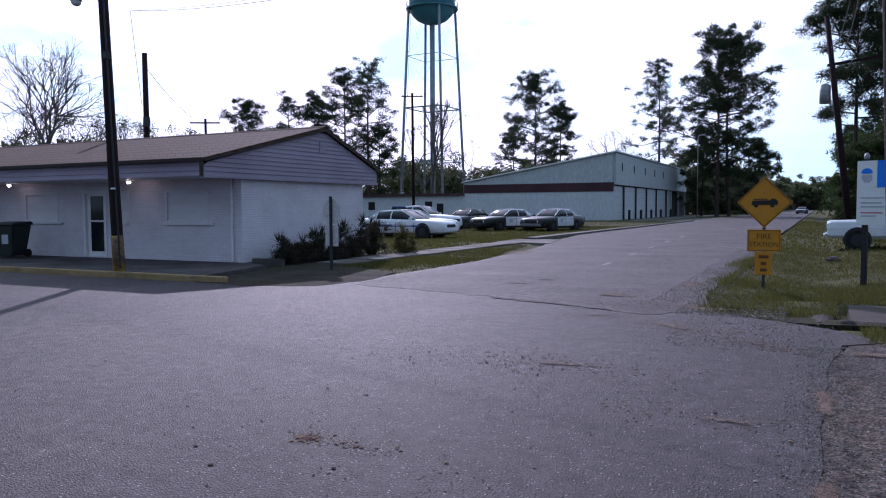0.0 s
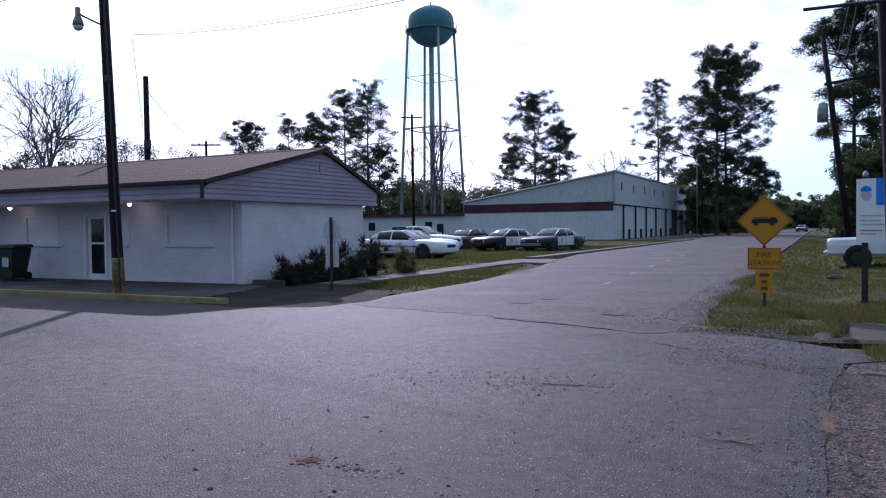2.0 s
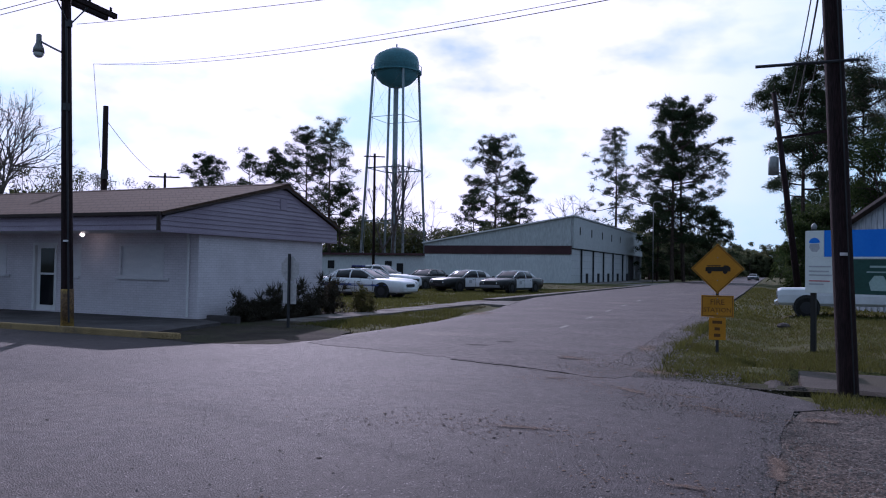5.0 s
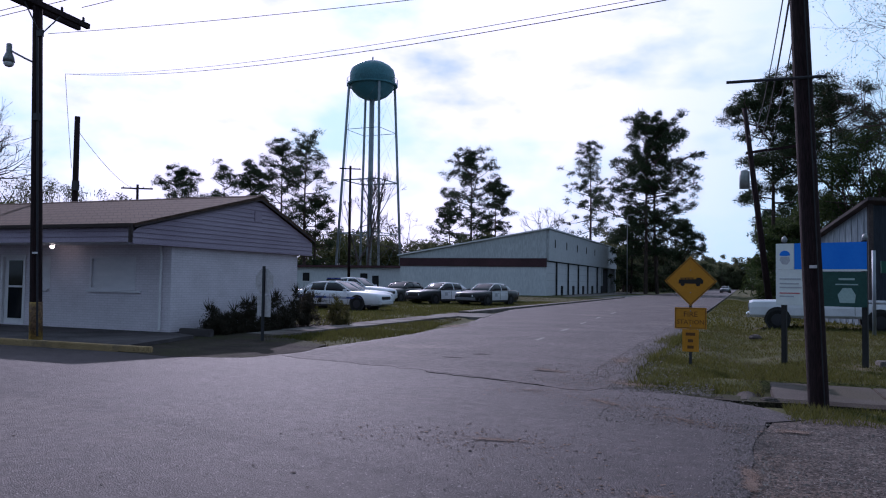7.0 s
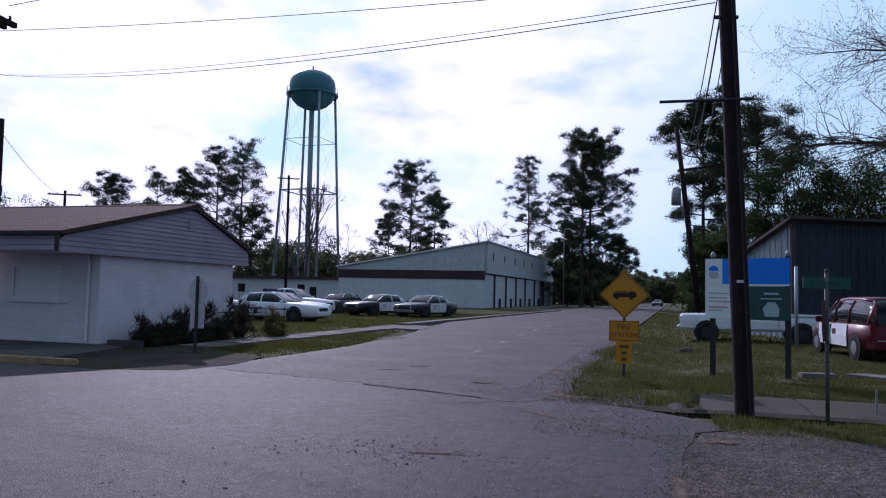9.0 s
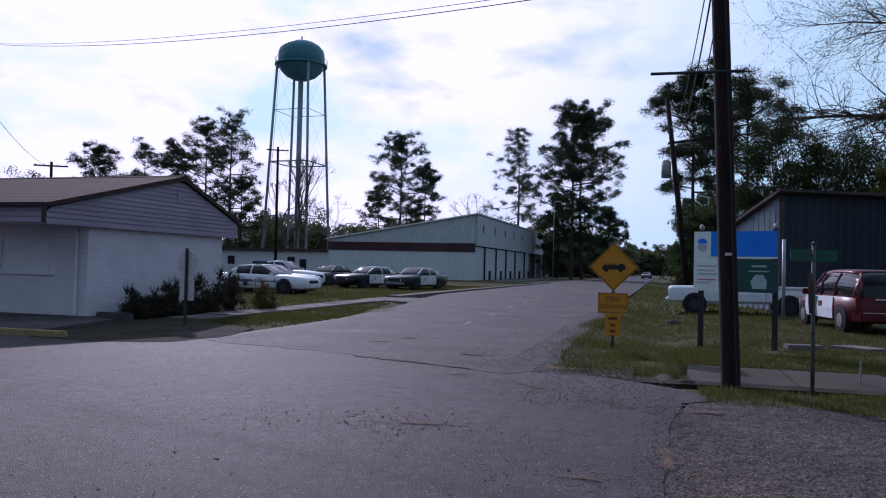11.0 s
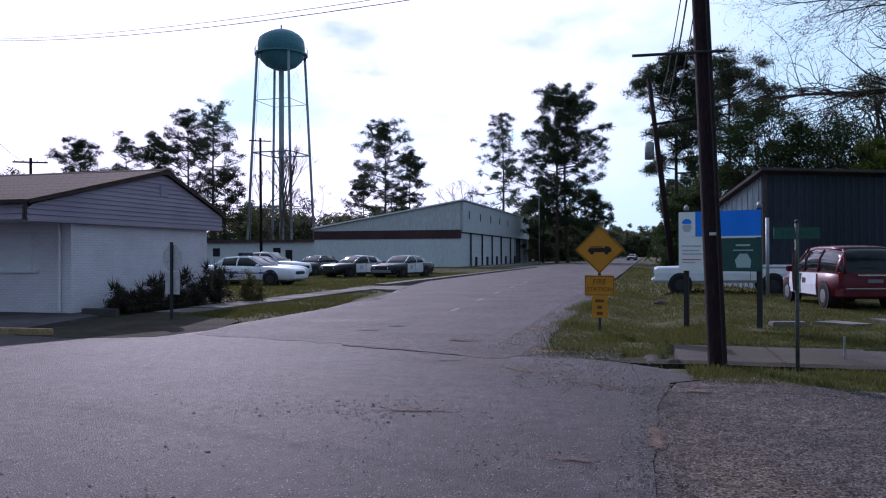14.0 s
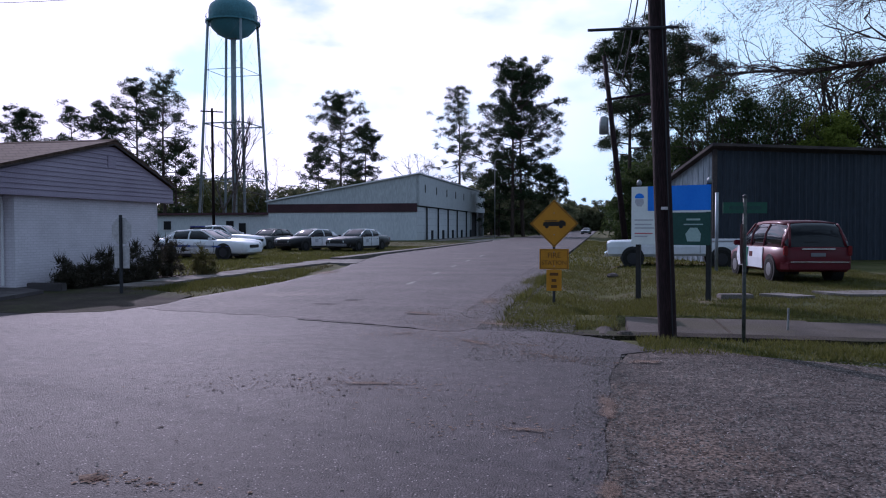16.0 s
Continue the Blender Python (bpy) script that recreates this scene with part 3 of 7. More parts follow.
for i, (x, y, rx, ry, turn, m) in enumerate([
        (-3.07, 4.06, 0.13, 0.075, 20, M_REDSPOT), (-3.2, 13.2, 1.2, 0.45, -35, M_DIRT), (-2.3, 15.6, 0.5, 2.0, 5, M_DIRT), (-1.0, 9.9, 0.7, 0.16, -15, M_DIRT),
        (-5.49, 14.36, 0.28, 0.12, 0, M_DIRTDARK), (-3.23, 12.96, 0.24, 0.10, -10, M_DIRTDARK), (-5.2, 15.3, 0.22, 0.16, 10, M_DIRTDARK), (-9.3, 24.5, 1.0, 2.6, 0, M_DIRT), (-5.2, 20.3, 0.06, 0.6, 3, M_LANE),
        (-5.49, 24.8, 0.06, 0.7, 3, M_LANE), (-5.8, 29.4, 0.06, 0.8, 3, M_LANE), (-6.1, 34.5, 0.06, 0.9, 3, M_LANE), (-6.4, 40.5, 0.07, 1.0, 3, M_LANE), (-1.6, 12.0, 1.0, 0.7, -30, M_DIRT), (0.05, 6.6, 0.22, 1.3, 4, M_DIRT),
        (0.05, 4.4, 0.2, 1.0, -4, M_DIRT), (0.5, 8.9, 0.6, 0.3, 0, M_DIRT), (-1.7, 10.0, 0.9, 0.22, -42, M_DIRT), (-0.6, 9.1, 0.5, 0.12, -35, M_DIRT), (-2.8, 10.6, 0.6, 0.22, 20, M_DIRT), (-2.3, 7.1, 0.9, 0.18, 5, M_DIRT), (-0.6, 5.7, 0.5, 0.15, 0, M_DIRT)]):
    kind_word = {M_REDSPOT: "small rust-red stain on the asphalt", M_DIRT: "thin reddish soil scattered over the asphalt", M_DIRTDARK: "dark crumbled tar and stones on the asphalt", M_LANE: "worn pale lane dash on the side road"}[m]
    blob("dirt_patch", x, y, rx, ry, turn, m, kind_word, i)


# a long repair joint and cracks in the asphalt
def crack(points, width, seed, label):
    rnd = random.Random(seed)
    pts = []
    for (x0, y0), (x1, y1) in zip(points, points[1:]):
        k = max(2, int(math.hypot(x1 - x0, y1 - y0) / 0.15))
        pts += [(x0 + (x1 - x0) * i / k + rnd.uniform(-0.03, 0.03), y0 + (y1 - y0) * i / k + rnd.uniform(-0.03, 0.03)) for i in range(k)]
    me = Mesh()
    up, dn = [], []
    for i, (x, y) in enumerate(pts):
        a, b = pts[max(0, i - 1)], pts[min(len(pts) - 1, i + 1)]
        dx, dy = b[0] - a[0], b[1] - a[1]
        d = math.hypot(dx, dy) or 1
        w = width * rnd.uniform(0.2, 1.0)
        up.append((x - dy / d * w, y + dx / d * w))
        dn.append((x + dy / d * w, y - dx / d * w))
    me.loft([[(*u, 0.0012), (*d, 0.0012), (*d, 0.012), (*u, 0.012)] for u, d in zip(up, dn)])
    structure(part("crack", me, M_TYRE), label, "crack")


crack([(-5.0, 11.86), (-3.4, 11.4), (-2.6, 11.1)], 0.003, 1, "dark tar joint between the two streets")


# ---- scattered stuff ----
RNG = np.random.default_rng(5)


def blades(name, boxes, count, h0, h1, width, material, label, keep=None):
    """Grass: single bent blades over rectangles of ground."""
    area = np.array([(b[2] - b[0]) * (b[3] - b[1]) for b in boxes])
    pick = RNG.choice(len(boxes), count, p=area / area.sum())
    bx = np.array(boxes)[pick]
    x = bx[:, 0] + RNG.random(count) * (bx[:, 2] - bx[:, 0])
    y = bx[:, 1] + RNG.random(count) * (bx[:, 3] - bx[:, 1])
    dens = np.array([noise.noise(Vector((a * 0.7, b * 0.7, 3))) + 0.5 * noise.noise(Vector((a * 2.3, b * 2.3, 7))) for a, b in zip(x, y)])
    ok = dens > RNG.uniform(-0.75, 0.25, count)
    if keep:
        ok &= np.array([keep(a, b) for a, b in zip(x, y)])
    x, y, dens = x[ok], y[ok], dens[ok]
    n = len(x)
    z = np.array([height(a, b) for a, b in zip(x, y)])
    hh = RNG.uniform(h0, h1, n) * (0.8 + 0.7 * np.clip(dens, 0, 1))
    ang = RNG.uniform(0, 2 * np.pi, n)
    lean = RNG.uniform(0.2, 1.1, n) * hh
    tilt = RNG.uniform(0, 2 * np.pi, n)
    w = width * RNG.uniform(0.6, 1.4, n)
    t = np.zeros((n, 3, 3))
    t[:, 0] = np.stack([x - np.cos(ang) * w, y - np.sin(ang) * w, z - 0.01], -1)
    t[:, 1] = np.stack([x + np.cos(ang) * w, y + np.sin(ang) * w, z - 0.01], -1)
    t[:, 2] = np.stack([x + np.cos(tilt) * lean, y + np.sin(tilt) * lean, z + hh], -1)
    return tagged(tri_mesh(name, t, material), label, "grass", "", "stuff")


def off_hard(x, y):
    return not on_road(x, y) and not (0.3 < x < 12.5 and 11.65 < y < 13.85) and not (-13.0 < x < -11.6 and 17.4 < y < 31.6) and not (-13.2 < x < -10.4 and 31 < y < 35)


blades("grass_corner", [(-1.9, 11.7, 9, 32), (-1.9, 11.7, 3, 18), (-1.5, 13.8, 9, 17)], 120000, 0.03, 0.09, 0.009, M_GRASS, "short green grass on the corner verge", off_hard)
blades("dry_grass_corner", [(-1.9, 11.7, 9, 32), (0, 14, 9, 19)], 30000, 0.03, 0.08, 0.009, M_DRYGRASS, "dry straw-coloured grass among the green", off_hard)
blades("grass_ditch", [(0.5, 9.6, 9, 11.25), (2.6, 8.9, 9, 11.0)], 26000, 0.03, 0.10, 0.009, M_GRASS, "ragged grass strip along the ditch", off_hard)
blades("dark_bank_weeds", [(-1.5, 11.35, 0.4, 12.0)], 5000, 0.03, 0.12, 0.010, M_SHRUB, "dark weeds on the eroded bank of the ditch", off_hard)
blades("grass_far_verge", [(-1.9, 30, 6, 90)], 16000, 0.06, 0.16, 0.04, M_GRASS, "grass verge running along the side road", off_hard)
blades("grass_strip", [(-11.7, 16.6, -8.8, 27), (-11.7, 17, -9.4, 22)], 13000, 0.03, 0.13, 0.014, M_GRASS, "overgrown grass strip beside the pavement", off_hard)
blades("dry_grass_strip", [(-11.7, 15.5, -8.8, 30)], 6000, 0.03, 0.10, 0.014, M_DRYGRASS, "dry weeds beside the pavement", off_hard)
blades("grass_lot", [(-34, 24, -12.9, 60), (-22, 22, -12.9, 40)], 80000, 0.05, 0.12, 0.024, M_GRASS, "mown grass lot with parked cars", off_hard)
blades("dry_grass_lot", [(-34, 22, -12.9, 80)], 14000, 0.04, 0.10, 0.026, M_DRYGRASS, "dry grass mixed into the lot", off_hard)


def stones(name, boxes, count, r0, r1, z, label):
    """Loose stones: small squashed octahedra."""
    pick = RNG.integers(0, len(boxes), count)
    b = np.array(boxes)[pick]
    c = np.stack([b[:, 0] + RNG.random(count) * (b[:, 2] - b[:, 0]), b[:, 1] + RNG.random(count) * (b[:, 3] - b[:, 1]), np.full(count, z)], -1)
    r = RNG.uniform(r0, r1, count) * RNG.uniform(0.4, 1, count)
    dirs = np.array([(1, 0, 0), (0, 1, 0), (-1, 0, 0), (0, -1, 0)], float)
    p = c[:, None] + dirs[None] * r[:, None, None] * RNG.uniform(0.6, 1.3, (count, 4, 1))
    top = c + np.stack([np.zeros(count), np.zeros(count), r * 0.7], -1)
    tris = np.concatenate([np.stack([p[:, k], p[:, (k + 1) % 4], top], 1) for k in range(4)])
    return tagged(tri_mesh(name, tris, M_STONE), label, "gravel", "", "stuff")


stones("loose_gravel", [(0.1, 3.0, 3.2, 9.4), (0.2, 5, 5, 9.2)], 16000, 0.006, 0.024, -0.012, "loose stones on the gravel lot")
stones("edge_gravel", [(-0.22, 2.5, 0.25, 9.2), (-0.08, 2.5, 0.2, 9.2)], 2600, 0.005, 0.018, 0.001, "loose stones spilling over the asphalt's edge")
stones("road_grit", [(-3.5, 11.5, -1.0, 14.5), (-1.6, 8.6, 0.2, 11)], 2000, 0.005, 0.020, 0.004, "loose grit swept over the asphalt")
stones("verge_gravel", [(-2.5, 12.6, -1.5, 20), (-2.6, 18, -1.7, 34), (-1.9, 11.2, -0.4, 12.6)], 5000, 0.008, 0.026, 0.004, "loose gravel crumbling along the grassy verge")
blades("verge_edge_grass", [(-2.15, 13.2, -1.6, 34), (-1.6, 11.4, -0.3, 12.3)], 6000, 0.13, 0.20, 0.012, M_GRASS, "grass creeping over the asphalt's edge")
stones("road_grit_far", [(-6, 3, 0, 9), (-9, 12, -2, 20)], 2200, 0.004, 0.014, 0.004, "scattered grit on the asphalt")


def crumbs(name, clusters, material, label, r0=0.004, r1=0.018):
    """Clods of soil strewn in long clusters (x, y, half length, half width, turn, count)."""
    tris = []
    for x, y, a, b, turn, count in clusters:
        u, v = RNG.normal(0, a * 0.6, count), RNG.normal(0, b * 1.1, count)
        c, q = math.cos(radians(turn)), math.sin(radians(turn))
        p = np.stack([x + u * c - v * q, y + u * q + v * c, np.full(count, 0.0065)], -1)
        r = (r0 + (r1 - r0) * RNG.random(count) ** 3)[:, None]
        ring = []
        for k in range(5):
            ring.append(p + r * np.stack([np.cos(1.257 * k + u), np.sin(1.257 * k + u), np.zeros(count)], -1) * RNG.uniform(0.7, 1.4, (count, 1)))
        top = p + np.stack([np.zeros(count), np.zeros(count), r[:, 0] * RNG.uniform(0.12, 0.35, count)], -1)
        tris += [np.stack([ring[k], ring[(k + 1) % 5], top], 1) for k in range(5)]
    return tagged(tri_mesh(name, np.concatenate(tris), material), label, "gravel", "", "stuff")


M_CLOD = mat("reddish_soil_clods", (0.10, 0.062, 0.048), (0.21, 0.14, 0.108), 8, 0.95, 0.3, 60, spec=0.1)
M_TARCRUMB = mat("dark_tar_crumbs", (0.030, 0.022, 0.022), (0.07, 0.052, 0.048), 8, 0.9, 0.3, 60, spec=0.1)
crumbs("soil_clods", [(-3.0, 7.0, 1.3, 0.22, 12, 260), (-2.0, 7.05, 0.9, 0.3, -8, 200), (-2.9, 10.6, 0.7, 0.25, 20, 300), (-1.7, 10.0, 1.2, 0.25, -42, 600), (-0.5, 9.0, 0.7, 0.12, -35, 420),
                     (-2.2, 11.8, 0.9, 0.5, 20, 600), (-0.6, 5.7, 0.8, 0.2, 0, 240), (-2.4, 13.8, 0.4, 1.4, 0, 500), (-2.7, 4.05, 0.5, 0.05, -5, 110), (-3.08, 4.08, 0.10, 0.05, 10, 160)],
       M_CLOD, "reddish soil clods strewn over the asphalt")
crumbs("tar_crumbs", [(-2.6, 7.1, 0.9, 0.28, 5, 90), (-2.2, 7.0, 0.3, 0.15, 0, 60), (-3.8, 6.8, 0.6, 0.2, 0, 60), (-1.5, 8.0, 2.5, 1.6, 0, 160), (-3.5, 5.0, 3.0, 1.5, 0, 120)], M_TARCRUMB, "dark crumbs of tar on the asphalt", 0.004, 0.020)
crumbs("pale_chips", [(-3.2, 4.4, 2.0, 0.9, 0, 60), (-4.5, 7.5, 3.0, 2.5, 0, 160), (-2.0, 6.0, 2.0, 2.0, 0, 90)], M_STONE, "pale stone chips on the asphalt", 0.004, 0.016)
# ---- the low white house ----
def wall_y(root, x0, x1, y0, y1, z0, z1, holes):
    """A wall along x between y0 and y1 with rectangular holes (xa, xb, za, zb)."""
    cuts = sorted({x0, x1, *(h[0] for h in holes), *(h[1] for h in holes)})
    for a, b in zip(cuts, cuts[1:]):
        spans = sorted((h[2], h[3]) for h in holes if h[0] <= a and h[1] >= b)
        z = z0
        for s, e in spans:
            if s > z:
                part("wall_section", Mesh().box(a, y0, z, b, y1, s), M_BRICK, root)
            z = e
        if z < z1:
            part("wall_section", Mesh().box(a, y0, z, b, y1, z1), M_BRICK, root)


def low_house():
    root = thing("house", "long low white-painted brick house with a brown shingle roof", "house")
    XR, XL, YF, YB, ZT = -14.08, -42.0, 15.86, 21.92, 2.42
    wins = [(-16.90, -15.32, 1.20, 2.06), (-23.2, -21.62, 1.20, 2.06), (-19.05, -18.45, 1.20, 2.06), (-28.6, -27.0, 1.2, 2.06)]
    door = (-20.42, -19.40, 0.12, 2.14)
    wall_y(root, XL, XR, YF, YF + 0.2, 0, ZT, wins + [door])
    part("side_wall", Mesh().box(XR - 0.2, YF + 0.2, 0, XR, YB, ZT), M_BRICK, root)
    part("back_wall", Mesh().box(XL, YB - 0.2, 0, XR - 0.2, YB, ZT), M_BRICK, root)
    part("end_wall", Mesh().box(XL, YF + 0.2, 0, XL + 0.2, YB - 0.2, ZT), M_BRICK, root)
    for a, b, c, d in wins:
        w = part("window", Mesh().box(a, YF + 0.05, c, b, YF + 0.09, d), M_BOARD, root, "boarded window painted white")
        fr = Mesh()
        for q in ((a - 0.03, c - 0.03, b + 0.03, c + 0.03), (a - 0.03, d - 0.03, b + 0.03, d + 0.03)):
            fr.box(q[0], YF - 0.015, q[1], q[2], YF + 0.05, q[3])
        for q in ((a - 0.03, a + 0.03), (b - 0.03, b + 0.03)):
            fr.box(q[0], YF - 0.012, c + 0.03, q[1], YF + 0.05, d - 0.03)
        part("window_frame", fr, M_BOARD, w)
        part("window_sill", Mesh().box(a - 0.1, YF - 0.08, c - 0.09, b + 0.25 * (b - a > 1), YF + 0.02, c - 0.035), M_BOARD, w)
    # glazed door with a white frame
    a, b, c, d = door
    dr = part("door", Mesh().box(a + 0.10, YF + 0.06, c, b - 0.02, YF + 0.10, d - 0.06), M_TRIM, root, "white glazed door with dark glass")
    fr = Mesh().box(a, YF - 0.02, c, a + 0.09, YF + 0.12, d).box(b - 0.09, YF - 0.02, c, b, YF + 0.12, d).box(a + 0.09, YF - 0.02, d - 0.08, b - 0.09, YF + 0.12, d)
    part("door_frame", fr, M_TRIM, dr)
    part("upper_glass", Mesh().box(a + 0.27, YF + 0.045, 1.24, b - 0.20, YF + 0.062, 1.97), M_GLASS, dr)
    part("lower_glass", Mesh().box(a + 0.27, YF + 0.045, 0.28, b - 0.20, YF + 0.062, 1.18), M_GLASS, dr)
    part("door_handle", Mesh().tube([(b - 0.13, YF + 0.02, 1.02), (b - 0.13, YF + 0.02, 1.22)], 0.012, 8), M_CHROME, dr)
    # roof: two shingled slopes, ridge along x
    yr, zr, yf, zf, yb, zb = 19.49, 4.10, 14.28, 2.86, 22.66, 2.94
    XO = XR + 0.22
    part("roof_front_slope", Mesh().prism([(yf, zf - 0.06), (yf, zf), (yr, zr), (yr, zr - 0.10)], "x", XL - 0.3, XO), M_SHINGLE, root)
    part("roof_back_slope", Mesh().prism([(yr, zr - 0.10), (yr, zr), (yb, zb), (yb, zb - 0.06)], "x", XL - 0.3, XO), M_SHINGLE, root)
    part("ridge_cap", Mesh().prism([(yr - 0.14, zr - 0.02), (yr, zr + 0.03), (yr + 0.14, zr - 0.02)], "x", XL - 0.3, XO + 0.01), M_SHINGLE, root)
    # gutter along the front eave and its elbow at the corner
    part("gutter", Mesh().prism([(yf - 0.11, zf - 0.10), (yf - 0.12, zf - 0.005), (yf + 0.02, zf - 0.005), (yf + 0.02, zf - 0.10)], "x", XL - 0.3, XO - 0.02), M_GUTTER, root, bevel=0.01)
    part("gutter_elbow", Mesh().box(XO - 0.09, yf - 0.10, 2.38, XO - 0.005, yf - 0.03, zf - 0.1), M_GUTTER, root, bevel=0.008)
    part("rake_trim", Mesh().prism([(yf, zf - 0.10), (yf, zf - 0.062), (yr, zr - 0.102), (yr, zr - 0.14)], "x", XO - 0.03, XO + 0.012), M_GUTTER, root)
    part("rake_trim", Mesh().prism([(yr, zr - 0.14), (yr, zr - 0.102), (yb, zb - 0.062), (yb, zb - 0.10)], "x", XO - 0.03, XO + 0.012), M_GUTTER, root)
    # porch ceiling and front fascia of lap boards
    part("soffit", Mesh().box(XL, yf + 0.04, 2.40, XR + 0.12, YF - 0.003, 2.43), M_TRIM, root)
    part("soffit", Mesh().box(XL, YB + 0.003, 2.40, XR + 0.12, yb - 0.04, 2.43), M_TRIM, root)
    for k in range(3):
        z = 2.40 + k * 0.135
        part("siding_board", Mesh().prism([(yf + 0.015, z), (yf + 0.04, z + 0.137), (yf + 0.06, z + 0.137), (yf + 0.06, z)], "x", XL, XR + 0.13), M_SIDING, root)
    # gable siding: one board a course, cut by the roof lines
    def edge(z):
        y0 = yf + 0.05 + max(0, (z - (zf - 0.13)) / (zr - zf) * (yr - yf))
        y1 = yb - 0.05 - max(0, (z - (zb - 0.13)) / (zr - zb) * (yb - yr))
        return y0, y1
    z, step = 2.40, 0.125
    while z < zr - 0.22:
        a0, a1 = edge(z)
        b0, b1 = edge(z + step)
        if b1 > b0:
            lo = [(XR + 0.15, a0, z), (XR + 0.15, a1, z), (XR + 0.128, b1, z + step), (XR + 0.128, b0, z + step)]
            hi = [(XR - 0.05, p[1], p[2]) for p in lo]
            part("siding_board", Mesh().loft([lo, hi]), M_SIDING, root)
        z += step
    part("gable_vent", Mesh().box(XR + 0.13, 19.25, 3.28, XR + 0.16, 19.62, 3.62), M_SIDING, root, bevel=0.01)
    part("gable_base_trim", Mesh().box(XR + 0.002, yf + 0.05, 2.36, XR + 0.155, yb - 0.05, 2.398), M_SIDING, root)
    part("downspout", Mesh().tube([(-14.42, YF - 0.06, 2.40), (-14.38, YF - 0.06, 2.1), (-14.38, YF - 0.06, 0.14)], 0.035, 8), M_TRIM, root, "white downspout on the corner")
    for x in (-17.75, -23.15, -28.8):
        lamp = part("ceiling_lamp", Mesh().lathe([(0.07, 2.40), (0.075, 2.37), (0.06, 2.36)], x, 15.3, 16), M_TRIM, root, "small round porch light, lit")
        part("bulb", Mesh().lathe([(0.045, 2.372), (0.06, 2.34), (0.04, 2.30), (0.005, 2.285)], x, 15.3, 16), M_LAMPON, lamp, smooth=True)
    return root


low_house()


def wheelie_bin():
    root = thing("wheelie_bin", "dark wheeled rubbish bin with a pale label by the white wall", "bin", pose(-22.05, 14.6, 0.12, 0, 0, 14))
    part("body", Mesh().loft([[(-0.27, -0.3, 0.06), (0.27, -0.3, 0.06), (0.27, 0.26, 0.06), (-0.27, 0.26, 0.06)], [(-0.40, -0.38, 0.98), (0.40, -0.38, 0.98), (0.40, 0.38, 0.98), (-0.40, 0.38, 0.98)]]), M_BIN, root, bevel=0.03)
    part("lid", Mesh().loft([[(-0.44, -0.43, 0.985), (0.44, -0.43, 0.985), (0.44, 0.42, 0.985), (-0.44, 0.42, 0.985)], [(-0.40, -0.39, 1.06), (0.40, -0.39, 1.06), (0.40, 0.40, 1.09), (-0.40, 0.40, 1.09)]]), M_BIN, root, bevel=0.02)
    part("label", Mesh().box(-0.02, -0.375, 0.42, 0.20, -0.352, 0.70), M_GREYPRINT, root, "faded pale label")
    for s in (-1, 1):
        part("wheel", Mesh().tube([(s * 0.27, 0.30, 0.12), (s * 0.33, 0.30, 0.12)], 0.12, 16), M_TYRE, root)
    part("handle", Mesh().tube([(-0.34, 0.47, 1.0), (0.34, 0.47, 1.0)], 0.018, 8), M_BIN, root)


wheelie_bin()
part_crate = thing("crate", "small brown crate beside the bin", "crate", pose(-22.95, 15.0, 0.12))
part("side_boards", Mesh().box(-0.2, -0.18, 0, 0.2, 0.18, 0.24), M_RUSTROOF, part_crate, bevel=0.012)


# ---- poles, wires, street lamp ----
def wire(name, a, b, sag, r, label, group="overhead wires"):
    me = Mesh()
    a, b = Vector(a), Vector(b)
    pts = [a.lerp(b, i / 16) - Vector((0, 0, sag * 4 * (i / 16) * (1 - i / 16))) for i in range(17)]
    ob = part(name, me.tube(pts, r, 6), M_WIRE)
    return tagged(ob, label, "cable", group)


def crossarm(root, cx, cy, z, length, turn, tilt=0.0):
    c, s = math.cos(radians(turn)), math.sin(radians(turn))
    me = Mesh()
    a = Vector((cx - c * length / 2, cy - s * length / 2, z - tilt / 2))
    b = Vector((cx + c * length / 2, cy + s * length / 2, z + tilt / 2))
    side = Vector((-s, c, 0)) * 0.05
    up = Vector((0, 0, 0.06))
    me.loft([[p - side - up, p + side - up, p + side + up, p - side + up] for p in (a, b)])
    arm = part("crossarm", me, M_WOODPOLE, root)
    for k in (0.06, 0.3, 0.7, 0.94):
        p = a.lerp(b, k)
        part("insulator", Mesh().lathe([(0.02, p.z + 0.06), (0.035, p.z + 0.10), (0.025, p.z + 0.13), (0.035, p.z + 0.16), (0.012, p.z + 0.18)], p.x, p.y, 10), M_DARKSTEEL, arm)
    return arm


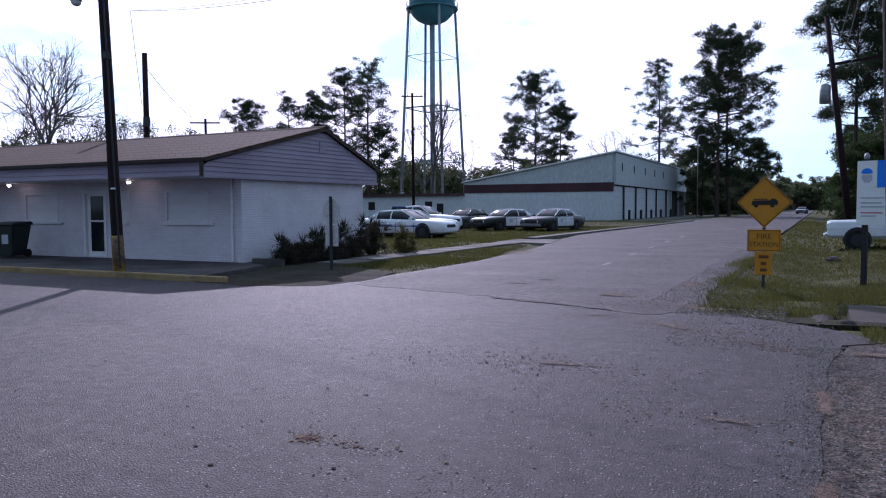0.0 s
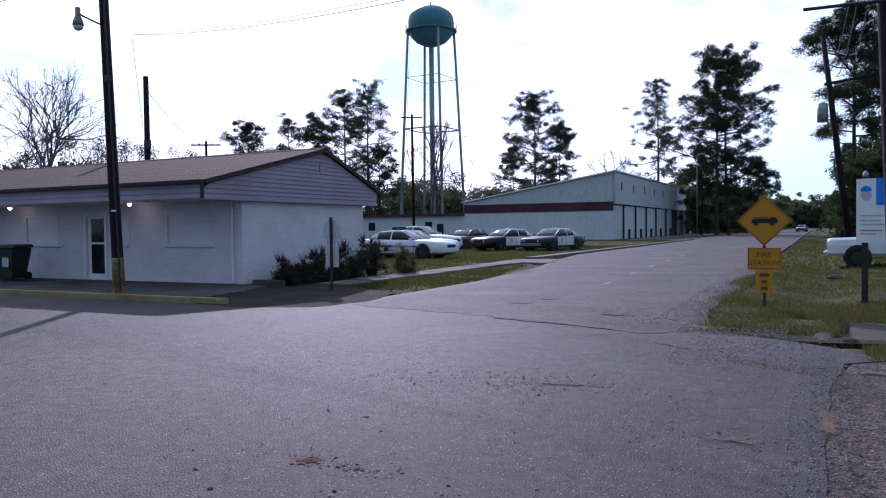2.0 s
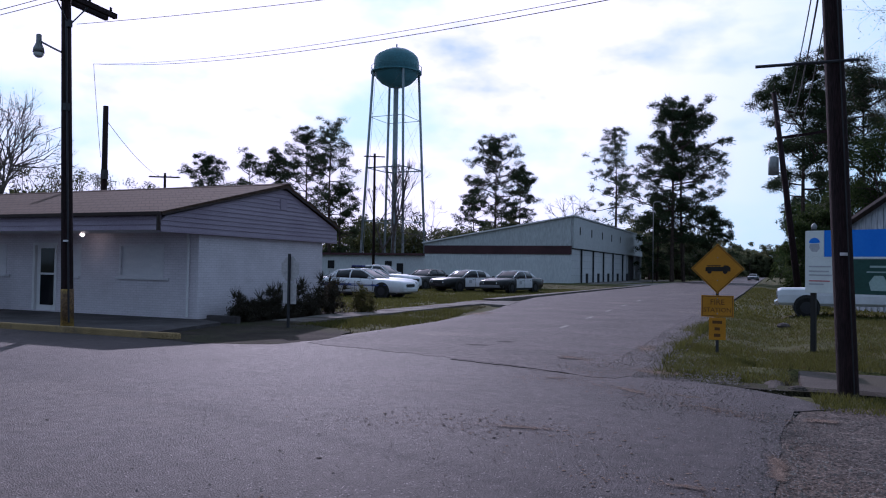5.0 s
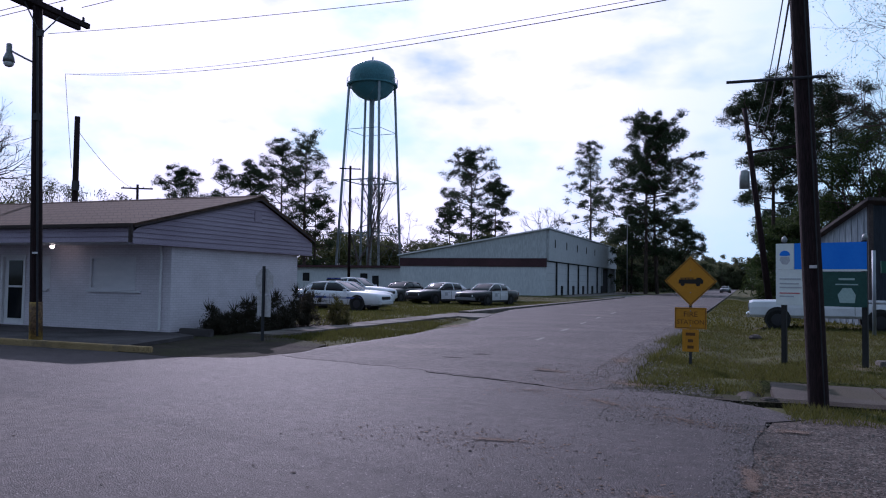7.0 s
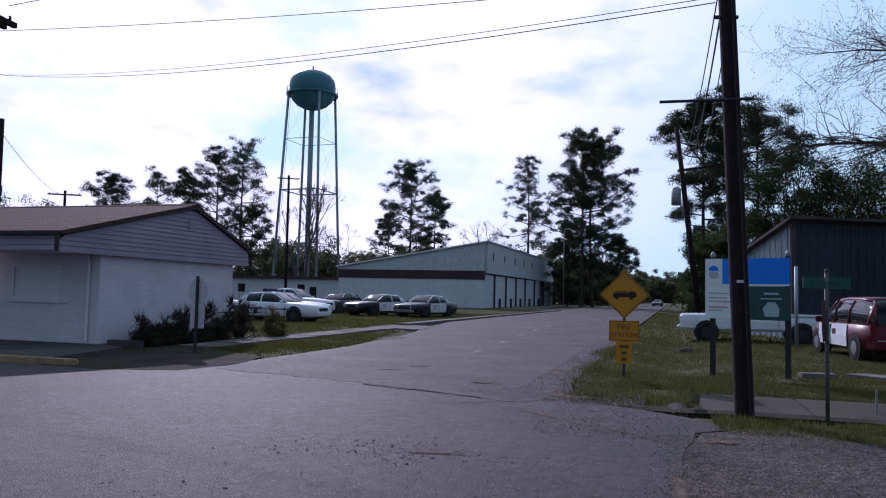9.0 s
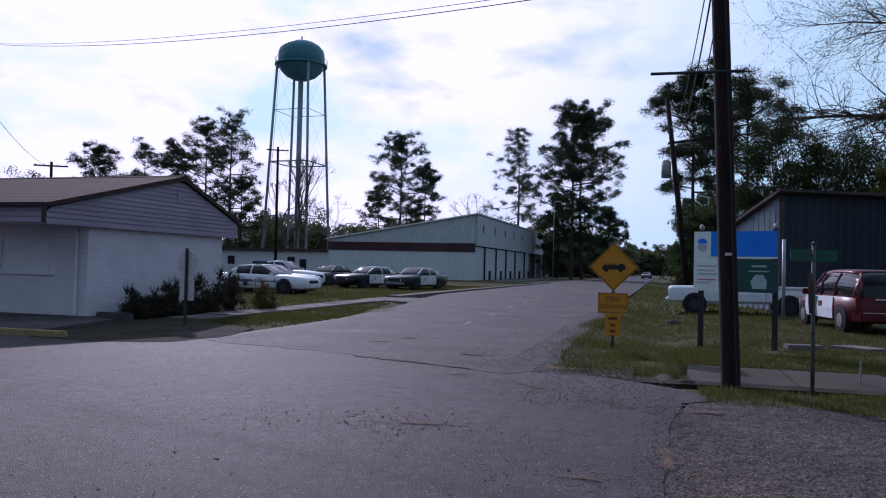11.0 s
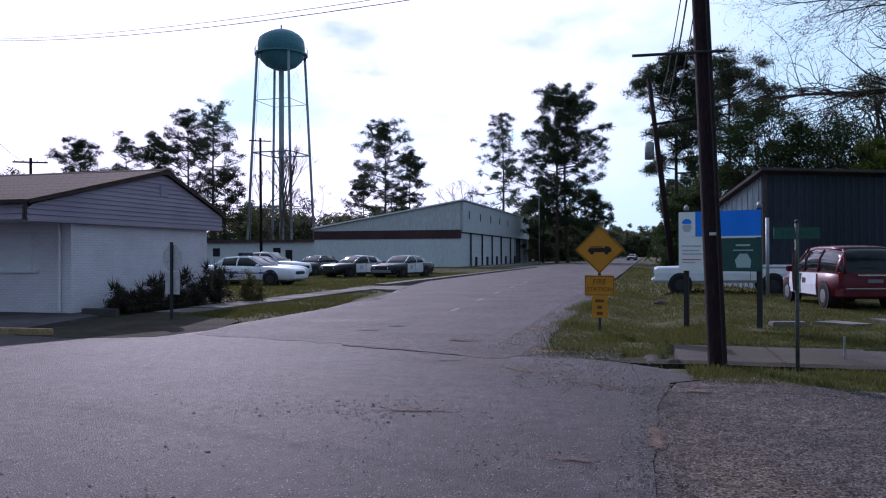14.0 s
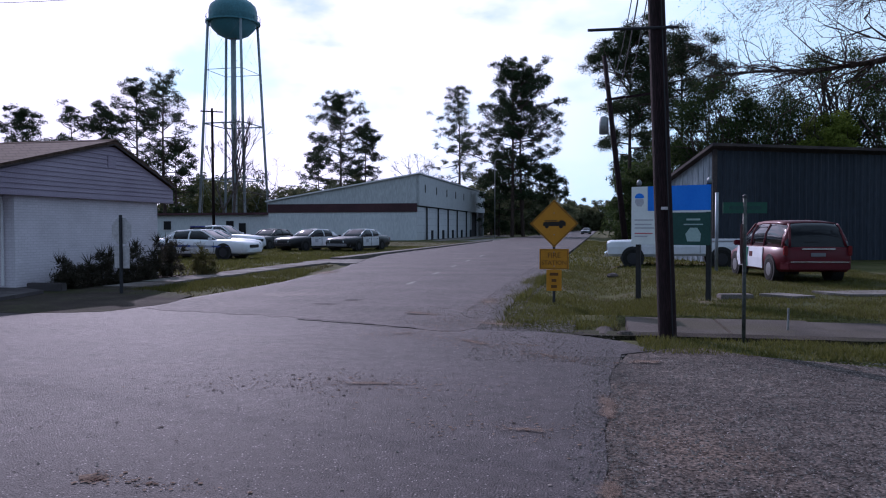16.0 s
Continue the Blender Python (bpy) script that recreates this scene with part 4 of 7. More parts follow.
def pole_with_lamp():
    root = thing("utility_pole", "tall dark utility pole with crossarms, street lamp and yellow-painted foot", "utility pole")
    bx, by = -14.66, 12.30
    def at(z):
        return (bx - 0.018 * z, by - 0.022 * z, z)
    part("shaft", Mesh().tube([at(-0.3), at(0.75), at(4), at(8.65)], [0.135, 0.132, 0.118, 0.098], 18), M_WOODPOLE, root, smooth=True)
    part("painted_foot", Mesh().tube([at(0.1), at(0.95)], [0.142, 0.138], 18), M_YELLOWPOLE, root, "worn yellow paint", smooth=True)
    x, y = at(7.6)[:2]
    crossarm(root, x - 0.15, y, 7.62, 2.9, 97)
    crossarm(root, x + 0.15, y, 7.62, 2.9, 97)
    crossarm(root, x + 0.05, y - 0.15, 8.12, 2.5, 14)
    for d in (-1, 1):
        part("brace", Mesh().tube([(x + 0.12, y, 6.95), (x + 0.15 - d * 0.06, y + d * 0.55, 7.58)], 0.016, 6), M_DARKSTEEL, root)
    arm = part("lamp_arm", Mesh().tube([at(6.30), (x - 0.16, y - 0.12, 6.40), (x - 0.36, y - 0.26, 6.52), (x - 0.44, y - 0.32, 6.58)], 0.022, 8), M_STEEL, root)
    lx, ly = x - 0.44, y - 0.32
    part("lamp_head", Mesh().lathe([(0.03, 6.72), (0.06, 6.70), (0.06, 6.52), (0.11, 6.40), (0.125, 6.30), (0.11, 6.30)], lx, ly, 18), M_STEEL, arm, "grey bell-shaped lamp head", smooth=True)
    part("lamp_lens", Mesh().lathe([(0.105, 6.30), (0.11, 6.25), (0.07, 6.20), (0.02, 6.18)], lx, ly, 18), M_LAMPGLASS, arm, smooth=True)
    part("conduit", Mesh().tube([(bx + 0.12, by - 0.07, 0.2), (bx - 0.02, by - 0.24, 6.9)], 0.022, 6), M_DARKSTEEL, root)
    part("tag", Mesh().box(bx + 0.02, by - 0.20, 2.02, bx + 0.14, by - 0.16, 2.06), M_TRIM, root)
    for z in (5.0, 6.9):
        part("bracket", Mesh().box(x + 0.08, y - 0.08, z, x + 0.2, y + 0.02, z + 0.16), M_DARKSTEEL, root)
    return at


pole_with_lamp()


def pole_corner():
    root = thing("utility_pole", "thick dark leaning utility pole beside the ditch", "utility pole")
    bx, by = 0.93, 11.22
    def at(z):
        return (bx - 0.038 * z, by + 0.012 * z, z)
    part("shaft", Mesh().tube([at(-0.4), at(0), at(3), at(6), at(9.4)], [0.134, 0.130, 0.124, 0.116, 0.105], 20), M_WOODPOLE, root, smooth=True)
    x, y, _ = at(4.42)
    d = Vector((0.97, 0.25, 0))
    part("guard_bar", Mesh().tube([Vector((x, y - 0.13, 4.38)) - d * 1.0 - Vector((0, 0, 0.05)), Vector((x, y - 0.13, 4.38)) + d * 0.30 + Vector((0, 0, 0.015))], 0.022, 8), M_DARKSTEEL, root, "thin dark steel bar")
    part("tag", Mesh().box(at(1.83)[0] - 0.04, by - 0.135, 1.80, at(1.83)[0] + 0.05, by - 0.12, 1.84), M_SIGNBACK, root, "small metal tag")
    part("ground_wire", Mesh().tube([(at(0)[0] + 0.06, by - 0.155, 0.0), (at(3)[0] + 0.06, by - 0.11, 3), (at(8)[0] + 0.05, by - 0.02, 8)], 0.008, 6), M_WIRE, root)
    for z in (5.6, 5.95, 6.3):
        part("clamp", Mesh().tube([(at(z)[0] - 0.2, by - 0.02, z), (at(z)[0] + 0.14, by + 0.06, z)], 0.03, 8), M_DARKSTEEL, root)
    return at


pole_corner()


def leaning_pole():
    root = thing("utility_pole", "distant leaning utility pole with a grey transformer", "utility pole")
    a, b = Vector((1.3, 40, -0.2)), Vector((0.08, 40, 10.4))
    part("shaft", Mesh().tube([a, a.lerp(b, 0.5), b], [0.16, 0.14, 0.11], 12), M_WOODPOLE, root, smooth=True)
    p = a.lerp(b, 0.66)
    part("transformer", Mesh().lathe([(0.05, p.z - 0.45), (0.24, p.z - 0.42), (0.24, p.z + 0.42), (0.1, p.z + 0.5)], p.x - 0.42, p.y, 14), M_STEEL, root, "grey drum transformer", smooth=True)
    q = a.lerp(b, 0.79)
    part("crossarm", Mesh().loft([[(x, q.y - 0.06, q.z + dz - 0.06), (x, q.y + 0.06, q.z + dz - 0.06), (x, q.y + 0.06, q.z + dz + 0.06), (x, q.y - 0.06, q.z + dz + 0.06)] for x, dz in ((q.x - 0.2, -0.03), (q.x + 2.2, 0.22))]), M_WOODPOLE, root)


leaning_pole()


def plain_pole(x, y, h, r, arm, label, turn=0):
    root = thing("utility_pole", label, "utility pole", group="distant poles")
    part("shaft", Mesh().tube([(x + 0.006 * h, y, -0.2), (x, y, h)], [r, r * 0.75], 10), M_WOODPOLE, root, smooth=True)
    if arm:
        crossarm(root, x, y - 0.05, h - 0.35, arm, turn)
    return root


pc = plain_pole(-26.65, 24.0, 8.4, 0.15, 0, "bare dark pole rising behind the house")
part("meter_box", Mesh().box(-26.62, 23.8, 5.2, -26.4, 24.0, 5.6), M_DARKSTEEL, pc)
plain_pole(-48.6, 50.3, 9.5, 0.14, 2.6, "distant pole with one wooden crossarm", 30)
plain_pole(-41.1, 74.4, 14.4, 0.17, 2.4, "tall dark pole with a crossarm near the water tower", 30)
lp = thing("street_lamp", "thin pale lamp post beside the far side road", "street lamp")
part("post", Mesh().tube([(-14.6, 104, 0), (-14.6, 104, 10.6), (-14.5, 104, 10.9), (-14.1, 104, 11.0)], 0.06, 8), M_STEEL, lp, smooth=True)
part("lamp_head", Mesh().box(-14.15, 103.85, 10.9, -13.7, 104.15, 11.05), M_STEEL, lp, bevel=0.03)

wire("overhead_cable", (0.55, 11.3, 5.85), (-28.6, 25.0, 10.7), 0.50, 0.008, "heavy cable spanning from the corner pole across the street")
wire("overhead_cable", (0.55, 11.35, 5.95), (-28.6, 25.0, 10.7), 0.42, 0.006, "thin cable beside the heavy one")
wire("drop_cable", (-28.6, 25.0, 10.7), (-27.0, 24.1, 6.2), 0.10, 0.010, "thin drop cable down to the bare pole")
wire("overhead_cable", (-14.76, 12.4, 7.07), (0.5, 11.4, 6.25), 0.12, 0.006, "thin cable between the two near poles")
wire("overhead_cable", (-14.2, 12.8, 7.75), (0.4, 11.4, 9.2), 0.35, 0.008, "thin cable between the two near poles")
wire("overhead_cable", (-26.8, 24.0, 8.0), (-48.6, 50.3, 9.0), 0.5, 0.012, "thin cable between distant poles")
for k, (dx, zz) in enumerate(((-0.06, 6.3), (0.04, 6.45), (0.14, 6.2))):
    wire("overhead_cable", (0.70 + dx, 11.3, zz), (0.45 + dx * 3, 40, 9.0 - 0.5 * k), 0.9, 0.011 + 0.006 * (k == 1), "cable running on along the side road")
for x, z in ((-15.3, 7.8), (-13.9, 7.75), (-14.7, 8.3)):
    wire("overhead_cable", (x, 12.3, z), (x - 45, 12.8, z + 0.6), 0.8, 0.009, "street cable leaving the lamp pole")


# ---- signs ----
def text_part(name, words, size, m, material, parent, label=""):
    cu = bpy.data.curves.new(name, "FONT")
    cu.body, cu.size, cu.align_x, cu.align_y, cu.extrude, cu.resolution_u = words, size, "CENTER", "CENTER", 0.0015, 2
    tmp = bpy.data.objects.new(name, cu)
    scene.collection.objects.link(tmp)
    bpy.context.view_layer.update()
    data = bpy.data.meshes.new_from_object(tmp)
    bpy.data.objects.remove(tmp)
    data.materials.clear()
    data.materials.append(material)
    ob = new(name, data)
    ob.parent = parent
    ob.matrix_basis = m
    if label:
        tagged(ob, label)
    return ob


def fire_sign():
    root = thing("warning_sign", "amber diamond sign with a fire engine above smaller plates", "road sign", pose(-0.97, 15.73, -0.05, 0, 0, 4))
    part("post", Mesh().box(-0.028, -0.0, 0, 0.028, 0.045, 2.0), M_DARKSTEEL, root, "dark steel sign post")
    d = 0.495
    dia = part("diamond_plate", Mesh().prism([(0, 1.68 - d), (d, 1.68), (0, 1.68 + d), (-d, 1.68)], "y", -0.006, -0.002), M_SIGNYEL, root, bevel=0.0)
    rim = Mesh()
    for s in range(4):
        a, b = radians(90 * s), radians(90 * s + 90)
        p = [(math.cos(t) * r, 1.68 + math.sin(t) * r) for t, r in ((a, d - 0.02), (b, d - 0.02), (b, d - 0.036), (a, d - 0.036))]
        rim.prism(p, "y", -0.0095, -0.0065)
    part("border", rim, M_SIGNBLACK, dia)
    eng = Mesh()
    eng.prism([(-0.23, 1.63), (0.235, 1.63), (0.24, 1.70), (0.19, 1.745), (0.12, 1.75), (0.10, 1.72), (-0.22, 1.71)], "y", -0.0095, -0.0065)
    eng.prism([(-0.20, 1.73), (0.06, 1.735), (0.06, 1.75), (-0.20, 1.745)], "y", -0.0095, -0.0065)
    for x in (-0.15, 0.14):
        eng.prism([(x + 0.042 * math.cos(2 * math.pi * k / 12), 1.622 + 0.042 * math.sin(2 * math.pi * k / 12)) for k in range(12)], "y", -0.0105, -0.0096)
    for k in range(4):
        eng.box(-0.17 + k * 0.065, -0.0095, 1.711, -0.155 + k * 0.065, -0.0065, 1.732)
    part("fire_engine_symbol", eng, M_SIGNBLACK, dia, "black fire engine silhouette")
    pl = part("station_plate", Mesh().box(-0.30, -0.006, 0.735, 0.30, -0.002, 1.155), M_SIGNYEL, root)
    edge = Mesh().box(-0.285, -0.0095, 0.75, 0.285, -0.0065, 0.76).box(-0.285, -0.0095, 1.13, 0.285, -0.0065, 1.14)
    edge.box(-0.285, -0.0095, 0.76, -0.275, -0.0065, 1.13).box(0.275, -0.0095, 0.76, 0.285, -0.0065, 1.13)
    part("border", edge, M_SIGNBROWN, pl)
    text_part("lettering", "FIRE", 0.15, pose(0, -0.0085, 1.02, 90), M_SIGNBROWN, pl)
    text_part("lettering", "STATION", 0.125, pose(0, -0.0085, 0.865, 90), M_SIGNBROWN, pl)
    lo = part("distance_plate", Mesh().box(-0.155, -0.006, 0.285, 0.155, -0.002, 0.725), M_SIGNYEL, root)
    for w, z in ((0.09, 0.60), (0.05, 0.47), (0.06, 0.345)):
        part("faded_print", Mesh().box(-w, -0.0095, z, w, -0.0065, z + 0.06), M_SIGNBROWN, lo)
    for z in (1.45, 1.9, 1.09, 0.8):
        part("bolt", Mesh().tube([(0, -0.014, z), (0, -0.004, z)], 0.012, 8), M_STEEL, root)


fire_sign()


def stop_sign_back():
    root = thing("stop_sign", "back of a stop sign above a white plate on a post", "road sign", pose(-11.11, 15.8, 0, 0, 0, -12))
    part("post", Mesh().box(-0.03, -0.03, -0.05, 0.03, 0.02, 1.86), M_DARKSTEEL, root, "dark steel post")
    r = 0.335
    part("octagon_plate", Mesh().prism([(r * math.cos(radians(22.5 + 45 * k)), 1.48 + r * math.sin(radians(22.5 + 45 * k))) for k in range(8)], "y", 0.021, 0.026), M_SIGNBACK, root, "bare metal back of an octagon sign")
    part("lower_plate", Mesh().box(-0.24, 0.021, 0.60, 0.24, 0.026, 1.12), M_SIGNBACK, root, "pale rectangular plate")


stop_sign_back()


def notice_board():
    root = thing("notice_board", "blue, white and dark green notice board on two dark posts", "notice board", pose(1.56, 17.35, 0, 0, 0, -24))
    for x, lo in ((-0.84, -0.05), (0.74, -0.05)):
        p = part("post", Mesh().box(x - 0.05, 0.02, -0.2, x + 0.05, 0.12, 2.50), M_PLASTIC, root, "dark square wooden post", bevel=0.01)
        part("finial", Mesh().lathe([(0.03, 2.5), (0.055, 2.52), (0.06, 2.57), (0.035, 2.62), (0.004, 2.64)], x, 0.09, 12), M_STEEL, p, smooth=True)
    part("logo_panel", Mesh().box(-0.98, -0.02, 1.92, -0.60, 0.015, 2.47), M_BOARDWHITE, root, "white panel with a round emblem", bevel=0.004)
    part("blue_panel", Mesh().box(-0.595, -0.018, 1.92, 0.80, 0.015, 2.47), M_BOARDBLUE, root, "bright blue panel", bevel=0.004)
    part("white_panel", Mesh().box(-0.98, -0.02, 1.16, -0.30, 0.015, 1.89), M_BOARDWHITE, root, "white panel with faded lines of print", bevel=0.004)
    part("green_panel", Mesh().box(-0.295, -0.02, 1.16, 0.80, 0.015, 1.87), M_BOARDTEAL, root, "dark green panel with faded print", bevel=0.004)
    part("rail", Mesh().box(-0.98, -0.024, 1.885, 0.80, 0.018, 1.918), M_BOARDWHITE, root)
    ring = Mesh().prism([(-0.79 + 0.11 * math.cos(2 * math.pi * k / 20), 2.22 + 0.10 * math.sin(2 * math.pi * k / 20) * (1 if k <= 10 else 0.15)) for k in range(20)], "y", -0.0255, -0.0215)
    part("emblem_top", ring, M_BOARDBLUE, root)
    emb = Mesh().prism([(-0.88, 2.19), (-0.70, 2.19), (-0.68, 2.10), (-0.74, 2.02), (-0.84, 2.03), (-0.90, 2.12)], "y", -0.0255, -0.0215)
    part("emblem_base", emb, M_GREYPRINT, root)
    lines = Mesh()
    for k, (w, z) in enumerate(((0.44, 1.70), (0.40, 1.60), (0.46, 1.52), (0.30, 1.33))):
        lines.box(-0.90, -0.0255, z, -0.90 + w, -0.0215, z + 0.03)
    part("print_lines", lines, M_GREYPRINT, root)
    part("red_print_lines", Mesh().box(-0.90, -0.0255, 1.40, -0.48, -0.0215, 1.425), M_REDPRINT, root)
    pl = Mesh().box(0.28, -0.0255, 1.70, 0.58, -0.0215, 1.74).box(0.22, -0.0255, 1.60, 0.64, -0.0215, 1.625)
    pl.prism([(0.30, 1.24), (0.58, 1.24), (0.60, 1.40), (0.52, 1.54), (0.36, 1.54), (0.26, 1.40)], "y", -0.0255, -0.0215)
    part("pale_print", pl, M_PALEPRINT, root)


notice_board()


def street_name_post():
    root = thing("street_name_sign", "thin steel post with green street name blades and red octagon", "road sign", pose(1.91, 10.92, -0.1, 0, 0, 0))
    part("post", Mesh().tube([(0, 0, -0.2), (0.0, 0, 2.05)], 0.026, 10), M_SIGNPOST, root, smooth=True)
    b1 = part("name_blade", Mesh().box(-0.30, -0.01, 1.84, 0.30, 0.01, 1.99), M_GREENSIGN, root, "dark green street name blade")
    b1.rotation_euler = (0, 0, radians(12))
    part("blade_print", Mesh().box(-0.22, -0.0145, 1.89, 0.22, -0.0105, 1.94), M_BOARDTEAL, b1)
    r = 0.30
    st = part("octagon_plate", Mesh().prism([(r * math.cos(radians(22.5 + 45 * k)), 1.42 + r * math.sin(radians(22.5 + 45 * k))) for k in range(8)], "x", -0.040, -0.034), M_STOPRED, root, "faded red octagon seen edge-on")
    st.rotation_euler = (0, 0, radians(-14))
    part("cap", Mesh().lathe([(0.03, 2.05), (0.03, 2.08), (0.01, 2.10)], 0, 0, 10), M_DARKSTEEL, root)


street_name_post()
stake = thing("stake", "short thin steel stake in the grass", "stake", pose(2.81, 12.42, -0.10))
part("rod", Mesh().tube([(0, 0, -0.05), (0.01, 0, 0.40)], 0.016, 8), M_STEEL, stake)
white_pipe = thing("vent_pipe", "tall white pipe standing before the dark shed", "pipe", pose(4.05, 28.6, -0.1))
part("pipe", Mesh().tube([(0, 0, 0), (0, 0, 2.9)], 0.06, 12), M_SHEDSIDE, white_pipe, smooth=True)
culvert = thing("culvert", "dark open culvert pipe with a broken lip in the ditch", "culvert")
for r, y, ln, m, nm in ((0.21, 11.36, 0.8, M_PAVE, "pipe"), (0.165, 11.352, 0.02, M_DARK, "mouth")):
    part(nm, Mesh().tube([(0.02, y, -0.23), (0.05, y + ln, -0.22)], r, 18), m, culvert, bevel=0.0, smooth=False)
for k, (x, y, r) in enumerate(((0.34, 11.42, 0.13), (-0.32, 11.40, 0.10), (0.55, 11.5, 0.10), (-0.62, 11.46, 0.08))):
    lump = thing("rubble", "dark lump of broken concrete beside the culvert", "rubble", pose(x, y, -0.13, 0, 0, 50 * k), "rubble by the ditch")
    part("lump", Mesh().loft([[(q * math.cos(a), 0.8 * q * math.sin(a), z) for a in (0, 1.05, 2.1, 3.14, 4.2, 5.24)] for q, z in ((r * 1.2, -0.05), (r * 1.3, 0.04), (r * 0.9, r), (r * 0.3, r * 1.2))]), M_PAVE, lump, bevel=0.015)


# ---- water tower ----
def water_tower():
    root = thing("water_tower", "teal round water tank on tall braced steel legs", "water tower", pose(-57.5, 111.0, 0))
    R = 3.75
    prof = [(0.05, 31.6), (1.4, 31.75), (2.5, 32.3), (3.3, 33.1), (R, 34.0), (R, 35.9), (3.55, 36.6), (3.0, 37.2), (2.1, 37.75), (1.0, 38.05), (0.05, 38.15)]
    tank = part("tank", Mesh().lathe(prof, 0, 0, 40), M_TEAL, root, "teal painted tank", smooth=True)
    part("balcony", Mesh().lathe([(R - 0.02, 33.92), (R + 0.5, 33.9), (R + 0.5, 34.15), (R - 0.02, 34.15)], 0, 0, 40), M_TEAL, root)
    for k in range(24):
        a = 2 * math.pi * k / 24
        part("rail_post", Mesh().tube([((R + 0.46) * math.cos(a), (R + 0.46) * math.sin(a), 34.15), ((R + 0.46) * math.cos(a), (R + 0.46) * math.sin(a), 34.95)], 0.03, 5), M_TEAL, root)
    part("rail", Mesh().tube([((R + 0.46) * math.cos(2 * math.pi * k / 40), (R + 0.46) * math.sin(2 * math.pi * k / 40), 34.95) for k in range(41)], 0.035, 5, False), M_TEAL, root)
    part("finial", Mesh().tube([(0, 0, 38.1), (0, 0, 38.9)], 0.12, 8), M_TEAL, tank)
    part("riser", Mesh().tube([(0, 0, 0), (0, 0, 31.8)], 0.42, 14), M_TOWERLEG, root, "thick central riser pipe", smooth=True)
    turn = radians(27.4 + 16)
    def leg(k, z):
        r = 3.95 + (34.0 - z) / 34.0 * 1.75
        a = turn + k * math.pi / 2
        return Vector((r * math.cos(a), r * math.sin(a), z))
    for k in range(4):
        part("leg", Mesh().tube([leg(k, 0), leg(k, 34)], 0.21, 10), M_TOWERLEG, root, smooth=True)
        part("footing", Mesh().lathe([(0.6, -0.1), (0.6, 0.35), (0.4, 0.5)], leg(k, 0).x, leg(k, 0).y, 12), M_CONCRETE, root)
        for z, r in ((26.3, 0.05), (17.9, 0.11), (9.2, 0.08)):
            part("strut", Mesh().tube([leg(k, z), leg(k + 1, z)], r, 6), M_TOWERLEG, root)
        for z0, z1 in ((0.5, 9.2), (9.2, 17.9), (17.9, 26.3), (26.3, 33.8)):
            part("tie_rod", Mesh().tube([leg(k, z0), leg(k + 1, z1)], 0.011, 4), M_TOWERLEG, root)
            part("tie_rod", Mesh().tube([leg(k + 1, z0), leg(k, z1)], 0.011, 4), M_TOWERLEG, root)
    for s in (-0.2, 0.2):
        part("ladder_rail", Mesh().tube([leg(2, 0) * 0.96 + Vector((s, 0, 0)), leg(2, 34) * 0.96 + Vector((s, 0, 0))], 0.03, 4), M_TOWERLEG, root)


water_tower()


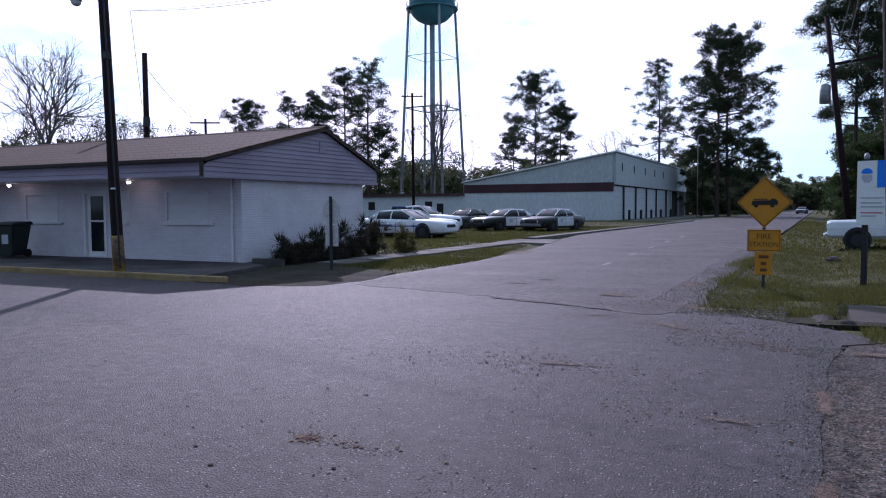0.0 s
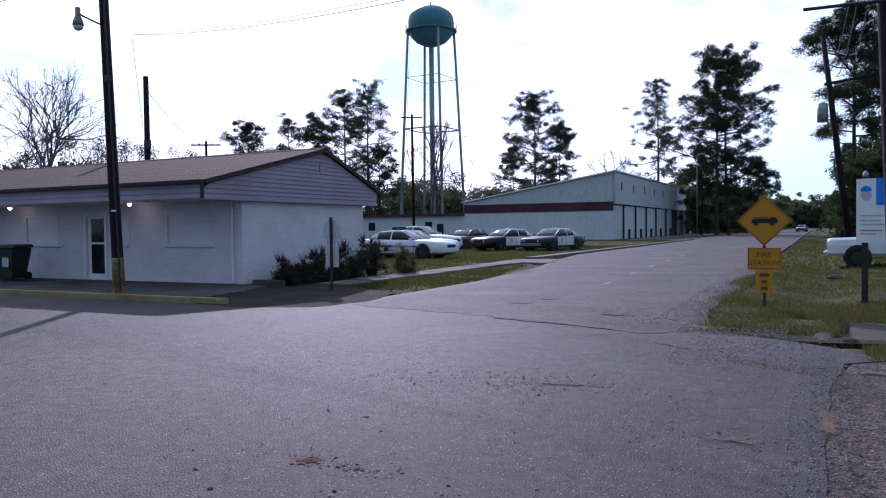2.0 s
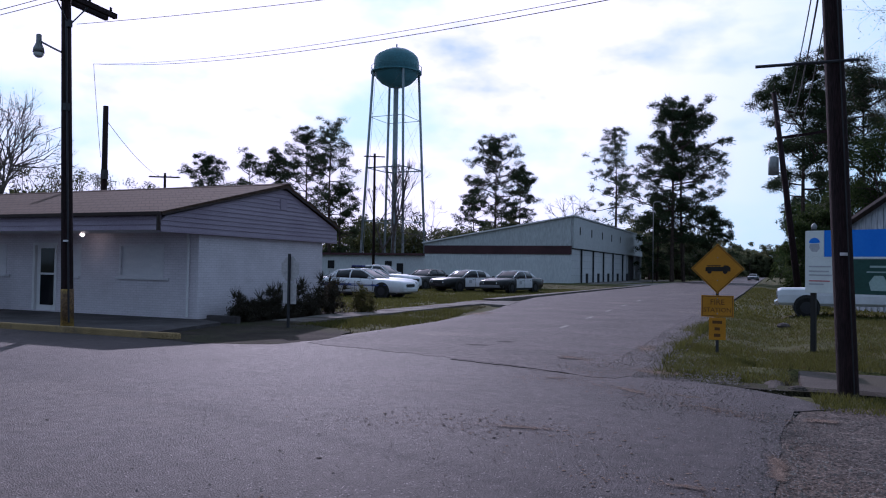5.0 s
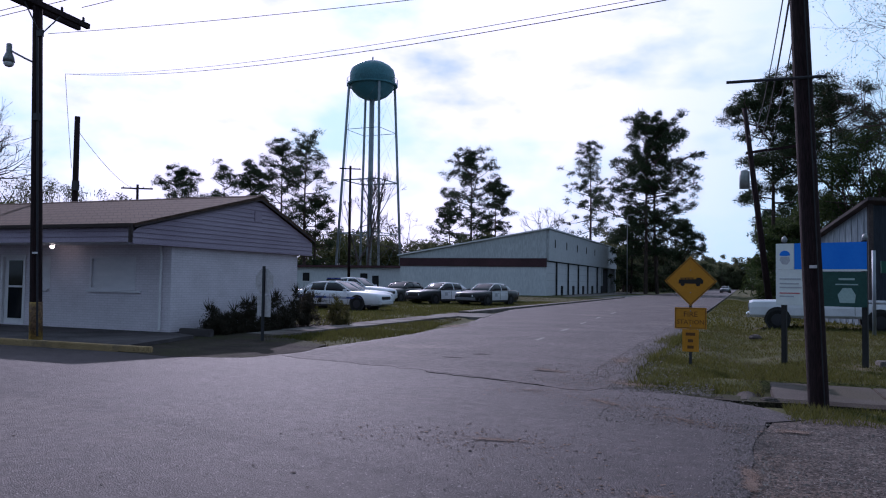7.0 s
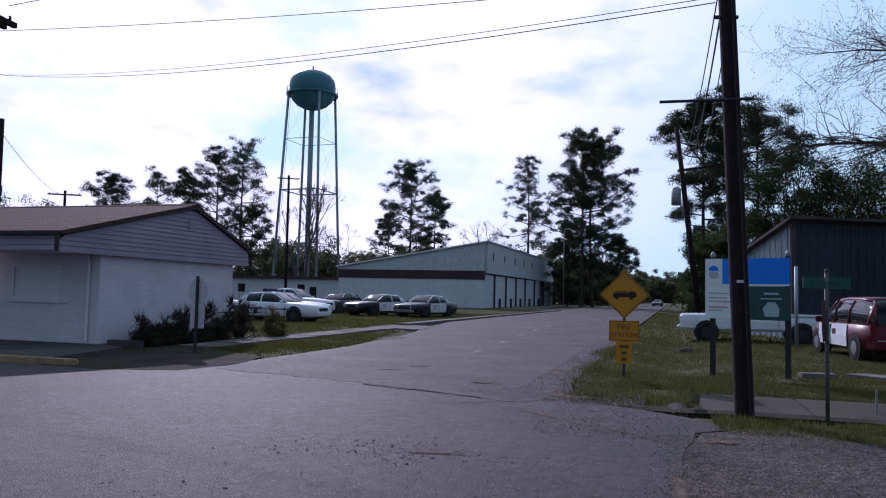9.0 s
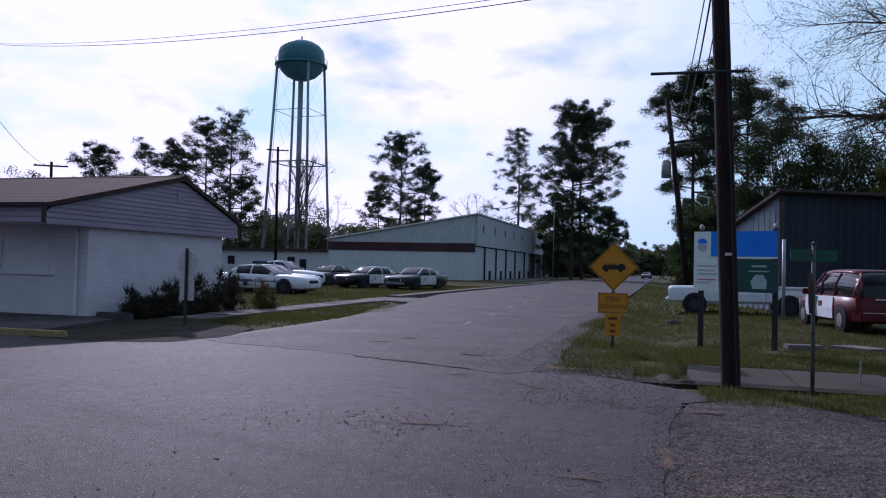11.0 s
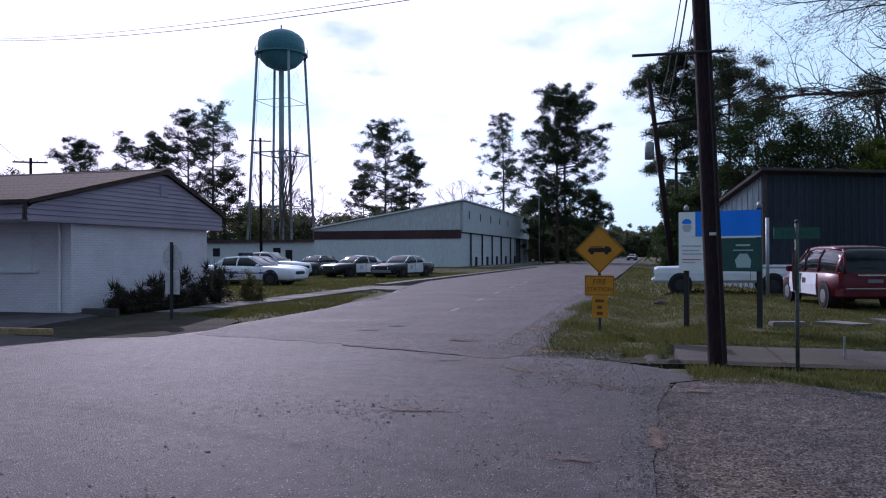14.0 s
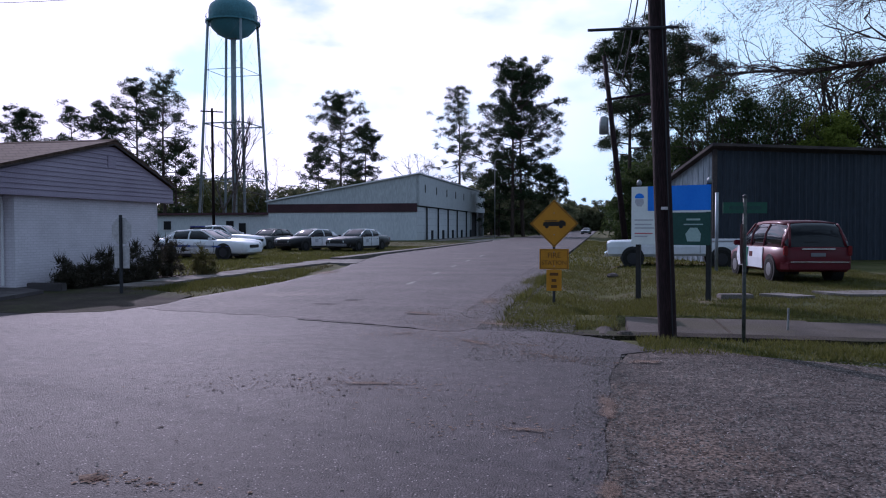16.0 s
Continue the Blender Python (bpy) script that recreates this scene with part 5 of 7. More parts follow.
# ---- the white garage and the low store behind the lot ----
def garage():
    root = thing("garage_building", "long white metal garage with a maroon band and bay doors", "garage")
    x0, x1, y0, y1, zb, zt, zl = -41.1, -21.9, 88.2, 140.5, 4.5, 7.95, 4.75
    part("front_wall", Mesh().box(x0, y0, -0.1, x1, y0 + 0.25, 3.45), M_METALWALL, root)
    for k in range(24):
        x = x0 + 0.4 + k * 0.8
        part("wall_rib", Mesh().box(x, y0 - 0.014, 0.1, x + 0.07, y0 - 0.002, 3.4), M_METALWALL, root)
    part("band", Mesh().box(x0 - 0.05, y0 - 0.09, 3.45, x1 + 0.05, y0 + 0.25, zb), M_MAROON, root, "dark maroon painted band")
    part("gable_panel", Mesh().prism([(x0, zb), (x1, zb), (x1, zt), (x0, zl)], "y", y0 - 0.02, y0 + 0.25), M_METALUP, root)
    for k in range(1, 24):
        x = x0 + k * 0.8
        ztop = zl + (zt - zl) * (x - x0) / (x1 - x0)
        part("panel_rib", Mesh().box(x, y0 - 0.034, zb + 0.02, x + 0.06, y0 - 0.022, ztop - 0.02), M_METALUP, root)
    part("roof", Mesh().prism([(x0 - 0.3, zl + 0.0), (x1 + 0.45, zt + 0.07), (x1 + 0.45, zt + 0.22), (x0 - 0.3, zl + 0.16)], "y", y0 - 0.25, y1 + 0.2), M_METALUP, root)
    part("roof_edge", Mesh().prism([(x0 - 0.32, zl + 0.02), (x1 + 0.47, zt + 0.09), (x1 + 0.47, zt + 0.24), (x0 - 0.32, zl + 0.18)], "y", y0 - 0.30, y0 - 0.252), M_TRIM, root, "pale roof edge trim")
    part("back_wall", Mesh().prism([(x0, -0.1), (x1, -0.1), (x1, zt), (x0, zl)], "y", y1 - 0.25, y1), M_METALWALL, root)
    part("far_wall", Mesh().box(x0, y0 + 0.25, -0.1, x0 + 0.25, y1 - 0.25, zl), M_METALWALL, root)
    part("upper_side_panel", Mesh().box(x1 - 0.2, y0 + 0.25, 4.25, x1 + 0.3, y1 - 0.25, zt), M_METALUP, root)
    for y in (91.55, 98.1, 104.9, 111.5, 118.3):
        part("vent_slot", Mesh().box(x1 + 0.302, y - 0.22, 5.9, x1 + 0.33, y + 0.22, 6.9), M_DARK, root, "small dark vent slot")
    bays = [(88.5, 93.0), (93.9, 99.8), (100.8, 106.5), (107.4, 113.5), (114.7, 121.5)]
    last = 88.45
    for a, b in bays:
        if a > last:
            part("pier", Mesh().box(x1 - 0.24, last, -0.1, x1 - 0.06, a, 4.25), M_METALUP, root, "pale pier between the doors")
        d = part("bay_door", Mesh().box(x1 - 0.2, a, -0.05, x1 - 0.02, b, 4.1), M_METALWALL, root, "tall white bay door")
        for z in (0.9, 1.8, 2.7, 3.5):
            part("door_rail", Mesh().box(x1 - 0.018, a + 0.05, z, x1 + 0.005, b - 0.05, z + 0.06), M_METALUP, d)
        part("downpipe", Mesh().tube([(x1 + 0.1, b + 0.35, 0), (x1 + 0.1, b + 0.35, 4.2)], 0.11, 8), M_DARKSTEEL, root)
        part("bollard", Mesh().tube([(x1 + 0.8, b + 0.3, -0.1), (x1 + 0.8, b + 0.3, 1.2)], 0.16, 10), M_DARKSTEEL, root)
        last = b
    part("lintel", Mesh().box(x1 - 0.25, 88.5, 4.1, x1, 124, 4.25), M_DARK, root)
    part("bay_end_wall", Mesh().box(x1 - 0.3, 122.4, -0.1, x1 - 0.05, 126.0, 4.25), M_METALWALL, root)
    part("carport_recess", Mesh().box(x1 - 1.5, 126.0, -0.1, x1 - 1.3, y1 - 0.3, 4.25), M_DARK, root, "dark carport recess")
    for y in (126.3, 133, 140):
        part("carport_post", Mesh().box(x1 - 0.1, y - 0.15, -0.1, x1 + 0.15, y + 0.15, 4.25), M_METALUP, root)


garage()


def low_store():
    root = thing("store_building", "low white flat-roofed store with small dark windows", "building")
    part("wall", Mesh().box(-78, 95, -0.1, -43.5, 104, 3.3), M_METALWALL, root)
    part("roof", Mesh().box(-78.5, 94.4, 3.3, -43.0, 104.5, 3.62), M_MAROON, root, "dark flat roof edge", bevel=0.03)
    for x in (-60, -50.5):
        w = part("window", Mesh().box(x, 94.93, 1.3, x + 1.1, 95.02, 2.5), M_DARK, root)
        part("frame", Mesh().box(x - 0.08, 94.9, 1.2, x + 1.18, 94.96, 1.3), M_TRIM, w)
    part("door", Mesh().box(-48.6, 94.92, 0, -47.6, 95.02, 2.2), M_DARK, root)
    part("lower_wing", Mesh().box(-43.4, 93.2, -0.1, -41.6, 101, 2.9), M_METALWALL, root)


low_store()


# ---- the dark shed ----
def shed():
    root = thing("shed", "dark blue-grey corrugated metal shed with a rusty roof edge", "shed")
    x0, x1, y0, y1, z0, zr = 4.9, 26.0, 35.8, 41.0, 5.10, 5.2
    root.matrix_basis = pose(x0, y0, 0, 0, 0, 27) @ pose(-x0, -y0, 0)
    part("front_wall", Mesh().box(x0, y0, -0.2, x1, y0 + 0.12, z0), M_BLUESHED, root)
    for k in range(52):
        x = x0 + 0.06 + k * 0.4
        part("corrugation", Mesh().prism([(x, y0), (x + 0.05, y0 - 0.045), (x + 0.13, y0 - 0.045), (x + 0.18, y0)], "z", -0.1, z0 - 0.02), M_BLUESHED, root)
    part("corner_post", Mesh().box(x0 - 0.1, y0 - 0.12, -0.1, x0 + 0.12, y0 - 0.05, z0), M_RUSTROOF, root)
    part("side_wall", Mesh().prism([(y0 + 0.12, -0.2), (y1, -0.2), (y1, 3.2), (y0 + 0.12, z0)], "x", x0, x0 + 0.12), M_SHEDSIDE, root, "weathered sheet metal side, coloured paler for the light on it")
    for k in range(12):
        y = y0 + 0.3 + k * 0.42
        part("side_rib", Mesh().box(x0 - 0.03, y, -0.1, x0 - 0.002, y + 0.06, z0 - 0.14 - (y - y0) * 0.37), M_SHEDSIDE, root)
    part("roof", Mesh().prism([(y0 - 0.45, z0 + 0.07), (y0 - 0.45, z0 + 0.2), (y1 + 0.3, 3.27), (y1 + 0.3, 3.12)], "x", x0 - 0.35, x1 + 0.3), M_RUSTROOF, root, "rust-brown roof sheets")
    part("back_wall", Mesh().box(x0, y1 - 0.12, -0.2, x1, y1, 3.1), M_BLUESHED, root)
    part("far_wall", Mesh().box(x1 - 0.12, y0 + 0.12, -0.2, x1, y1 - 0.12, 3.1), M_BLUESHED, root)


shed()


# ---- vehicles ----
def inset(p, u0, u1, v0, v1, off, thick=0.012):
    """A thin pane on the face p = (a, b, c, d), from u0 to u1 along ab and v0 to v1 along ad, standing off it."""
    a, b, c, d = (Vector(q) for q in p)
    n = (b - a).cross(d - a).normalized()
    def q(u, v):
        return a.lerp(b, u).lerp(d.lerp(c, u), v)
    ring = [q(u0, v0), q(u1, v0), q(u1, v1), q(u0, v1)]
    return Mesh().loft([[x + n * off for x in ring], [x + n * (off + thick) for x in ring]])


def wheels(root, axles, half, r, w, rim):
    for x in axles:
        for s in (-1, 1):
            well = part("wheel_arch", Mesh().tube([(x, s * (half - 0.30), r + 0.03), (x, s * (half + 0.022), r + 0.03)], r + 0.075, 24), M_PLASTIC, root, "dark wheel arch")
            t = part("wheel", Mesh().tube([(x, s * (half - 0.19), r), (x, s * (half - 0.17), r), (x, s * (half + 0.02), r), (x, s * (half + 0.036), r)], [r - 0.03, r, r, r - 0.03], 24), M_TYRE, root, "black tyre")
            rm = part("rim", Mesh().tube([(x, s * (half + 0.02), r), (x, s * (half + 0.042), r), (x, s * (half + 0.046), r)], [r * 0.62, r * 0.58, r * 0.2], 20), rim, t)


def greenhouse(root, st, r0, r1, paint, pillars, quarter, glass=None):
    """Cabin of a car: one dark glass shell, with a painted roof panel from station r0 to r1, posts and quarter panels over it."""
    def side(x):
        xs = [q[0] for q in st]
        return [float(np.interp(x, xs, [q[k] for q in st])) for k in (1, 2, 3, 4)]
    rings = []
    for x, zb, zt, wb, wt in st:
        h = zt - zb
        half = [(wb, zb), (wb * 0.55 + wt * 0.45 + 0.03 * min(1, h * 3), zb + h * 0.5), (wt, zt - 0.14 * h), (wt * 0.86, zt - 0.03 * h), (wt * 0.4, zt)]
        rings.append([(x, y, z) for y, z in half] + [(x, -y, z) for y, z in reversed(half)])
    part("window_glass", Mesh().loft(rings), glass or M_GLASS, root, "dark tinted windows", smooth=True)
    top = []
    for x, zb, zt, wb, wt in st[r0:r1 + 1]:
        h = zt - zb
        half = [(wt + 0.012, zt - 0.17 * h), (wt * 0.88, zt - 0.02 * h + 0.012), (wt * 0.4, zt + 0.014)]
        low = [(wt * 0.4, zt - 0.03), (wt * 0.88, zt - 0.06)]
        top.append([(x, y, z) for y, z in half] + [(x, -y, z) for y, z in reversed(half)] + [(x, -y, z) for y, z in reversed(low)] + [(x, y, z) for y, z in low])
    part("roof", Mesh().loft(top), paint, root, smooth=True)
    for s in (-1, 1):
        ends = [(st[-1][0], st[r1][0]), (st[0][0], st[r0][0])]
        for a, b in ends:
            pts = []
            for k in range(5):
                x = a + (b - a) * k / 4
                zb, zt, wb, wt = side(x)
                pts.append((x, s * (wt * 0.95 + 0.01), zt - 0.07 * (zt - zb) + 0.004))
            part("pillar", Mesh().tube(pts, 0.036, 6), paint, root, smooth=True)
        for x in pillars:
            zb, zt, wb, wt = side(x)
            h = zt - zb
            part("pillar", Mesh().tube([(x, s * (wb + 0.003), zb), (x, s * (wb * 0.55 + wt * 0.45 + 0.026), zb + h * 0.5), (x, s * wt, zt - 0.15 * h)], 0.040, 6), paint, root)
        a, b = quarter
        rows = []
        for x in (a, (a + b) / 2, b):
            zb, zt, wb, wt = side(x)
            h = zt - zb
            out = [(x, s * (wb + 0.006), zb), (x, s * (wb * 0.55 + wt * 0.45 + 0.036), zb + h * 0.5), (x, s * (wt + 0.012), zt - 0.14 * h)]
            rows.append(out + [(p[0], p[1] - s * 0.05, p[2]) for p in reversed(out)])
        part("quarter_panel", Mesh().loft(rows), paint, root, smooth=True)


def sedan(label, m, paint, door_paint=None, stripe=None, beacon=False, hood_paint=None, rim=M_DARKRIM, group="cars on the grass lot"):
    root = thing("car", label, "car", m, group)
    st = [(-2.70, 0.42, 0.80, 0.80), (-2.62, 0.30, 0.96, 0.90), (-2.2, 0.24, 1.01, 0.97), (-1.5, 0.22, 1.02, 0.99), (0.0, 0.22, 1.00, 0.99), (1.0, 0.22, 0.97, 0.99),
          (1.6, 0.23, 0.95, 0.985), (2.2, 0.25, 0.90, 0.97), (2.55, 0.27, 0.84, 0.93), (2.70, 0.34, 0.74, 0.84)]
    rings = []
    for x, zb, zt, w in st:
        zm = zb + (zt - zb) * 0.5
        half = [(w * 0.86, zb), (w * 0.97, zb + 0.10), (w, zm), (w * 0.965, zt - 0.10), (w * 0.88, zt - 0.015), (w * 0.45, zt + 0.012)]
        rings.append([(x, y, z) for y, z in half] + [(x, -y, z) for y, z in reversed(half)])
    part("body", Mesh().loft(rings), paint, root, smooth=True)
    greenhouse(root, [(-1.84, 0.99, 1.01, 0.82, 0.74), (-1.62, 0.98, 1.16, 0.84, 0.69), (-1.38, 0.97, 1.33, 0.85, 0.65), (-1.15, 0.96, 1.42, 0.86, 0.64), (-0.5, 0.95, 1.465, 0.86, 0.64),
                      (0.12, 0.95, 1.45, 0.86, 0.64), (0.32, 0.94, 1.385, 0.86, 0.65), (0.66, 0.94, 1.18, 0.85, 0.70), (1.02, 0.93, 0.97, 0.83, 0.74)], 3, 5, door_paint or paint, (-0.38,), (-1.66, -1.22))
    if door_paint:
        for s in (-1, 1):
            for a, c in ((-0.98, -0.02), (0.02, 1.02)):
                me = Mesh().loft([[(a, s * 0.985, 0.34), (c, s * 0.985, 0.34), (c, s * 0.995, 0.62), (c, s * 0.962, 0.93), (a, s * 0.962, 0.93), (a, s * 0.995, 0.62)],
                                  [(a, s * 1.0, 0.34), (c, s * 1.0, 0.34), (c, s * 1.010, 0.62), (c, s * 0.977, 0.93), (a, s * 0.977, 0.93), (a, s * 1.010, 0.62)]])
                part("door", me, door_paint, root, "white door panel")
            part("door_badge", Mesh().box(0.38, s * 1.012 - 0.004, 0.58, 0.66, s * 1.012 + 0.004, 0.80), M_GREYPRINT, root)
    if stripe:
        for s in (-1, 1):
            a = Mesh().prism([(-2.2, 0.60), (1.5, 0.60), (1.9, 0.66), (0.4, 0.71), (-2.2, 0.73)], "y", s * 0.985, s * 1.003)
            part("stripe", a, stripe, root, "blue side stripe")
            part("stripe_print", Mesh().box(-0.2, s * 1.004 - 0.002, 0.635, 0.95, s * 1.004 + 0.003, 0.70), M_GREYPRINT, root)
    for s in (-1, 1):
        for x in (-1.02, 0.0, 1.05):
            part("door_gap", Mesh().box(x - 0.006, s * 0.998 - 0.016, 0.34, x + 0.006, s * 0.998 + 0.004, 0.84), M_PLASTIC, root)
        for x in (-0.86, 0.14):
            part("door_handle", Mesh().box(x, s * 0.985 - 0.02, 0.80, x + 0.16, s * 0.985 + 0.02, 0.83), M_PLASTIC, root, bevel=0.006)
        part("headlight", Mesh().loft([[(2.50, s * 0.86, 0.58), (2.50, s * 0.86, 0.72), (2.68, s * 0.50, 0.73), (2.70, s * 0.50, 0.60)], [(2.56, s * 0.87, 0.58), (2.56, s * 0.87, 0.71), (2.71, s * 0.50, 0.72), (2.73, s * 0.50, 0.60)]]), M_LENS, root)
        part("tail_light", Mesh().box(-2.735, s * 0.70 - 0.17, 0.66, -2.64, s * 0.70 + 0.17, 0.86), M_TAIL, root, bevel=0.02)
        part("mirror", Mesh().box(0.78, s * 0.98 - 0.10, 0.95, 0.92, s * 0.98 + 0.10, 1.08), paint, root, bevel=0.03)
    part("grille", Mesh().box(2.62, -0.46, 0.57, 2.73, 0.46, 0.72), M_PLASTIC, root, bevel=0.02)
    part("front_bumper", Mesh().loft([[(2.45, y, z) for y, z in ((-0.95, 0.32), (0.95, 0.32), (0.95, 0.54), (-0.95, 0.54))], [(2.80, y, z) for y, z in ((-0.70, 0.34), (0.70, 0.34), (0.70, 0.52), (-0.70, 0.52))]]), hood_paint or paint, root, bevel=0.03)
    part("rear_bumper", Mesh().loft([[(-2.45, y, z) for y, z in ((-0.95, 0.34), (0.95, 0.34), (0.95, 0.58), (-0.95, 0.58))], [(-2.80, y, z) for y, z in ((-0.78, 0.36), (0.78, 0.36), (0.78, 0.56), (-0.78, 0.56))]]), paint, root, bevel=0.03)
    if hood_paint and hood_paint is not paint:
        part("hood", Mesh().loft([[(1.12, y, 0.985) for y in (-0.82, 0.82)] + [(1.12, y, 0.94) for y in (0.82, -0.82)], [(2.52, y, 0.872) for y in (-0.74, 0.74)] + [(2.52, y, 0.80) for y in (0.74, -0.74)]]), hood_paint, root, bevel=0.01)
    if beacon:
        bar = part("beacon_bar", Mesh().box(-0.50, -0.56, 1.50, -0.22, 0.56, 1.58), M_PLASTIC, root, "roof beacon bar", bevel=0.02)
        for s in (-1, 1):
            part("beacon_lens", Mesh().box(-0.49, s * 0.33 - 0.2, 1.58, -0.23, s * 0.33 + 0.2, 1.65), M_BLUELENS, bar, bevel=0.02)
    # black box along the bottom stands for the shade beneath the body
    part("underbody_shade", Mesh().box(-2.3, -0.93, 0.20, 2.3, 0.93, 0.30), M_PLASTIC, root, "dark strip for the shade under the car")
    wheels(root, (1.55, -1.38), 0.975, 0.35, 0.2, rim)
    return root


sedan("white police saloon with blue side stripe and roof beacon bar", pose(-19.6, 34.6, 0, 0, 0, 0), M_CARWHITE, None, M_CARBLUE, True, rim=M_DARKRIM)
sedan("white saloon parked beyond the striped police car", pose(-21.9, 39.6, 0, 0, 0, 0), M_CARWHITE, None, M_CARBLUE, False)
sedan("tall white car with dark windows in the back row", pose(-23.9, 44.6, 0.0, 0, 0, -3) @ Matrix.Diagonal((0.95, 1, 1.17, 1)), M_CARWHITE, None, None, False)
sedan("dark saloon parked nose out on the grass", pose(-23.7, 51.2, 0, 0, 0, -100), M_CARBLACK)
sedan("black and white police saloon with white doors", pose(-19.5, 48.6, 0, 0, 0, -112), M_CARBLACK, M_CARWHITE, None, False, M_CARBLACK)
sedan("grey and white police saloon with dark bonnet", pose(-16.15, 48.8, 0, 0, 0, -104), M_CARBLACK, M_CARWHITE, None, False, M_CARGREY)


def minivan():
    root = thing("minivan", "dark red minivan with white front doors parked before the shed", "car", pose(5.6, 25.4, -0.02, 0, 0, 98.5))
    st = [(-2.50, 0.45, 0.98, 0.86), (-2.42, 0.30, 1.02, 0.95), (-1.5, 0.25, 1.03, 0.99), (0.0, 0.25, 1.02, 1.0), (1.1, 0.25, 0.99, 0.99), (1.7, 0.26, 0.92, 0.97), (2.2, 0.28, 0.82, 0.92), (2.48, 0.34, 0.66, 0.78)]
    rings = []
    for x, zb, zt, w in st:
        half = [(w * 0.86, zb), (w * 0.97, zb + 0.10), (w, zb + (zt - zb) * 0.5), (w * 0.97, zt - 0.06), (w * 0.86, zt), (w * 0.45, zt + 0.015)]
        rings.append([(x, y, z) for y, z in half] + [(x, -y, z) for y, z in reversed(half)])
    part("body", Mesh().loft(rings), M_CARRED, root, smooth=True)
    greenhouse(root, [(-2.47, 1.0, 1.02, 0.86, 0.80), (-2.38, 1.0, 1.28, 0.89, 0.77), (-2.26, 1.0, 1.58, 0.90, 0.72), (-2.10, 1.0, 1.70, 0.90, 0.70), (-1.2, 1.0, 1.765, 0.91, 0.70), (-0.2, 1.0, 1.77, 0.91, 0.70),
                      (0.50, 0.99, 1.72, 0.90, 0.70), (0.85, 0.98, 1.55, 0.90, 0.70), (1.25, 0.97, 1.30, 0.89, 0.74), (1.72, 0.95, 0.98, 0.86, 0.78)], 3, 6, M_CARRED, (-0.86, 0.26), (-2.36, -2.16))
    for s in (-1, 1):
        for (a, c), m in (((-0.98, 0.22), M_CARWHITE), ((0.26, 1.30), M_CARWHITE)):
            me = Mesh().loft([[(a, s * 0.985, 0.34), (c, s * 0.985, 0.34), (c, s * 1.0, 0.64), (c, s * 0.975, 0.97), (a, s * 0.975, 0.97), (a, s * 1.0, 0.64)],
                              [(a, s * 1.004, 0.34), (c, s * 1.004, 0.34), (c, s * 1.018, 0.64), (c, s * 0.99, 0.97), (a, s * 0.99, 0.97), (a, s * 1.018, 0.64)]])
            part("door", me, m, root, "white side door")
        part("door_stripe", Mesh().prism([(0.30, 0.36), (0.62, 0.36), (0.46, 0.95), (0.26, 0.95)], "y", s * 1.002, s * 1.022), M_CARGREEN, root)
        part("door_emblem", Mesh().box(-0.15, s * 1.016 - 0.004, 0.66, 0.12, s * 1.016 + 0.006, 0.82), M_STOPRED, root)
        part("headlight", Mesh().box(2.30, s * 0.66 - 0.18, 0.62, 2.47, s * 0.66 + 0.18, 0.78), M_LENS, root, bevel=0.03)
        part("tail_light", Mesh().box(-2.53, s * 0.88 - 0.05, 0.76, -2.40, s * 0.88 + 0.06, 1.04), M_TAIL, root, bevel=0.02)
        part("mirror", Mesh().box(1.05, s * 1.05 - 0.10, 0.98, 1.18, s * 1.05 + 0.12, 1.16), M_CARRED, root, bevel=0.03)
    part("tailgate_strip", Mesh().box(-2.535, -0.46, 0.93, -2.50, 0.46, 0.975), M_CHROME, root, "chrome tailgate strip")
    part("plate", Mesh().box(-2.53, -0.20, 0.74, -2.50, 0.20, 0.84), M_CARGREY, root, "pale blank plate")
    part("rear_bumper", Mesh().loft([[(-2.30, y, z) for y, z in ((-0.98, 0.34), (0.98, 0.34), (0.98, 0.60), (-0.98, 0.60))], [(-2.62, y, z) for y, z in ((-0.84, 0.36), (0.84, 0.36), (0.84, 0.58), (-0.84, 0.58))]]), M_CARRED, root, bevel=0.03)
    part("bumper_strip", Mesh().box(-2.632, -0.80, 0.575, -2.45, 0.80, 0.605), M_CHROME, root)
    part("rear_wiper", Mesh().box(-2.44, -0.05, 1.14, -2.40, 0.35, 1.16), M_PLASTIC, root)
    wheels(root, (1.52, -1.52), 0.975, 0.335, 0.2, M_RIM)


minivan()


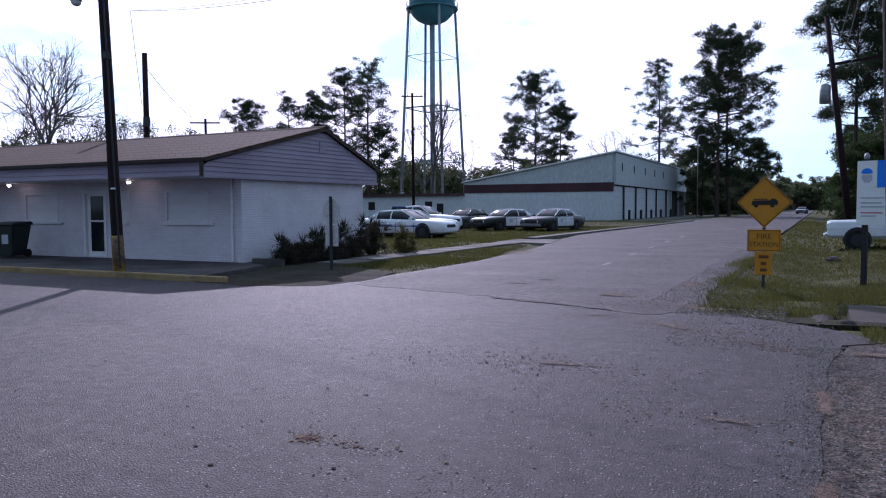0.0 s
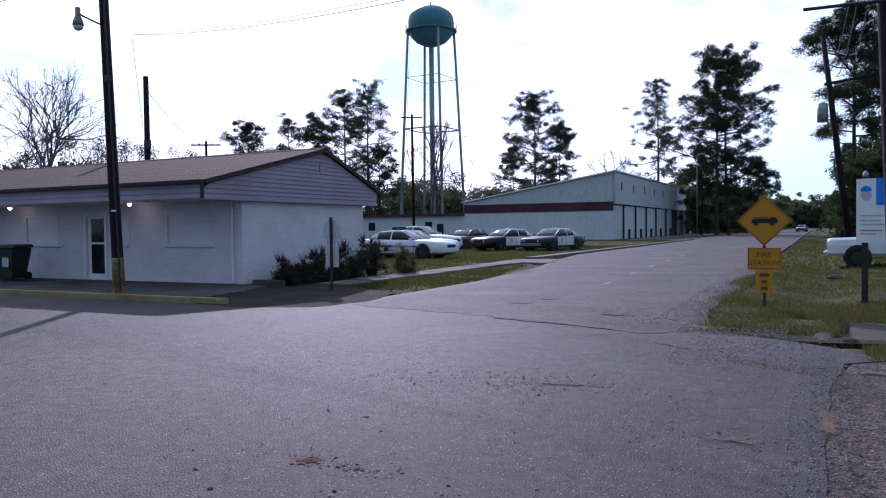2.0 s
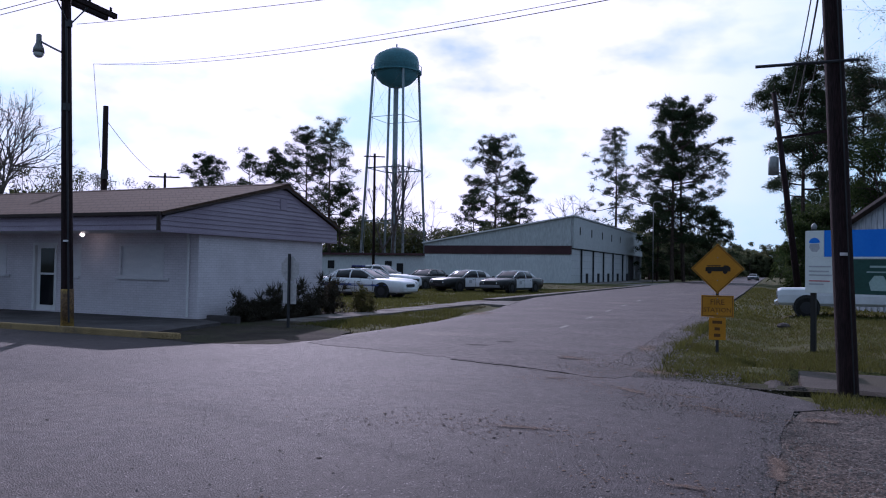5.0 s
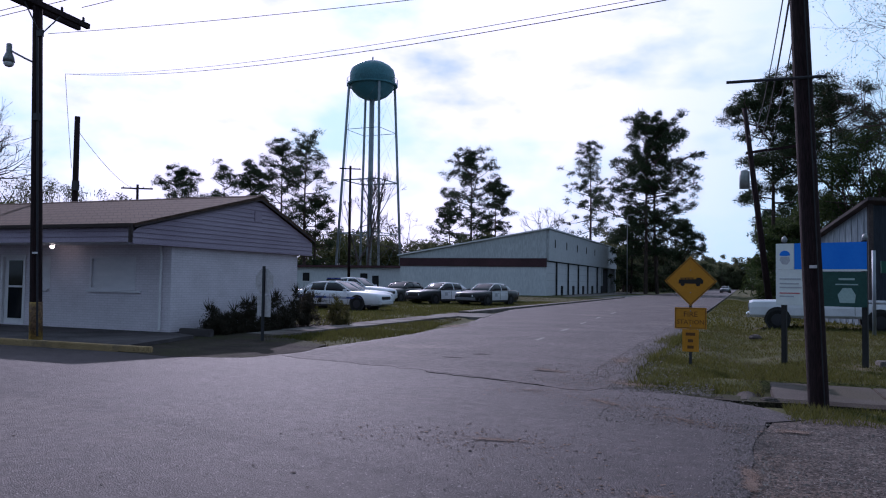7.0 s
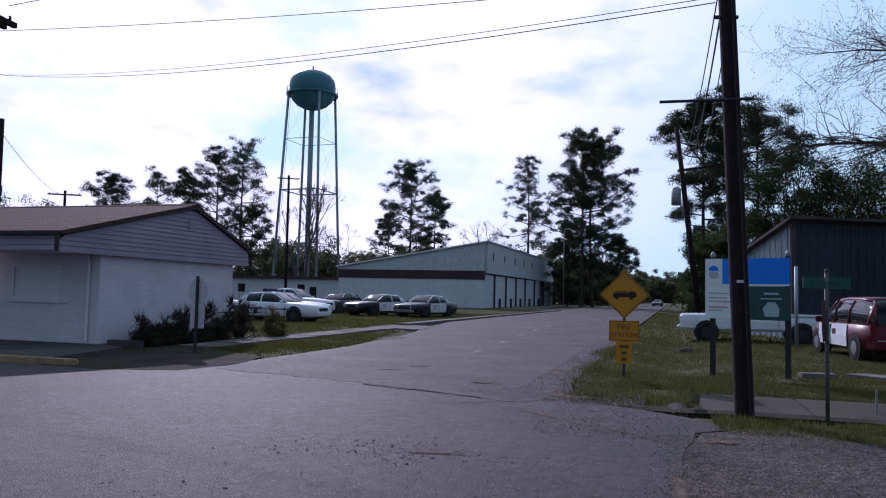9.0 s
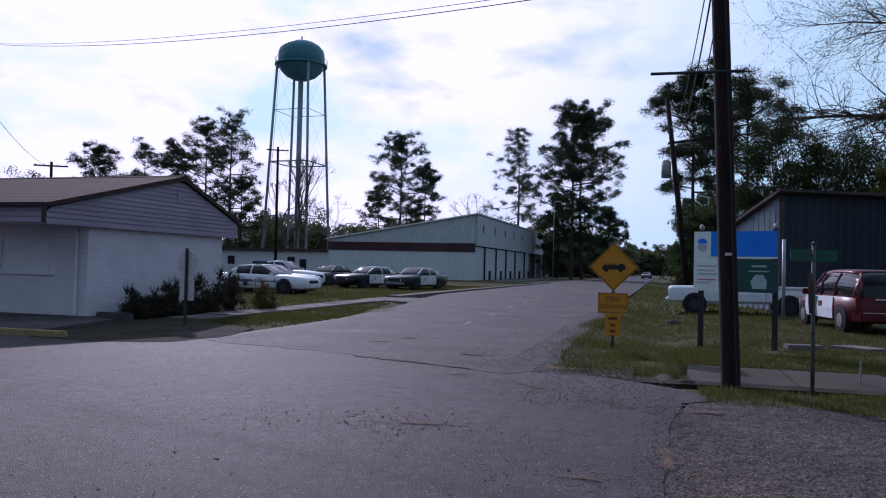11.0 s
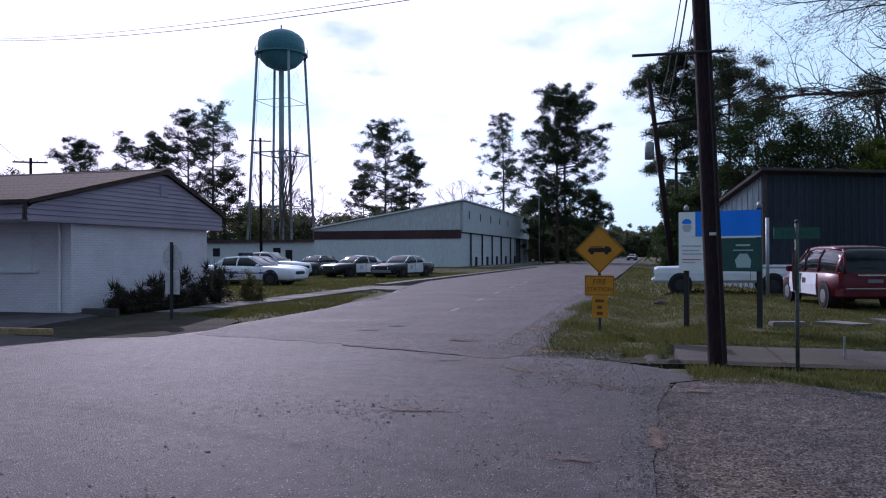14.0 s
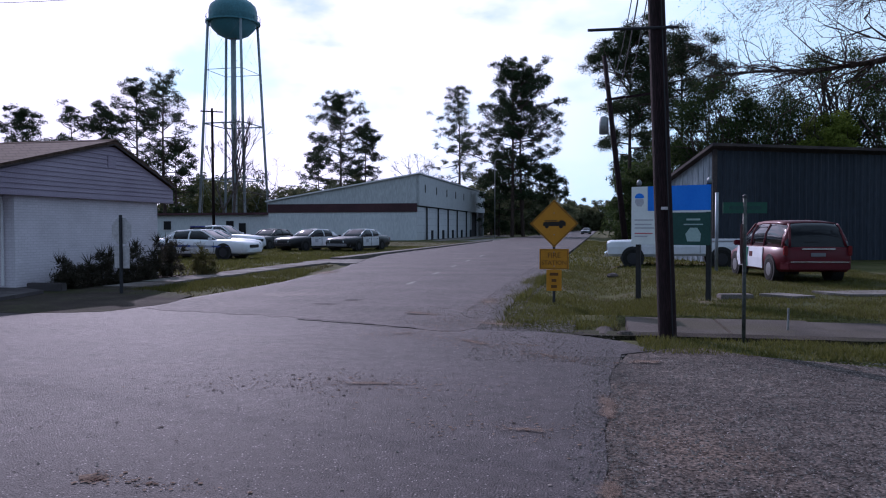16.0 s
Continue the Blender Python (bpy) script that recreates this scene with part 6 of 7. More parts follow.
def pickup():
    root = thing("pickup_truck", "white pickup truck parked across the grass behind the board", "pickup truck", pose(2.95, 32.5, -0.1, 0, 0, 180))
    lower = [(-2.85, 0.55, 1.05, 0.92), (-2.80, 0.50, 1.10, 0.98), (0.2, 0.48, 1.10, 0.99), (1.1, 0.46, 1.12, 0.99), (1.6, 0.46, 1.13, 0.98), (2.60, 0.46, 1.10, 0.96), (2.72, 0.47, 1.05, 0.94)]
    rings = []
    for x, zb, zt, w in lower:
        half = [(w * 0.9, zb), (w, zb + 0.1), (w, zb + (zt - zb) * 0.6), (w * 0.96, zt - 0.06), (w * 0.86, zt)]
        rings.append([(x, y, z) for y, z in half] + [(x, -y, z) for y, z in reversed(half)])
    part("body", Mesh().loft(rings), M_CARWHITE, root)
    r0 = [Vector(p) for p in ((-0.95, -0.90, 1.08), (1.15, -0.88, 1.10), (1.15, 0.88, 1.10), (-0.95, 0.90, 1.08))]
    r1 = [Vector(p) for p in ((-0.80, -0.70, 1.78), (0.38, -0.68, 1.80), (0.38, 0.68, 1.80), (-0.80, 0.70, 1.78))]
    top = [Vector((p.x * 0.9, p.y * 0.85, p.z + 0.05)) for p in r1]
    part("cab", Mesh().loft([r0, r1, top]), M_CARWHITE, root)
    right, front, left, rear = [(r0[k], r0[(k + 1) % 4], r1[(k + 1) % 4], r1[k]) for k in range(4)]
    part("windshield", inset(front, 0.06, 0.94, 0.08, 0.94, 0.004), M_GLASS, root)
    part("rear_window", inset(rear, 0.1, 0.9, 0.2, 0.85, 0.004), M_GLASS, root)
    for side, flip in ((right, False), (left, True)):
        for u0, u1 in ((0.10, 0.40), (0.44, 0.84)):
            part("side_window", inset(side, 1 - u1 if flip else u0, 1 - u0 if flip else u1, 0.12, 0.88, 0.004), M_GLASS, root)
    part("bed_floor_shadow", Mesh().box(-2.70, -0.78, 1.095, -1.0, 0.78, 1.118), M_DARK, root)
    for s in (-1, 1):
        part("bed_rail", Mesh().box(-2.80, s * 0.88 - 0.07, 1.09, -0.98, s * 0.88 + 0.07, 1.17), M_CARWHITE, root, bevel=0.015)
        hl = part("headlight", Mesh().box(2.56, s * 0.72 - 0.15, 0.82, 2.75, s * 0.72 + 0.15, 0.98), M_LENS, root, bevel=0.02)
        part("side_mirror", Mesh().box(0.85, s * 1.08 - 0.09, 1.12, 0.95, s * 1.08 + 0.09, 1.34), M_PLASTIC, root, bevel=0.02)
        part("door_gap", Mesh().box(-0.9, s * 0.992 - 0.002, 0.6, -0.885, s * 0.992 + 0.004, 1.05), M_PLASTIC, root)
    part("grille", Mesh().box(2.68, -0.55, 0.72, 2.77, 0.55, 0.98), M_CARGREY, root, bevel=0.02)
    part("front_bumper", Mesh().box(2.66, -0.97, 0.44, 2.84, 0.97, 0.62), M_CHROME, root, "chrome bumper", bevel=0.04)
    part("rear_bumper", Mesh().box(-3.0, -0.95, 0.50, -2.82, 0.95, 0.68), M_CHROME, root, bevel=0.03)
    part("tailgate", Mesh().box(-2.88, -0.84, 0.66, -2.85, 0.84, 1.10), M_CARWHITE, root)
    wheels(root, (1.72, -1.72), 0.965, 0.385, 0.24, M_DARKRIM)


pickup()
sedan("small pale car far down the side road", pose(-3.6, 178, 0, 0, 0, -95), M_CARGREY, group="cars far off")


# ---- trees and shrubs ----
def rods(name, segs, material, parent, sides=5):
    """All branches of one tree: tapered prisms (p0, p1, r0, r1)."""
    a = np.array([s[0] for s in segs], float)
    b = np.array([s[1] for s in segs], float)
    ra = np.array([s[2] for s in segs], float)
    rb = np.array([s[3] for s in segs], float)
    d = b - a
    d /= np.linalg.norm(d, axis=1)[:, None] + 1e-9
    ref = np.where(np.abs(d[:, 2:3]) > 0.9, np.array([[1.0, 0, 0]]), np.array([[0, 0, 1.0]]))
    u = np.cross(d, ref)
    u /= np.linalg.norm(u, axis=1)[:, None]
    w = np.cross(d, u)
    quads = []
    for k in range(sides):
        t0, t1 = 2 * np.pi * k / sides, 2 * np.pi * (k + 1) / sides
        e0, e1 = u * np.cos(t0) + w * np.sin(t0), u * np.cos(t1) + w * np.sin(t1)
        quads.append(np.stack([a + e0 * ra[:, None], a + e1 * ra[:, None], b + e1 * rb[:, None], b + e0 * rb[:, None]], 1))
    return tri_mesh(name, np.concatenate(quads), material, parent)


def leaves(name, centres, radii, per, size, flat, material, parent, rng, slim=0.55):
    """Clumps of small bent leaf cards round the given centres."""
    c = np.repeat(np.asarray(centres, float), per, 0)
    r = np.repeat(np.asarray(radii, float), per)
    n = len(c)
    p = rng.normal(0, 1, (n, 3))
    p /= np.linalg.norm(p, axis=1)[:, None] + 1e-9
    p *= (rng.random(n) ** 0.45 * r)[:, None]
    p[:, 2] *= flat
    p += c
    d1 = rng.normal(0, 1, (n, 3))
    d1 /= np.linalg.norm(d1, axis=1)[:, None]
    d2 = np.cross(d1, rng.normal(0, 1, (n, 3)))
    d2 /= np.linalg.norm(d2, axis=1)[:, None] + 1e-9
    s = size * rng.uniform(0.5, 1.4, n)[:, None]
    t = np.stack([p - d1 * s, p + d2 * s * slim, p + d1 * s * rng.uniform(0.6, 1.2, (n, 1))], 1)
    return tri_mesh(name, t, material, parent)


def pine(x, y, h, width, seed, label, material=M_PINE, bare=0.35, dens=1.0, group="pines", lean=0.0, shift=0.0, needle=0.26, slim=0.19):
    """Loblolly habit: bare straight trunk, uneven limbs, needles in separate flattened tufts towards the limb ends, a rounded top."""
    rng = np.random.default_rng(seed)
    root = thing("pine_tree", label, "tree", pose(x, y, -0.1), group)
    sway = rng.normal(0, 0.008, 2)
    def axis(s):
        return np.array([lean * h * s + sway[0] * h * math.sin(3 * s), sway[1] * h * math.sin(2.5 * s), h * s * 0.965])
    r0 = h * 0.0105 + 0.05
    segs = [(axis(i / 14), axis((i + 1) / 14), r0 * (1 - 0.90 * i / 14), r0 * (1 - 0.90 * (i + 1) / 14)) for i in range(14)]
    for i in range(7):
        s = bare * rng.uniform(0.35, 1.0)
        a, ln = rng.uniform(0, 6.28), width * rng.uniform(0.05, 0.16)
        segs.append((axis(s), axis(s) + np.array([math.cos(a) * ln, math.sin(a) * ln, ln * rng.uniform(-0.1, 0.4)]), 0.05, 0.02))
    prof_s, prof_r = (0, 0.12, 0.35, 0.62, 0.82, 0.94, 1.0), (0.55, 0.85, 1.0, 0.86, 0.64, 0.42, 0.16)
    tuft = 0.46 + 0.042 * width
    k = int(h * (1 - bare) * 1.75 * dens ** 0.5) + 8
    cen, rad, turn = [], [], rng.uniform(0, 6.28)
    for i in range(k):
        rel = min(0.995, (i + rng.random()) / k)
        s = bare + (1 - bare) * rel
        if rel < 0.42 and rng.random() < 0.45:
            continue
        side = rng.choice((0.52, 0.72, 0.9, 1.05), p=(0.2, 0.3, 0.3, 0.2))
        reach = width * 0.5 * float(np.interp(rel, prof_s, prof_r)) * side
        ang = turn + i * 2.39 + rng.normal(0, 0.35)
        p = axis(s)
        rise = reach * (0.05 + 0.45 * rel + rng.normal(0, 0.24))
        tip = p + np.array([math.cos(ang) * reach + shift * reach, math.sin(ang) * reach, rise])
        mid = p * 0.5 + tip * 0.5 + np.array([0, 0, -0.07 * reach])
        br = 0.010 * reach + 0.022
        segs += [(p, mid, br * 1.5, br), (mid, tip, br, br * 0.5)]
        m = 2 + int(reach / (tuft * 0.85))
        for j in range(m):
            u = 0.42 + 0.62 * (j + rng.random()) / m if reach > 1.2 else rng.uniform(0.3, 1.05)
            on = p + (tip - p) * min(u, 1.0)
            q = on + rng.normal(0, 1, 3) * np.array([0.24, 0.24, 0.17]) * (reach * 0.6 + 0.6) + np.array([0, 0, 0.18 * tuft])
            segs.append((on, q, br * 0.6, br * 0.3))
            cen.append(q)
            rad.append(tuft * rng.uniform(0.6, 1.25))
    for j in range(9):
        q = axis(rng.uniform(0.90, 1.0)) + rng.normal(0, 0.055 * width, 3) * np.array([1, 1, 0.25])
        cen.append(q)
        rad.append(tuft * rng.uniform(0.55, 0.95))
    rods("trunk", segs, M_BARK, root, 6)
    c, r = np.repeat(np.array(cen), int(105 * dens), 0), np.repeat(np.array(rad), int(105 * dens))
    n = len(c)
    d = rng.normal(0, 1, (n, 3))
    d[:, 2] += 0.25
    d /= np.linalg.norm(d, axis=1)[:, None]
    flat = np.array([1.0, 1.0, 0.74])
    p0 = c + d * flat * (r * rng.uniform(0.05, 0.82, n))[:, None]
    p1 = p0 + (d * np.array([1, 1, 0.7]) + rng.normal(0, 0.35, (n, 3))) * (needle * rng.uniform(0.6, 1.3, n))[:, None]
    w = np.cross(p1 - p0, rng.normal(0, 1, (n, 3)))
    w *= needle * slim / (np.linalg.norm(w, axis=1)[:, None] + 1e-9)
    tri_mesh("crown", np.stack([p0 - w, p0 + w, p1], 1), material, root)
    return root


def broadleaf(x, y, h, width, seed, label, material=M_OAK, group="evergreen trees", base=0.12, per=230, size=0.105, fill=120, name="evergreen_tree"):
    rng = np.random.default_rng(seed)
    root = thing(name, label, "tree", pose(x, y, -0.1), group)
    segs = [((0, 0, 0), (0.05 * width, 0, h * 0.35), h * 0.022, h * 0.017)]
    cen, rad = [], []
    for i in range(fill):
        ang, v = rng.uniform(0, 2 * np.pi), rng.random()
        z = h * (base + (0.96 - base) * v)
        rr = width * 0.5 * math.sqrt(max(0.04, 1 - ((v - 0.42) / 0.62) ** 2)) * rng.uniform(0.5, 1.0)
        q = np.array([math.cos(ang) * rr, math.sin(ang) * rr, z])
        start = np.array([0.05 * width, 0, h * rng.uniform(0.2, 0.5) * min(1, z / (h * 0.5))])
        mid = (start + q) / 2 + rng.normal(0, 0.1 * width, 3)
        segs += [(start, mid, h * 0.007, h * 0.004), (mid, q, h * 0.004, h * 0.0015)]
        cen.append(q)
        rad.append(width * rng.uniform(0.08, 0.16))
    rods("trunk", segs, M_BARK, root, 6)
    leaves("crown", cen, rad, per, size, 0.8, material, root, rng)
    return root


def bare_tree(x, y, h, seed, label, spread=0.5, depth=6, buds=None, group="bare trees", material=M_TWIG, start=None, trunk=0.016, bud_size=0.05, twig=0.006, decay=(0.62, 0.86), more=0.55):
    rng = np.random.default_rng(seed)
    root = thing("bare_tree", label, "tree", pose(x, y, -0.1), group)
    segs, tips = [], []
    def grow(p, d, length, r, k):
        q = p
        n = 3
        for i in range(n):
            d2 = d + rng.normal(0, 0.10, 3) + np.array([0, 0, 0.03])
            d = d2 / np.linalg.norm(d2)
            e = q + d * length / n
            segs.append((q, e, r * (1 - 0.25 * i / n), r * (1 - 0.25 * (i + 1) / n)))
            q = e
        if k == 0:
            tips.append(q)
            return
        for j in range(2 + (rng.random() < more)):
            v = d + rng.normal(0, spread, 3) + np.array([0, 0, 0.12])
            v /= np.linalg.norm(v)
            grow(q, v, length * rng.uniform(*decay), max(twig, r * rng.uniform(0.52, 0.72)), k - 1)
    for p, d, length, r in (start or [((0, 0, 0), (0, 0, 1), h * 0.27, h * trunk)]):
        grow(np.array(p, float), np.array(d, float) / np.linalg.norm(d), length, r, depth)
    rods("crown", segs, material, root, 4)
    if buds:
        leaves("bud_haze", tips, np.full(len(tips), 0.30), 10, bud_size, 1.0, buds, root, rng)
    return root


pine(-74.1, 85.0, 17.4, 8.6, 11, "dark rounded pine behind the house", bare=0.45, dens=1.3)
pine(-73.9, 94.0, 19.3, 7.6, 12, "thin ragged pine behind the house", M_PINEFAR, bare=0.42, dens=0.8)
pine(-71.0, 97.0, 20.0, 6.5, 13, "dark slender pine behind the house", bare=0.42, dens=1.1)
pine(-65.4, 97.0, 22.7, 10.0, 14, "tall pine with bare lower trunk", bare=0.42, dens=1.2, shift=-0.15)
pine(-60.9, 97.0, 24.0, 9.6, 15, "tall open-crowned pine near the water tower", M_PINEFAR, bare=0.30, dens=0.9, shift=0.22)
pine(-60.5, 99.0, 14.5, 8.5, 16, "lower dense pine near the water tower", bare=0.12, dens=1.2)
pine(-50.5, 141.0, 28.0, 14.0, 21, "tall dark pine behind the garage", bare=0.30, dens=1.2, shift=-0.12, needle=0.32)
pine(-47.2, 148.0, 22.6, 11.0, 22, "spiky pine beside a taller one behind the garage", bare=0.2, dens=1.1, needle=0.32)
pine(-56.6, 145.0, 18.5, 9.0, 23, "lower pine behind the garage roof", M_PINEFAR, bare=0.2, needle=0.32)
pine(-28.0, 147.0, 29.9, 10.0, 24, "pale sparse pine with a straight trunk", M_PINEFAR, bare=0.28, dens=0.8, shift=-0.15, needle=0.32)
pine(-14.5, 124.0, 29.3, 16.2, 25, "very tall dark pine over the side road", bare=0.22, dens=1.5, needle=0.32)
pine(-13.0, 127.0, 27.6, 13.0, 26, "dark pine standing close to a taller one", bare=0.30, dens=1.2, needle=0.32)
pine(-17.6, 130.0, 15.0, 9.0, 27, "dark pine with low branches", bare=0.08, dens=1.1, needle=0.32)
pine(-9.0, 131.0, 12.0, 8.5, 28, "lower dark pine at the roadside", bare=0.05, dens=1.2, needle=0.32)
pine(2.0, 58.0, 16.6, 8.6, 39, "dark broad pine behind the leaning pole", bare=0.40, dens=3.4, needle=0.19, slim=0.12)
pine(6.0, 62.0, 17.0, 8.4, 32, "tall dark pine behind the leaning pole", bare=0.32, dens=3.4, needle=0.19, slim=0.12)
pine(3.4, 112.0, 12.0, 7.0, 34, "small pine far along the verge", M_PINEFAR, bare=0.15)
pine(5.0, 90.0, 13.0, 6.0, 35, "pine along the far verge", bare=0.15)
broadleaf(7.2, 50.5, 11.2, 7.5, 41, "dense dark evergreen tree behind the shed")
broadleaf(10.2, 50.0, 10.2, 7.5, 42, "dense dark evergreen tree over the shed roof")
broadleaf(14.6, 53.5, 13.6, 8.5, 43, "tall dark evergreen tree over the shed roof")
broadleaf(17.5, 51.0, 12.5, 9.0, 44, "dark evergreen tree beyond the shed")
broadleaf(13.0, 48.4, 8.4, 4.2, 45, "tree in fresh yellow-green leaf behind the shed", M_SPRING, base=0.3)
broadleaf(4.6, 52.0, 7.5, 5.0, 46, "dark evergreen undergrowth behind the pickup")
broadleaf(2.6, 50.0, 5.5, 4.0, 47, "dark evergreen undergrowth beside the verge")
bare_tree(-48.7, 35.0, 13.5, 51, "tall leafless tree standing behind the house", 0.42, 6, M_BUD, twig=0.014, bud_size=0.04)
bare_tree(-53.8, 38.5, 13.2, 52, "leafless tree behind the house", 0.42, 6, M_BUD, twig=0.014, bud_size=0.04)
bare_tree(-50.5, 32.0, 12.0, 53, "leafless tree behind the house roof", 0.42, 6, M_BUD, twig=0.014, bud_size=0.04)
for i, (x, y, h, w) in enumerate(((-59.1, 46.2, 10.4, 7), (-56.9, 49.6, 10.2, 7), (-53.6, 52.5, 9.6, 6), (-63, 44, 9, 7), (-52, 42, 7.5, 6))):
    broadleaf(x, y, h, w, 60 + i, "thin budding tree in a thicket behind the house", M_THICKET, "thicket", 0.12, 70, 0.13, 80, "budding_tree")
bare_tree(-52.4, 100.7, 17.5, 71, "leafless tree beside the water tower", 0.25, 6, None, twig=0.022)
bare_tree(-54.6, 102.0, 15.5, 74, "thin leafless tree among the tower legs", 0.25, 6, None, twig=0.022)
bare_tree(-46.5, 106.7, 14.0, 72, "leafless spreading tree beside the water tower", 0.5, 6, M_BUD, twig=0.020)
bare_tree(-36.3, 149.0, 17.0, 73, "leafless tree rising behind the garage roof", 0.5, 6, M_BUD, twig=0.024)
bare_tree(-40.0, 150.0, 15.0, 75, "leafless tree rising behind the garage roof", 0.5, 6, M_BUD, twig=0.024)


def overhanging_tree(x, y, seed, label, limbs):
    """A tree whose long level limbs reach out, with drooping side twigs and small buds."""
    rng = np.random.default_rng(seed)
    root = thing("bare_tree", label, "tree", pose(x, y, -0.1), "bare trees")
    segs, tips = [((0, 0, 0), (0.1, 0, 3.2), 0.26, 0.21), ((0.1, 0, 3.2), (0, 0, 7.4), 0.21, 0.10)], []
    def twig(p, d, length, r, k):
        for i in range(4):
            d = d + rng.normal(0, 0.16, 3)
            d /= np.linalg.norm(d)
            q = p + d * length / 4
            segs.append((p, q, r * (1 - 0.2 * i), r * (1 - 0.2 * (i + 1))))
            p = q
            if k and rng.random() < 0.95:
                v = d + rng.normal(0, 0.55, 3)
                twig(p, v / np.linalg.norm(v), length * rng.uniform(0.4, 0.7), max(0.0035, r * 0.5), k - 1)
        tips.append(p)
    for z0, d, length, r in limbs:
        p, d = np.array([0, 0, z0 + 0.45]), np.array(d, float)
        n = 12
        for i in range(n):
            d = d / np.linalg.norm(d) + rng.normal(0, 0.11, 3)
            q = p + d / np.linalg.norm(d) * length / n
            ra, rb = r * (1 - 0.85 * i / n), r * (1 - 0.85 * (i + 1) / n)
            segs.append((p, q, ra, rb))
            p = q
            if i > 1:
                for _ in range(4):
                    v = d * 0.8 + rng.normal(0, 0.55, 3) * np.array([1, 1, 0.8])
                    twig(p, v / np.linalg.norm(v), length * rng.uniform(0.10, 0.20), max(0.007, rb * 0.5), 2)
        twig(p, d / np.linalg.norm(d), length * 0.16, 0.010, 2)
    rods("crown", segs, M_BARK, root, 5)
    leaves("bud_haze", tips, np.full(len(tips), 0.16), 4, 0.030, 1.0, M_BUD, root, rng)


overhanging_tree(11.4, 19.2, 81, "budding tree reaching over the gravel lot with fine twigs", (
    (5.75, (-1, 0.02, 0.07), 8.6, 0.15), (6.05, (-1, 0.12, 0.04), 7.0, 0.09), (6.15, (-1, -0.1, 0.12), 7.2, 0.08), (6.3, (-1, -0.05, 0.10), 8.2, 0.09), (6.6, (-1, 0.15, 0.18), 7.4, 0.08), (7.0, (-1, -0.2, 0.3), 6.4, 0.07), (6.0, (0.8, 0.3, 0.5), 3.5, 0.08), (6.8, (0.2, 0.8, 0.6), 3.5, 0.08)))



def shrub(x, y, h, w, seed, label, material=M_SHRUB, fans=3):
    """Rounded leafy bush with a few stiff palmetto fans standing out of it."""
    rng = np.random.default_rng(seed)
    root = thing("shrub", label, "shrub", pose(x, y, 0), "shrubs along the house")
    c = rng.normal(0, 1, (34, 3))
    c /= np.linalg.norm(c, axis=1)[:, None]
    c = np.abs(c) * np.array([1, 1, 1]) * np.sign(rng.normal(0, 1, (34, 3)))
    c[:, 2] = np.abs(c[:, 2])
    c *= np.array([w, w, h]) * rng.uniform(0.35, 0.88, (34, 1))
    leaves("foliage", c, rng.uniform(0.12, 0.22, 34), 110, 0.05, 0.9, material, root, rng, 0.4)
    rods("stem", [((0, 0, 0), tuple(q), 0.02, 0.006) for q in c[:18]], M_BARK, root, 4)
    tris = []
    for _ in range(fans):
        ang, el = rng.uniform(0, 6.28), rng.uniform(0.15, 0.9)
        d = np.array([math.cos(ang) * math.sin(el) * w, math.sin(ang) * math.sin(el) * w, math.cos(el) * h])
        hub = d * rng.uniform(0.75, 0.95)
        for _ in range(16):
            v = d / np.linalg.norm(d) + rng.normal(0, 0.42, 3)
            v *= rng.uniform(0.25, 0.42) / np.linalg.norm(v)
            side = np.cross(v, rng.normal(0, 1, 3))
            side *= 0.016 / np.linalg.norm(side)
            tris.append((hub - side, hub + side, hub + v))
    tri_mesh("palmetto_fan", np.array(tris), material, root)


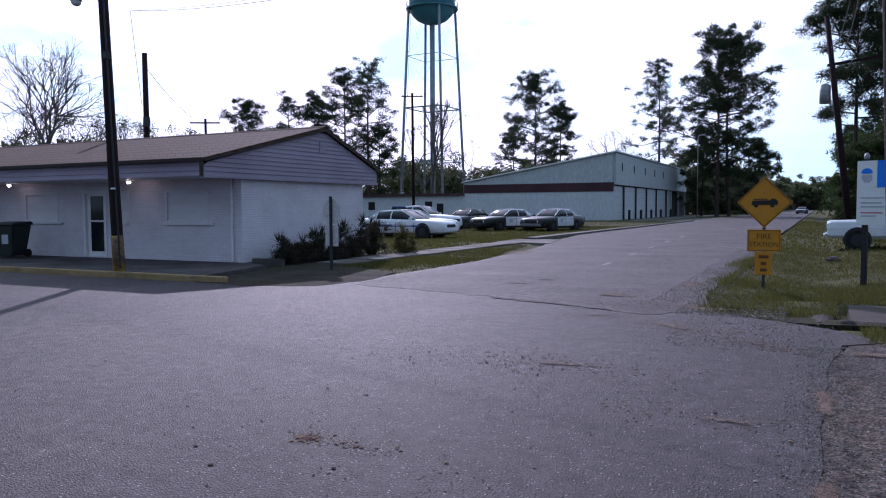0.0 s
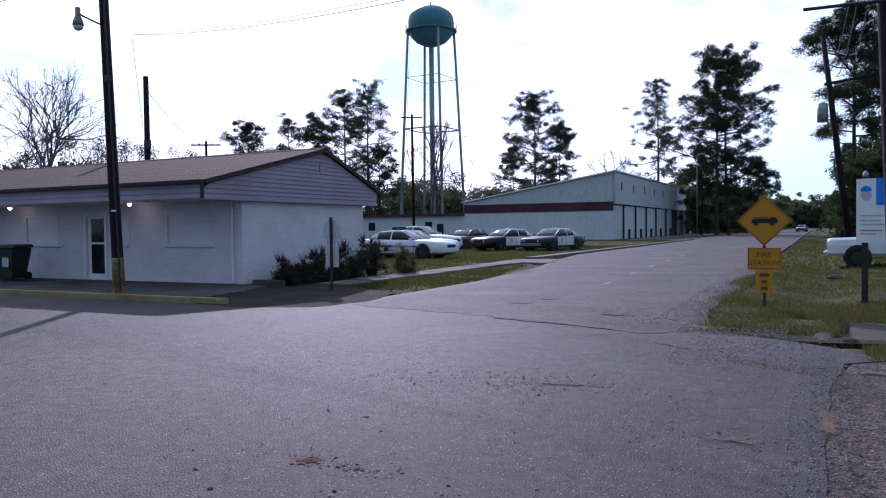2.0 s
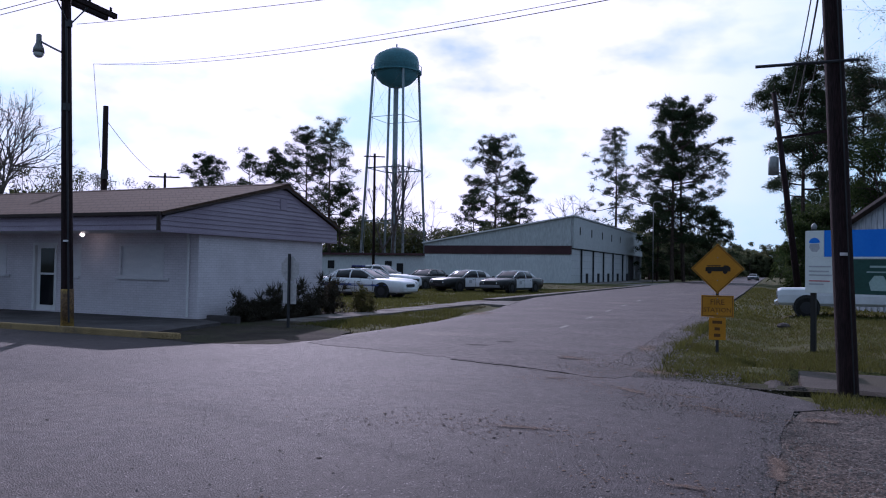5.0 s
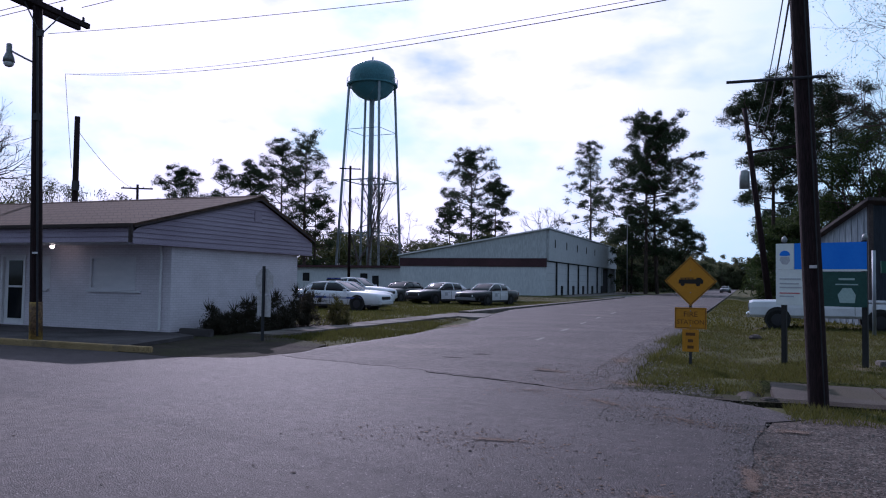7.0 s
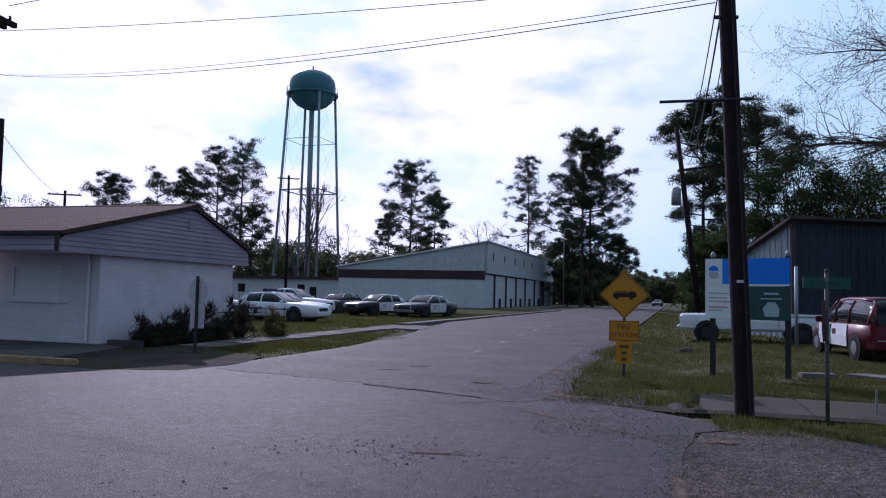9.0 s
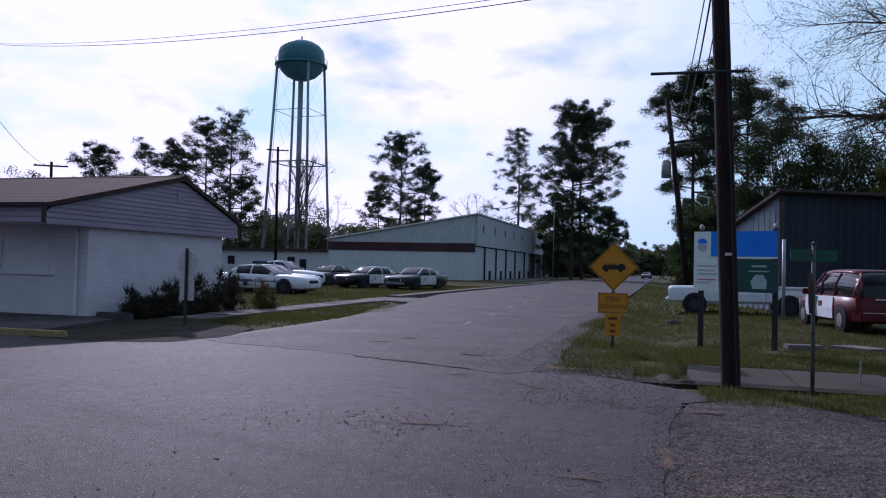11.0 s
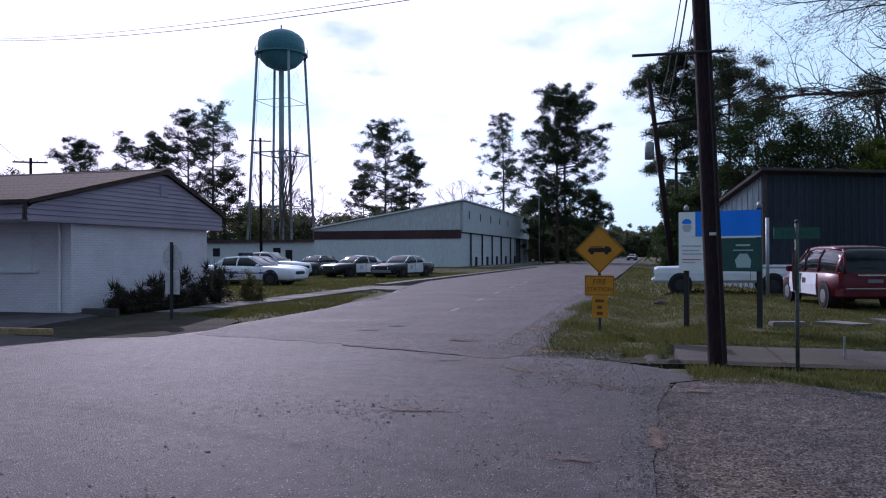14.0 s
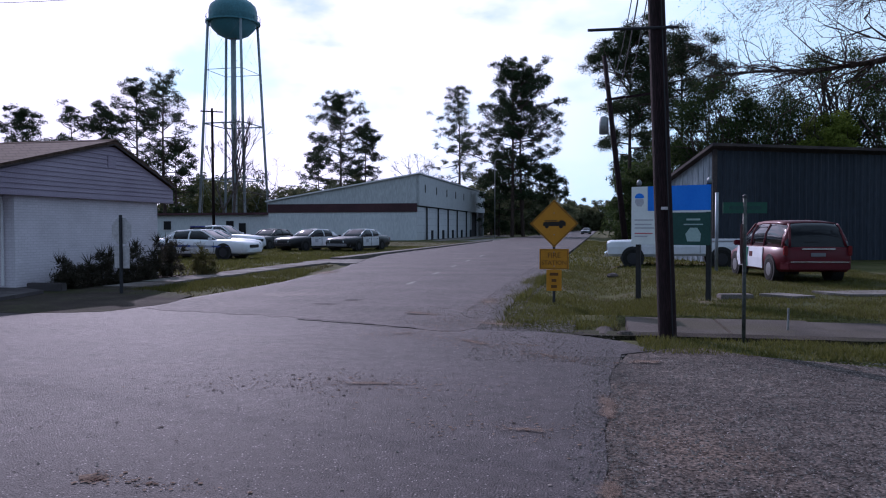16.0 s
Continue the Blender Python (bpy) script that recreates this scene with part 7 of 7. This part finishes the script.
for i, (x, y, h, w, fans) in enumerate(((-13.35, 16.7, 0.80, 0.46, 2), (-13.3, 17.4, 0.72, 0.5, 2), (-13.3, 18.1, 1.05, 0.55, 4), (-13.3, 18.9, 1.15, 0.62, 3), (-13.25, 19.7, 1.2, 0.62, 4), (-13.2, 20.5, 1.3, 0.62, 3), (-13.2, 21.3, 1.2, 0.55, 5))):
    shrub(x, y, h, w, 90 + i, "dusky palmetto-like shrub against the white wall", fans=fans)
shrub(-12.7, 22.4, 0.95, 0.42, 98, "shrub at the house corner, its leaves coloured paler as sunlit", M_SHRUBLIT, 4)
bed = thing("planting_bed_kerb", "low brick edging in front of the shrubs", "edging")
part("edging", Mesh().box(-13.9, 16.0, -0.05, -12.9, 16.2, 0.20), M_DARKSLAB, bed, bevel=0.02)


def far_woods(name, x0, y0, x1, y1, h0, h1, n, seed, label, material=M_FARTREE, size=0.5):
    rng = np.random.default_rng(seed)
    s = rng.random(n)
    hh = rng.uniform(h0, h1, n) * (0.75 + 0.4 * np.abs(np.sin(s * 23)))
    cen, rad, segs = [], [], []
    for k in range(n):
        x, y = x0 + (x1 - x0) * s[k] + rng.normal(0, 2), y0 + (y1 - y0) * s[k] + rng.normal(0, 4)
        segs.append(((x, y, 0), (x, y, hh[k] * 0.8), 0.22, 0.06))
        for j in range(9):
            z = hh[k] * rng.uniform(0.08, 1)
            cen.append((x + rng.normal(0, 1.5), y + rng.normal(0, 1.5), z))
            rad.append(rng.uniform(0.8, 1.8))
    root = thing(name, label, "woods", kind="stuff")
    rods("trunks", segs, M_BARK, root, 5)
    leaves("foliage", cen, rad, 46, size, 0.8, material, root, rng)


far_woods("far_woods_behind_house", -150, 60, -62, 125, 7, 11, 110, 201, "mixed woods behind the houses", M_THICKET)
far_woods("far_woods_behind_tower", -78, 125, -40, 155, 7, 11, 90, 202, "mixed woods behind the water tower")
far_woods("far_woods_behind_garage", -60, 158, -14, 168, 8, 12, 90, 203, "woods behind the garage")
far_woods("far_woods_road_end", -24, 330, 22, 360, 9, 13, 90, 204, "woods closing the far end of the street", size=0.8)
far_woods("far_woods_roadside", -24, 150, -14, 300, 7, 11, 90, 205, "roadside woods along the far street", size=0.6)
far_woods("far_woods_verge", 4.5, 64, 9, 300, 7, 10, 60, 206, "woods along the far verge", M_OAK, size=0.45)
far_woods("far_woods_shed", 6, 58, 42, 62, 6, 9, 90, 207, "dark woods behind the shed", M_OAK, size=0.20)
far_woods("far_woods_left", -150, -20, -80, 60, 8, 12, 50, 208, "woods beyond the cross street", M_THICKET)
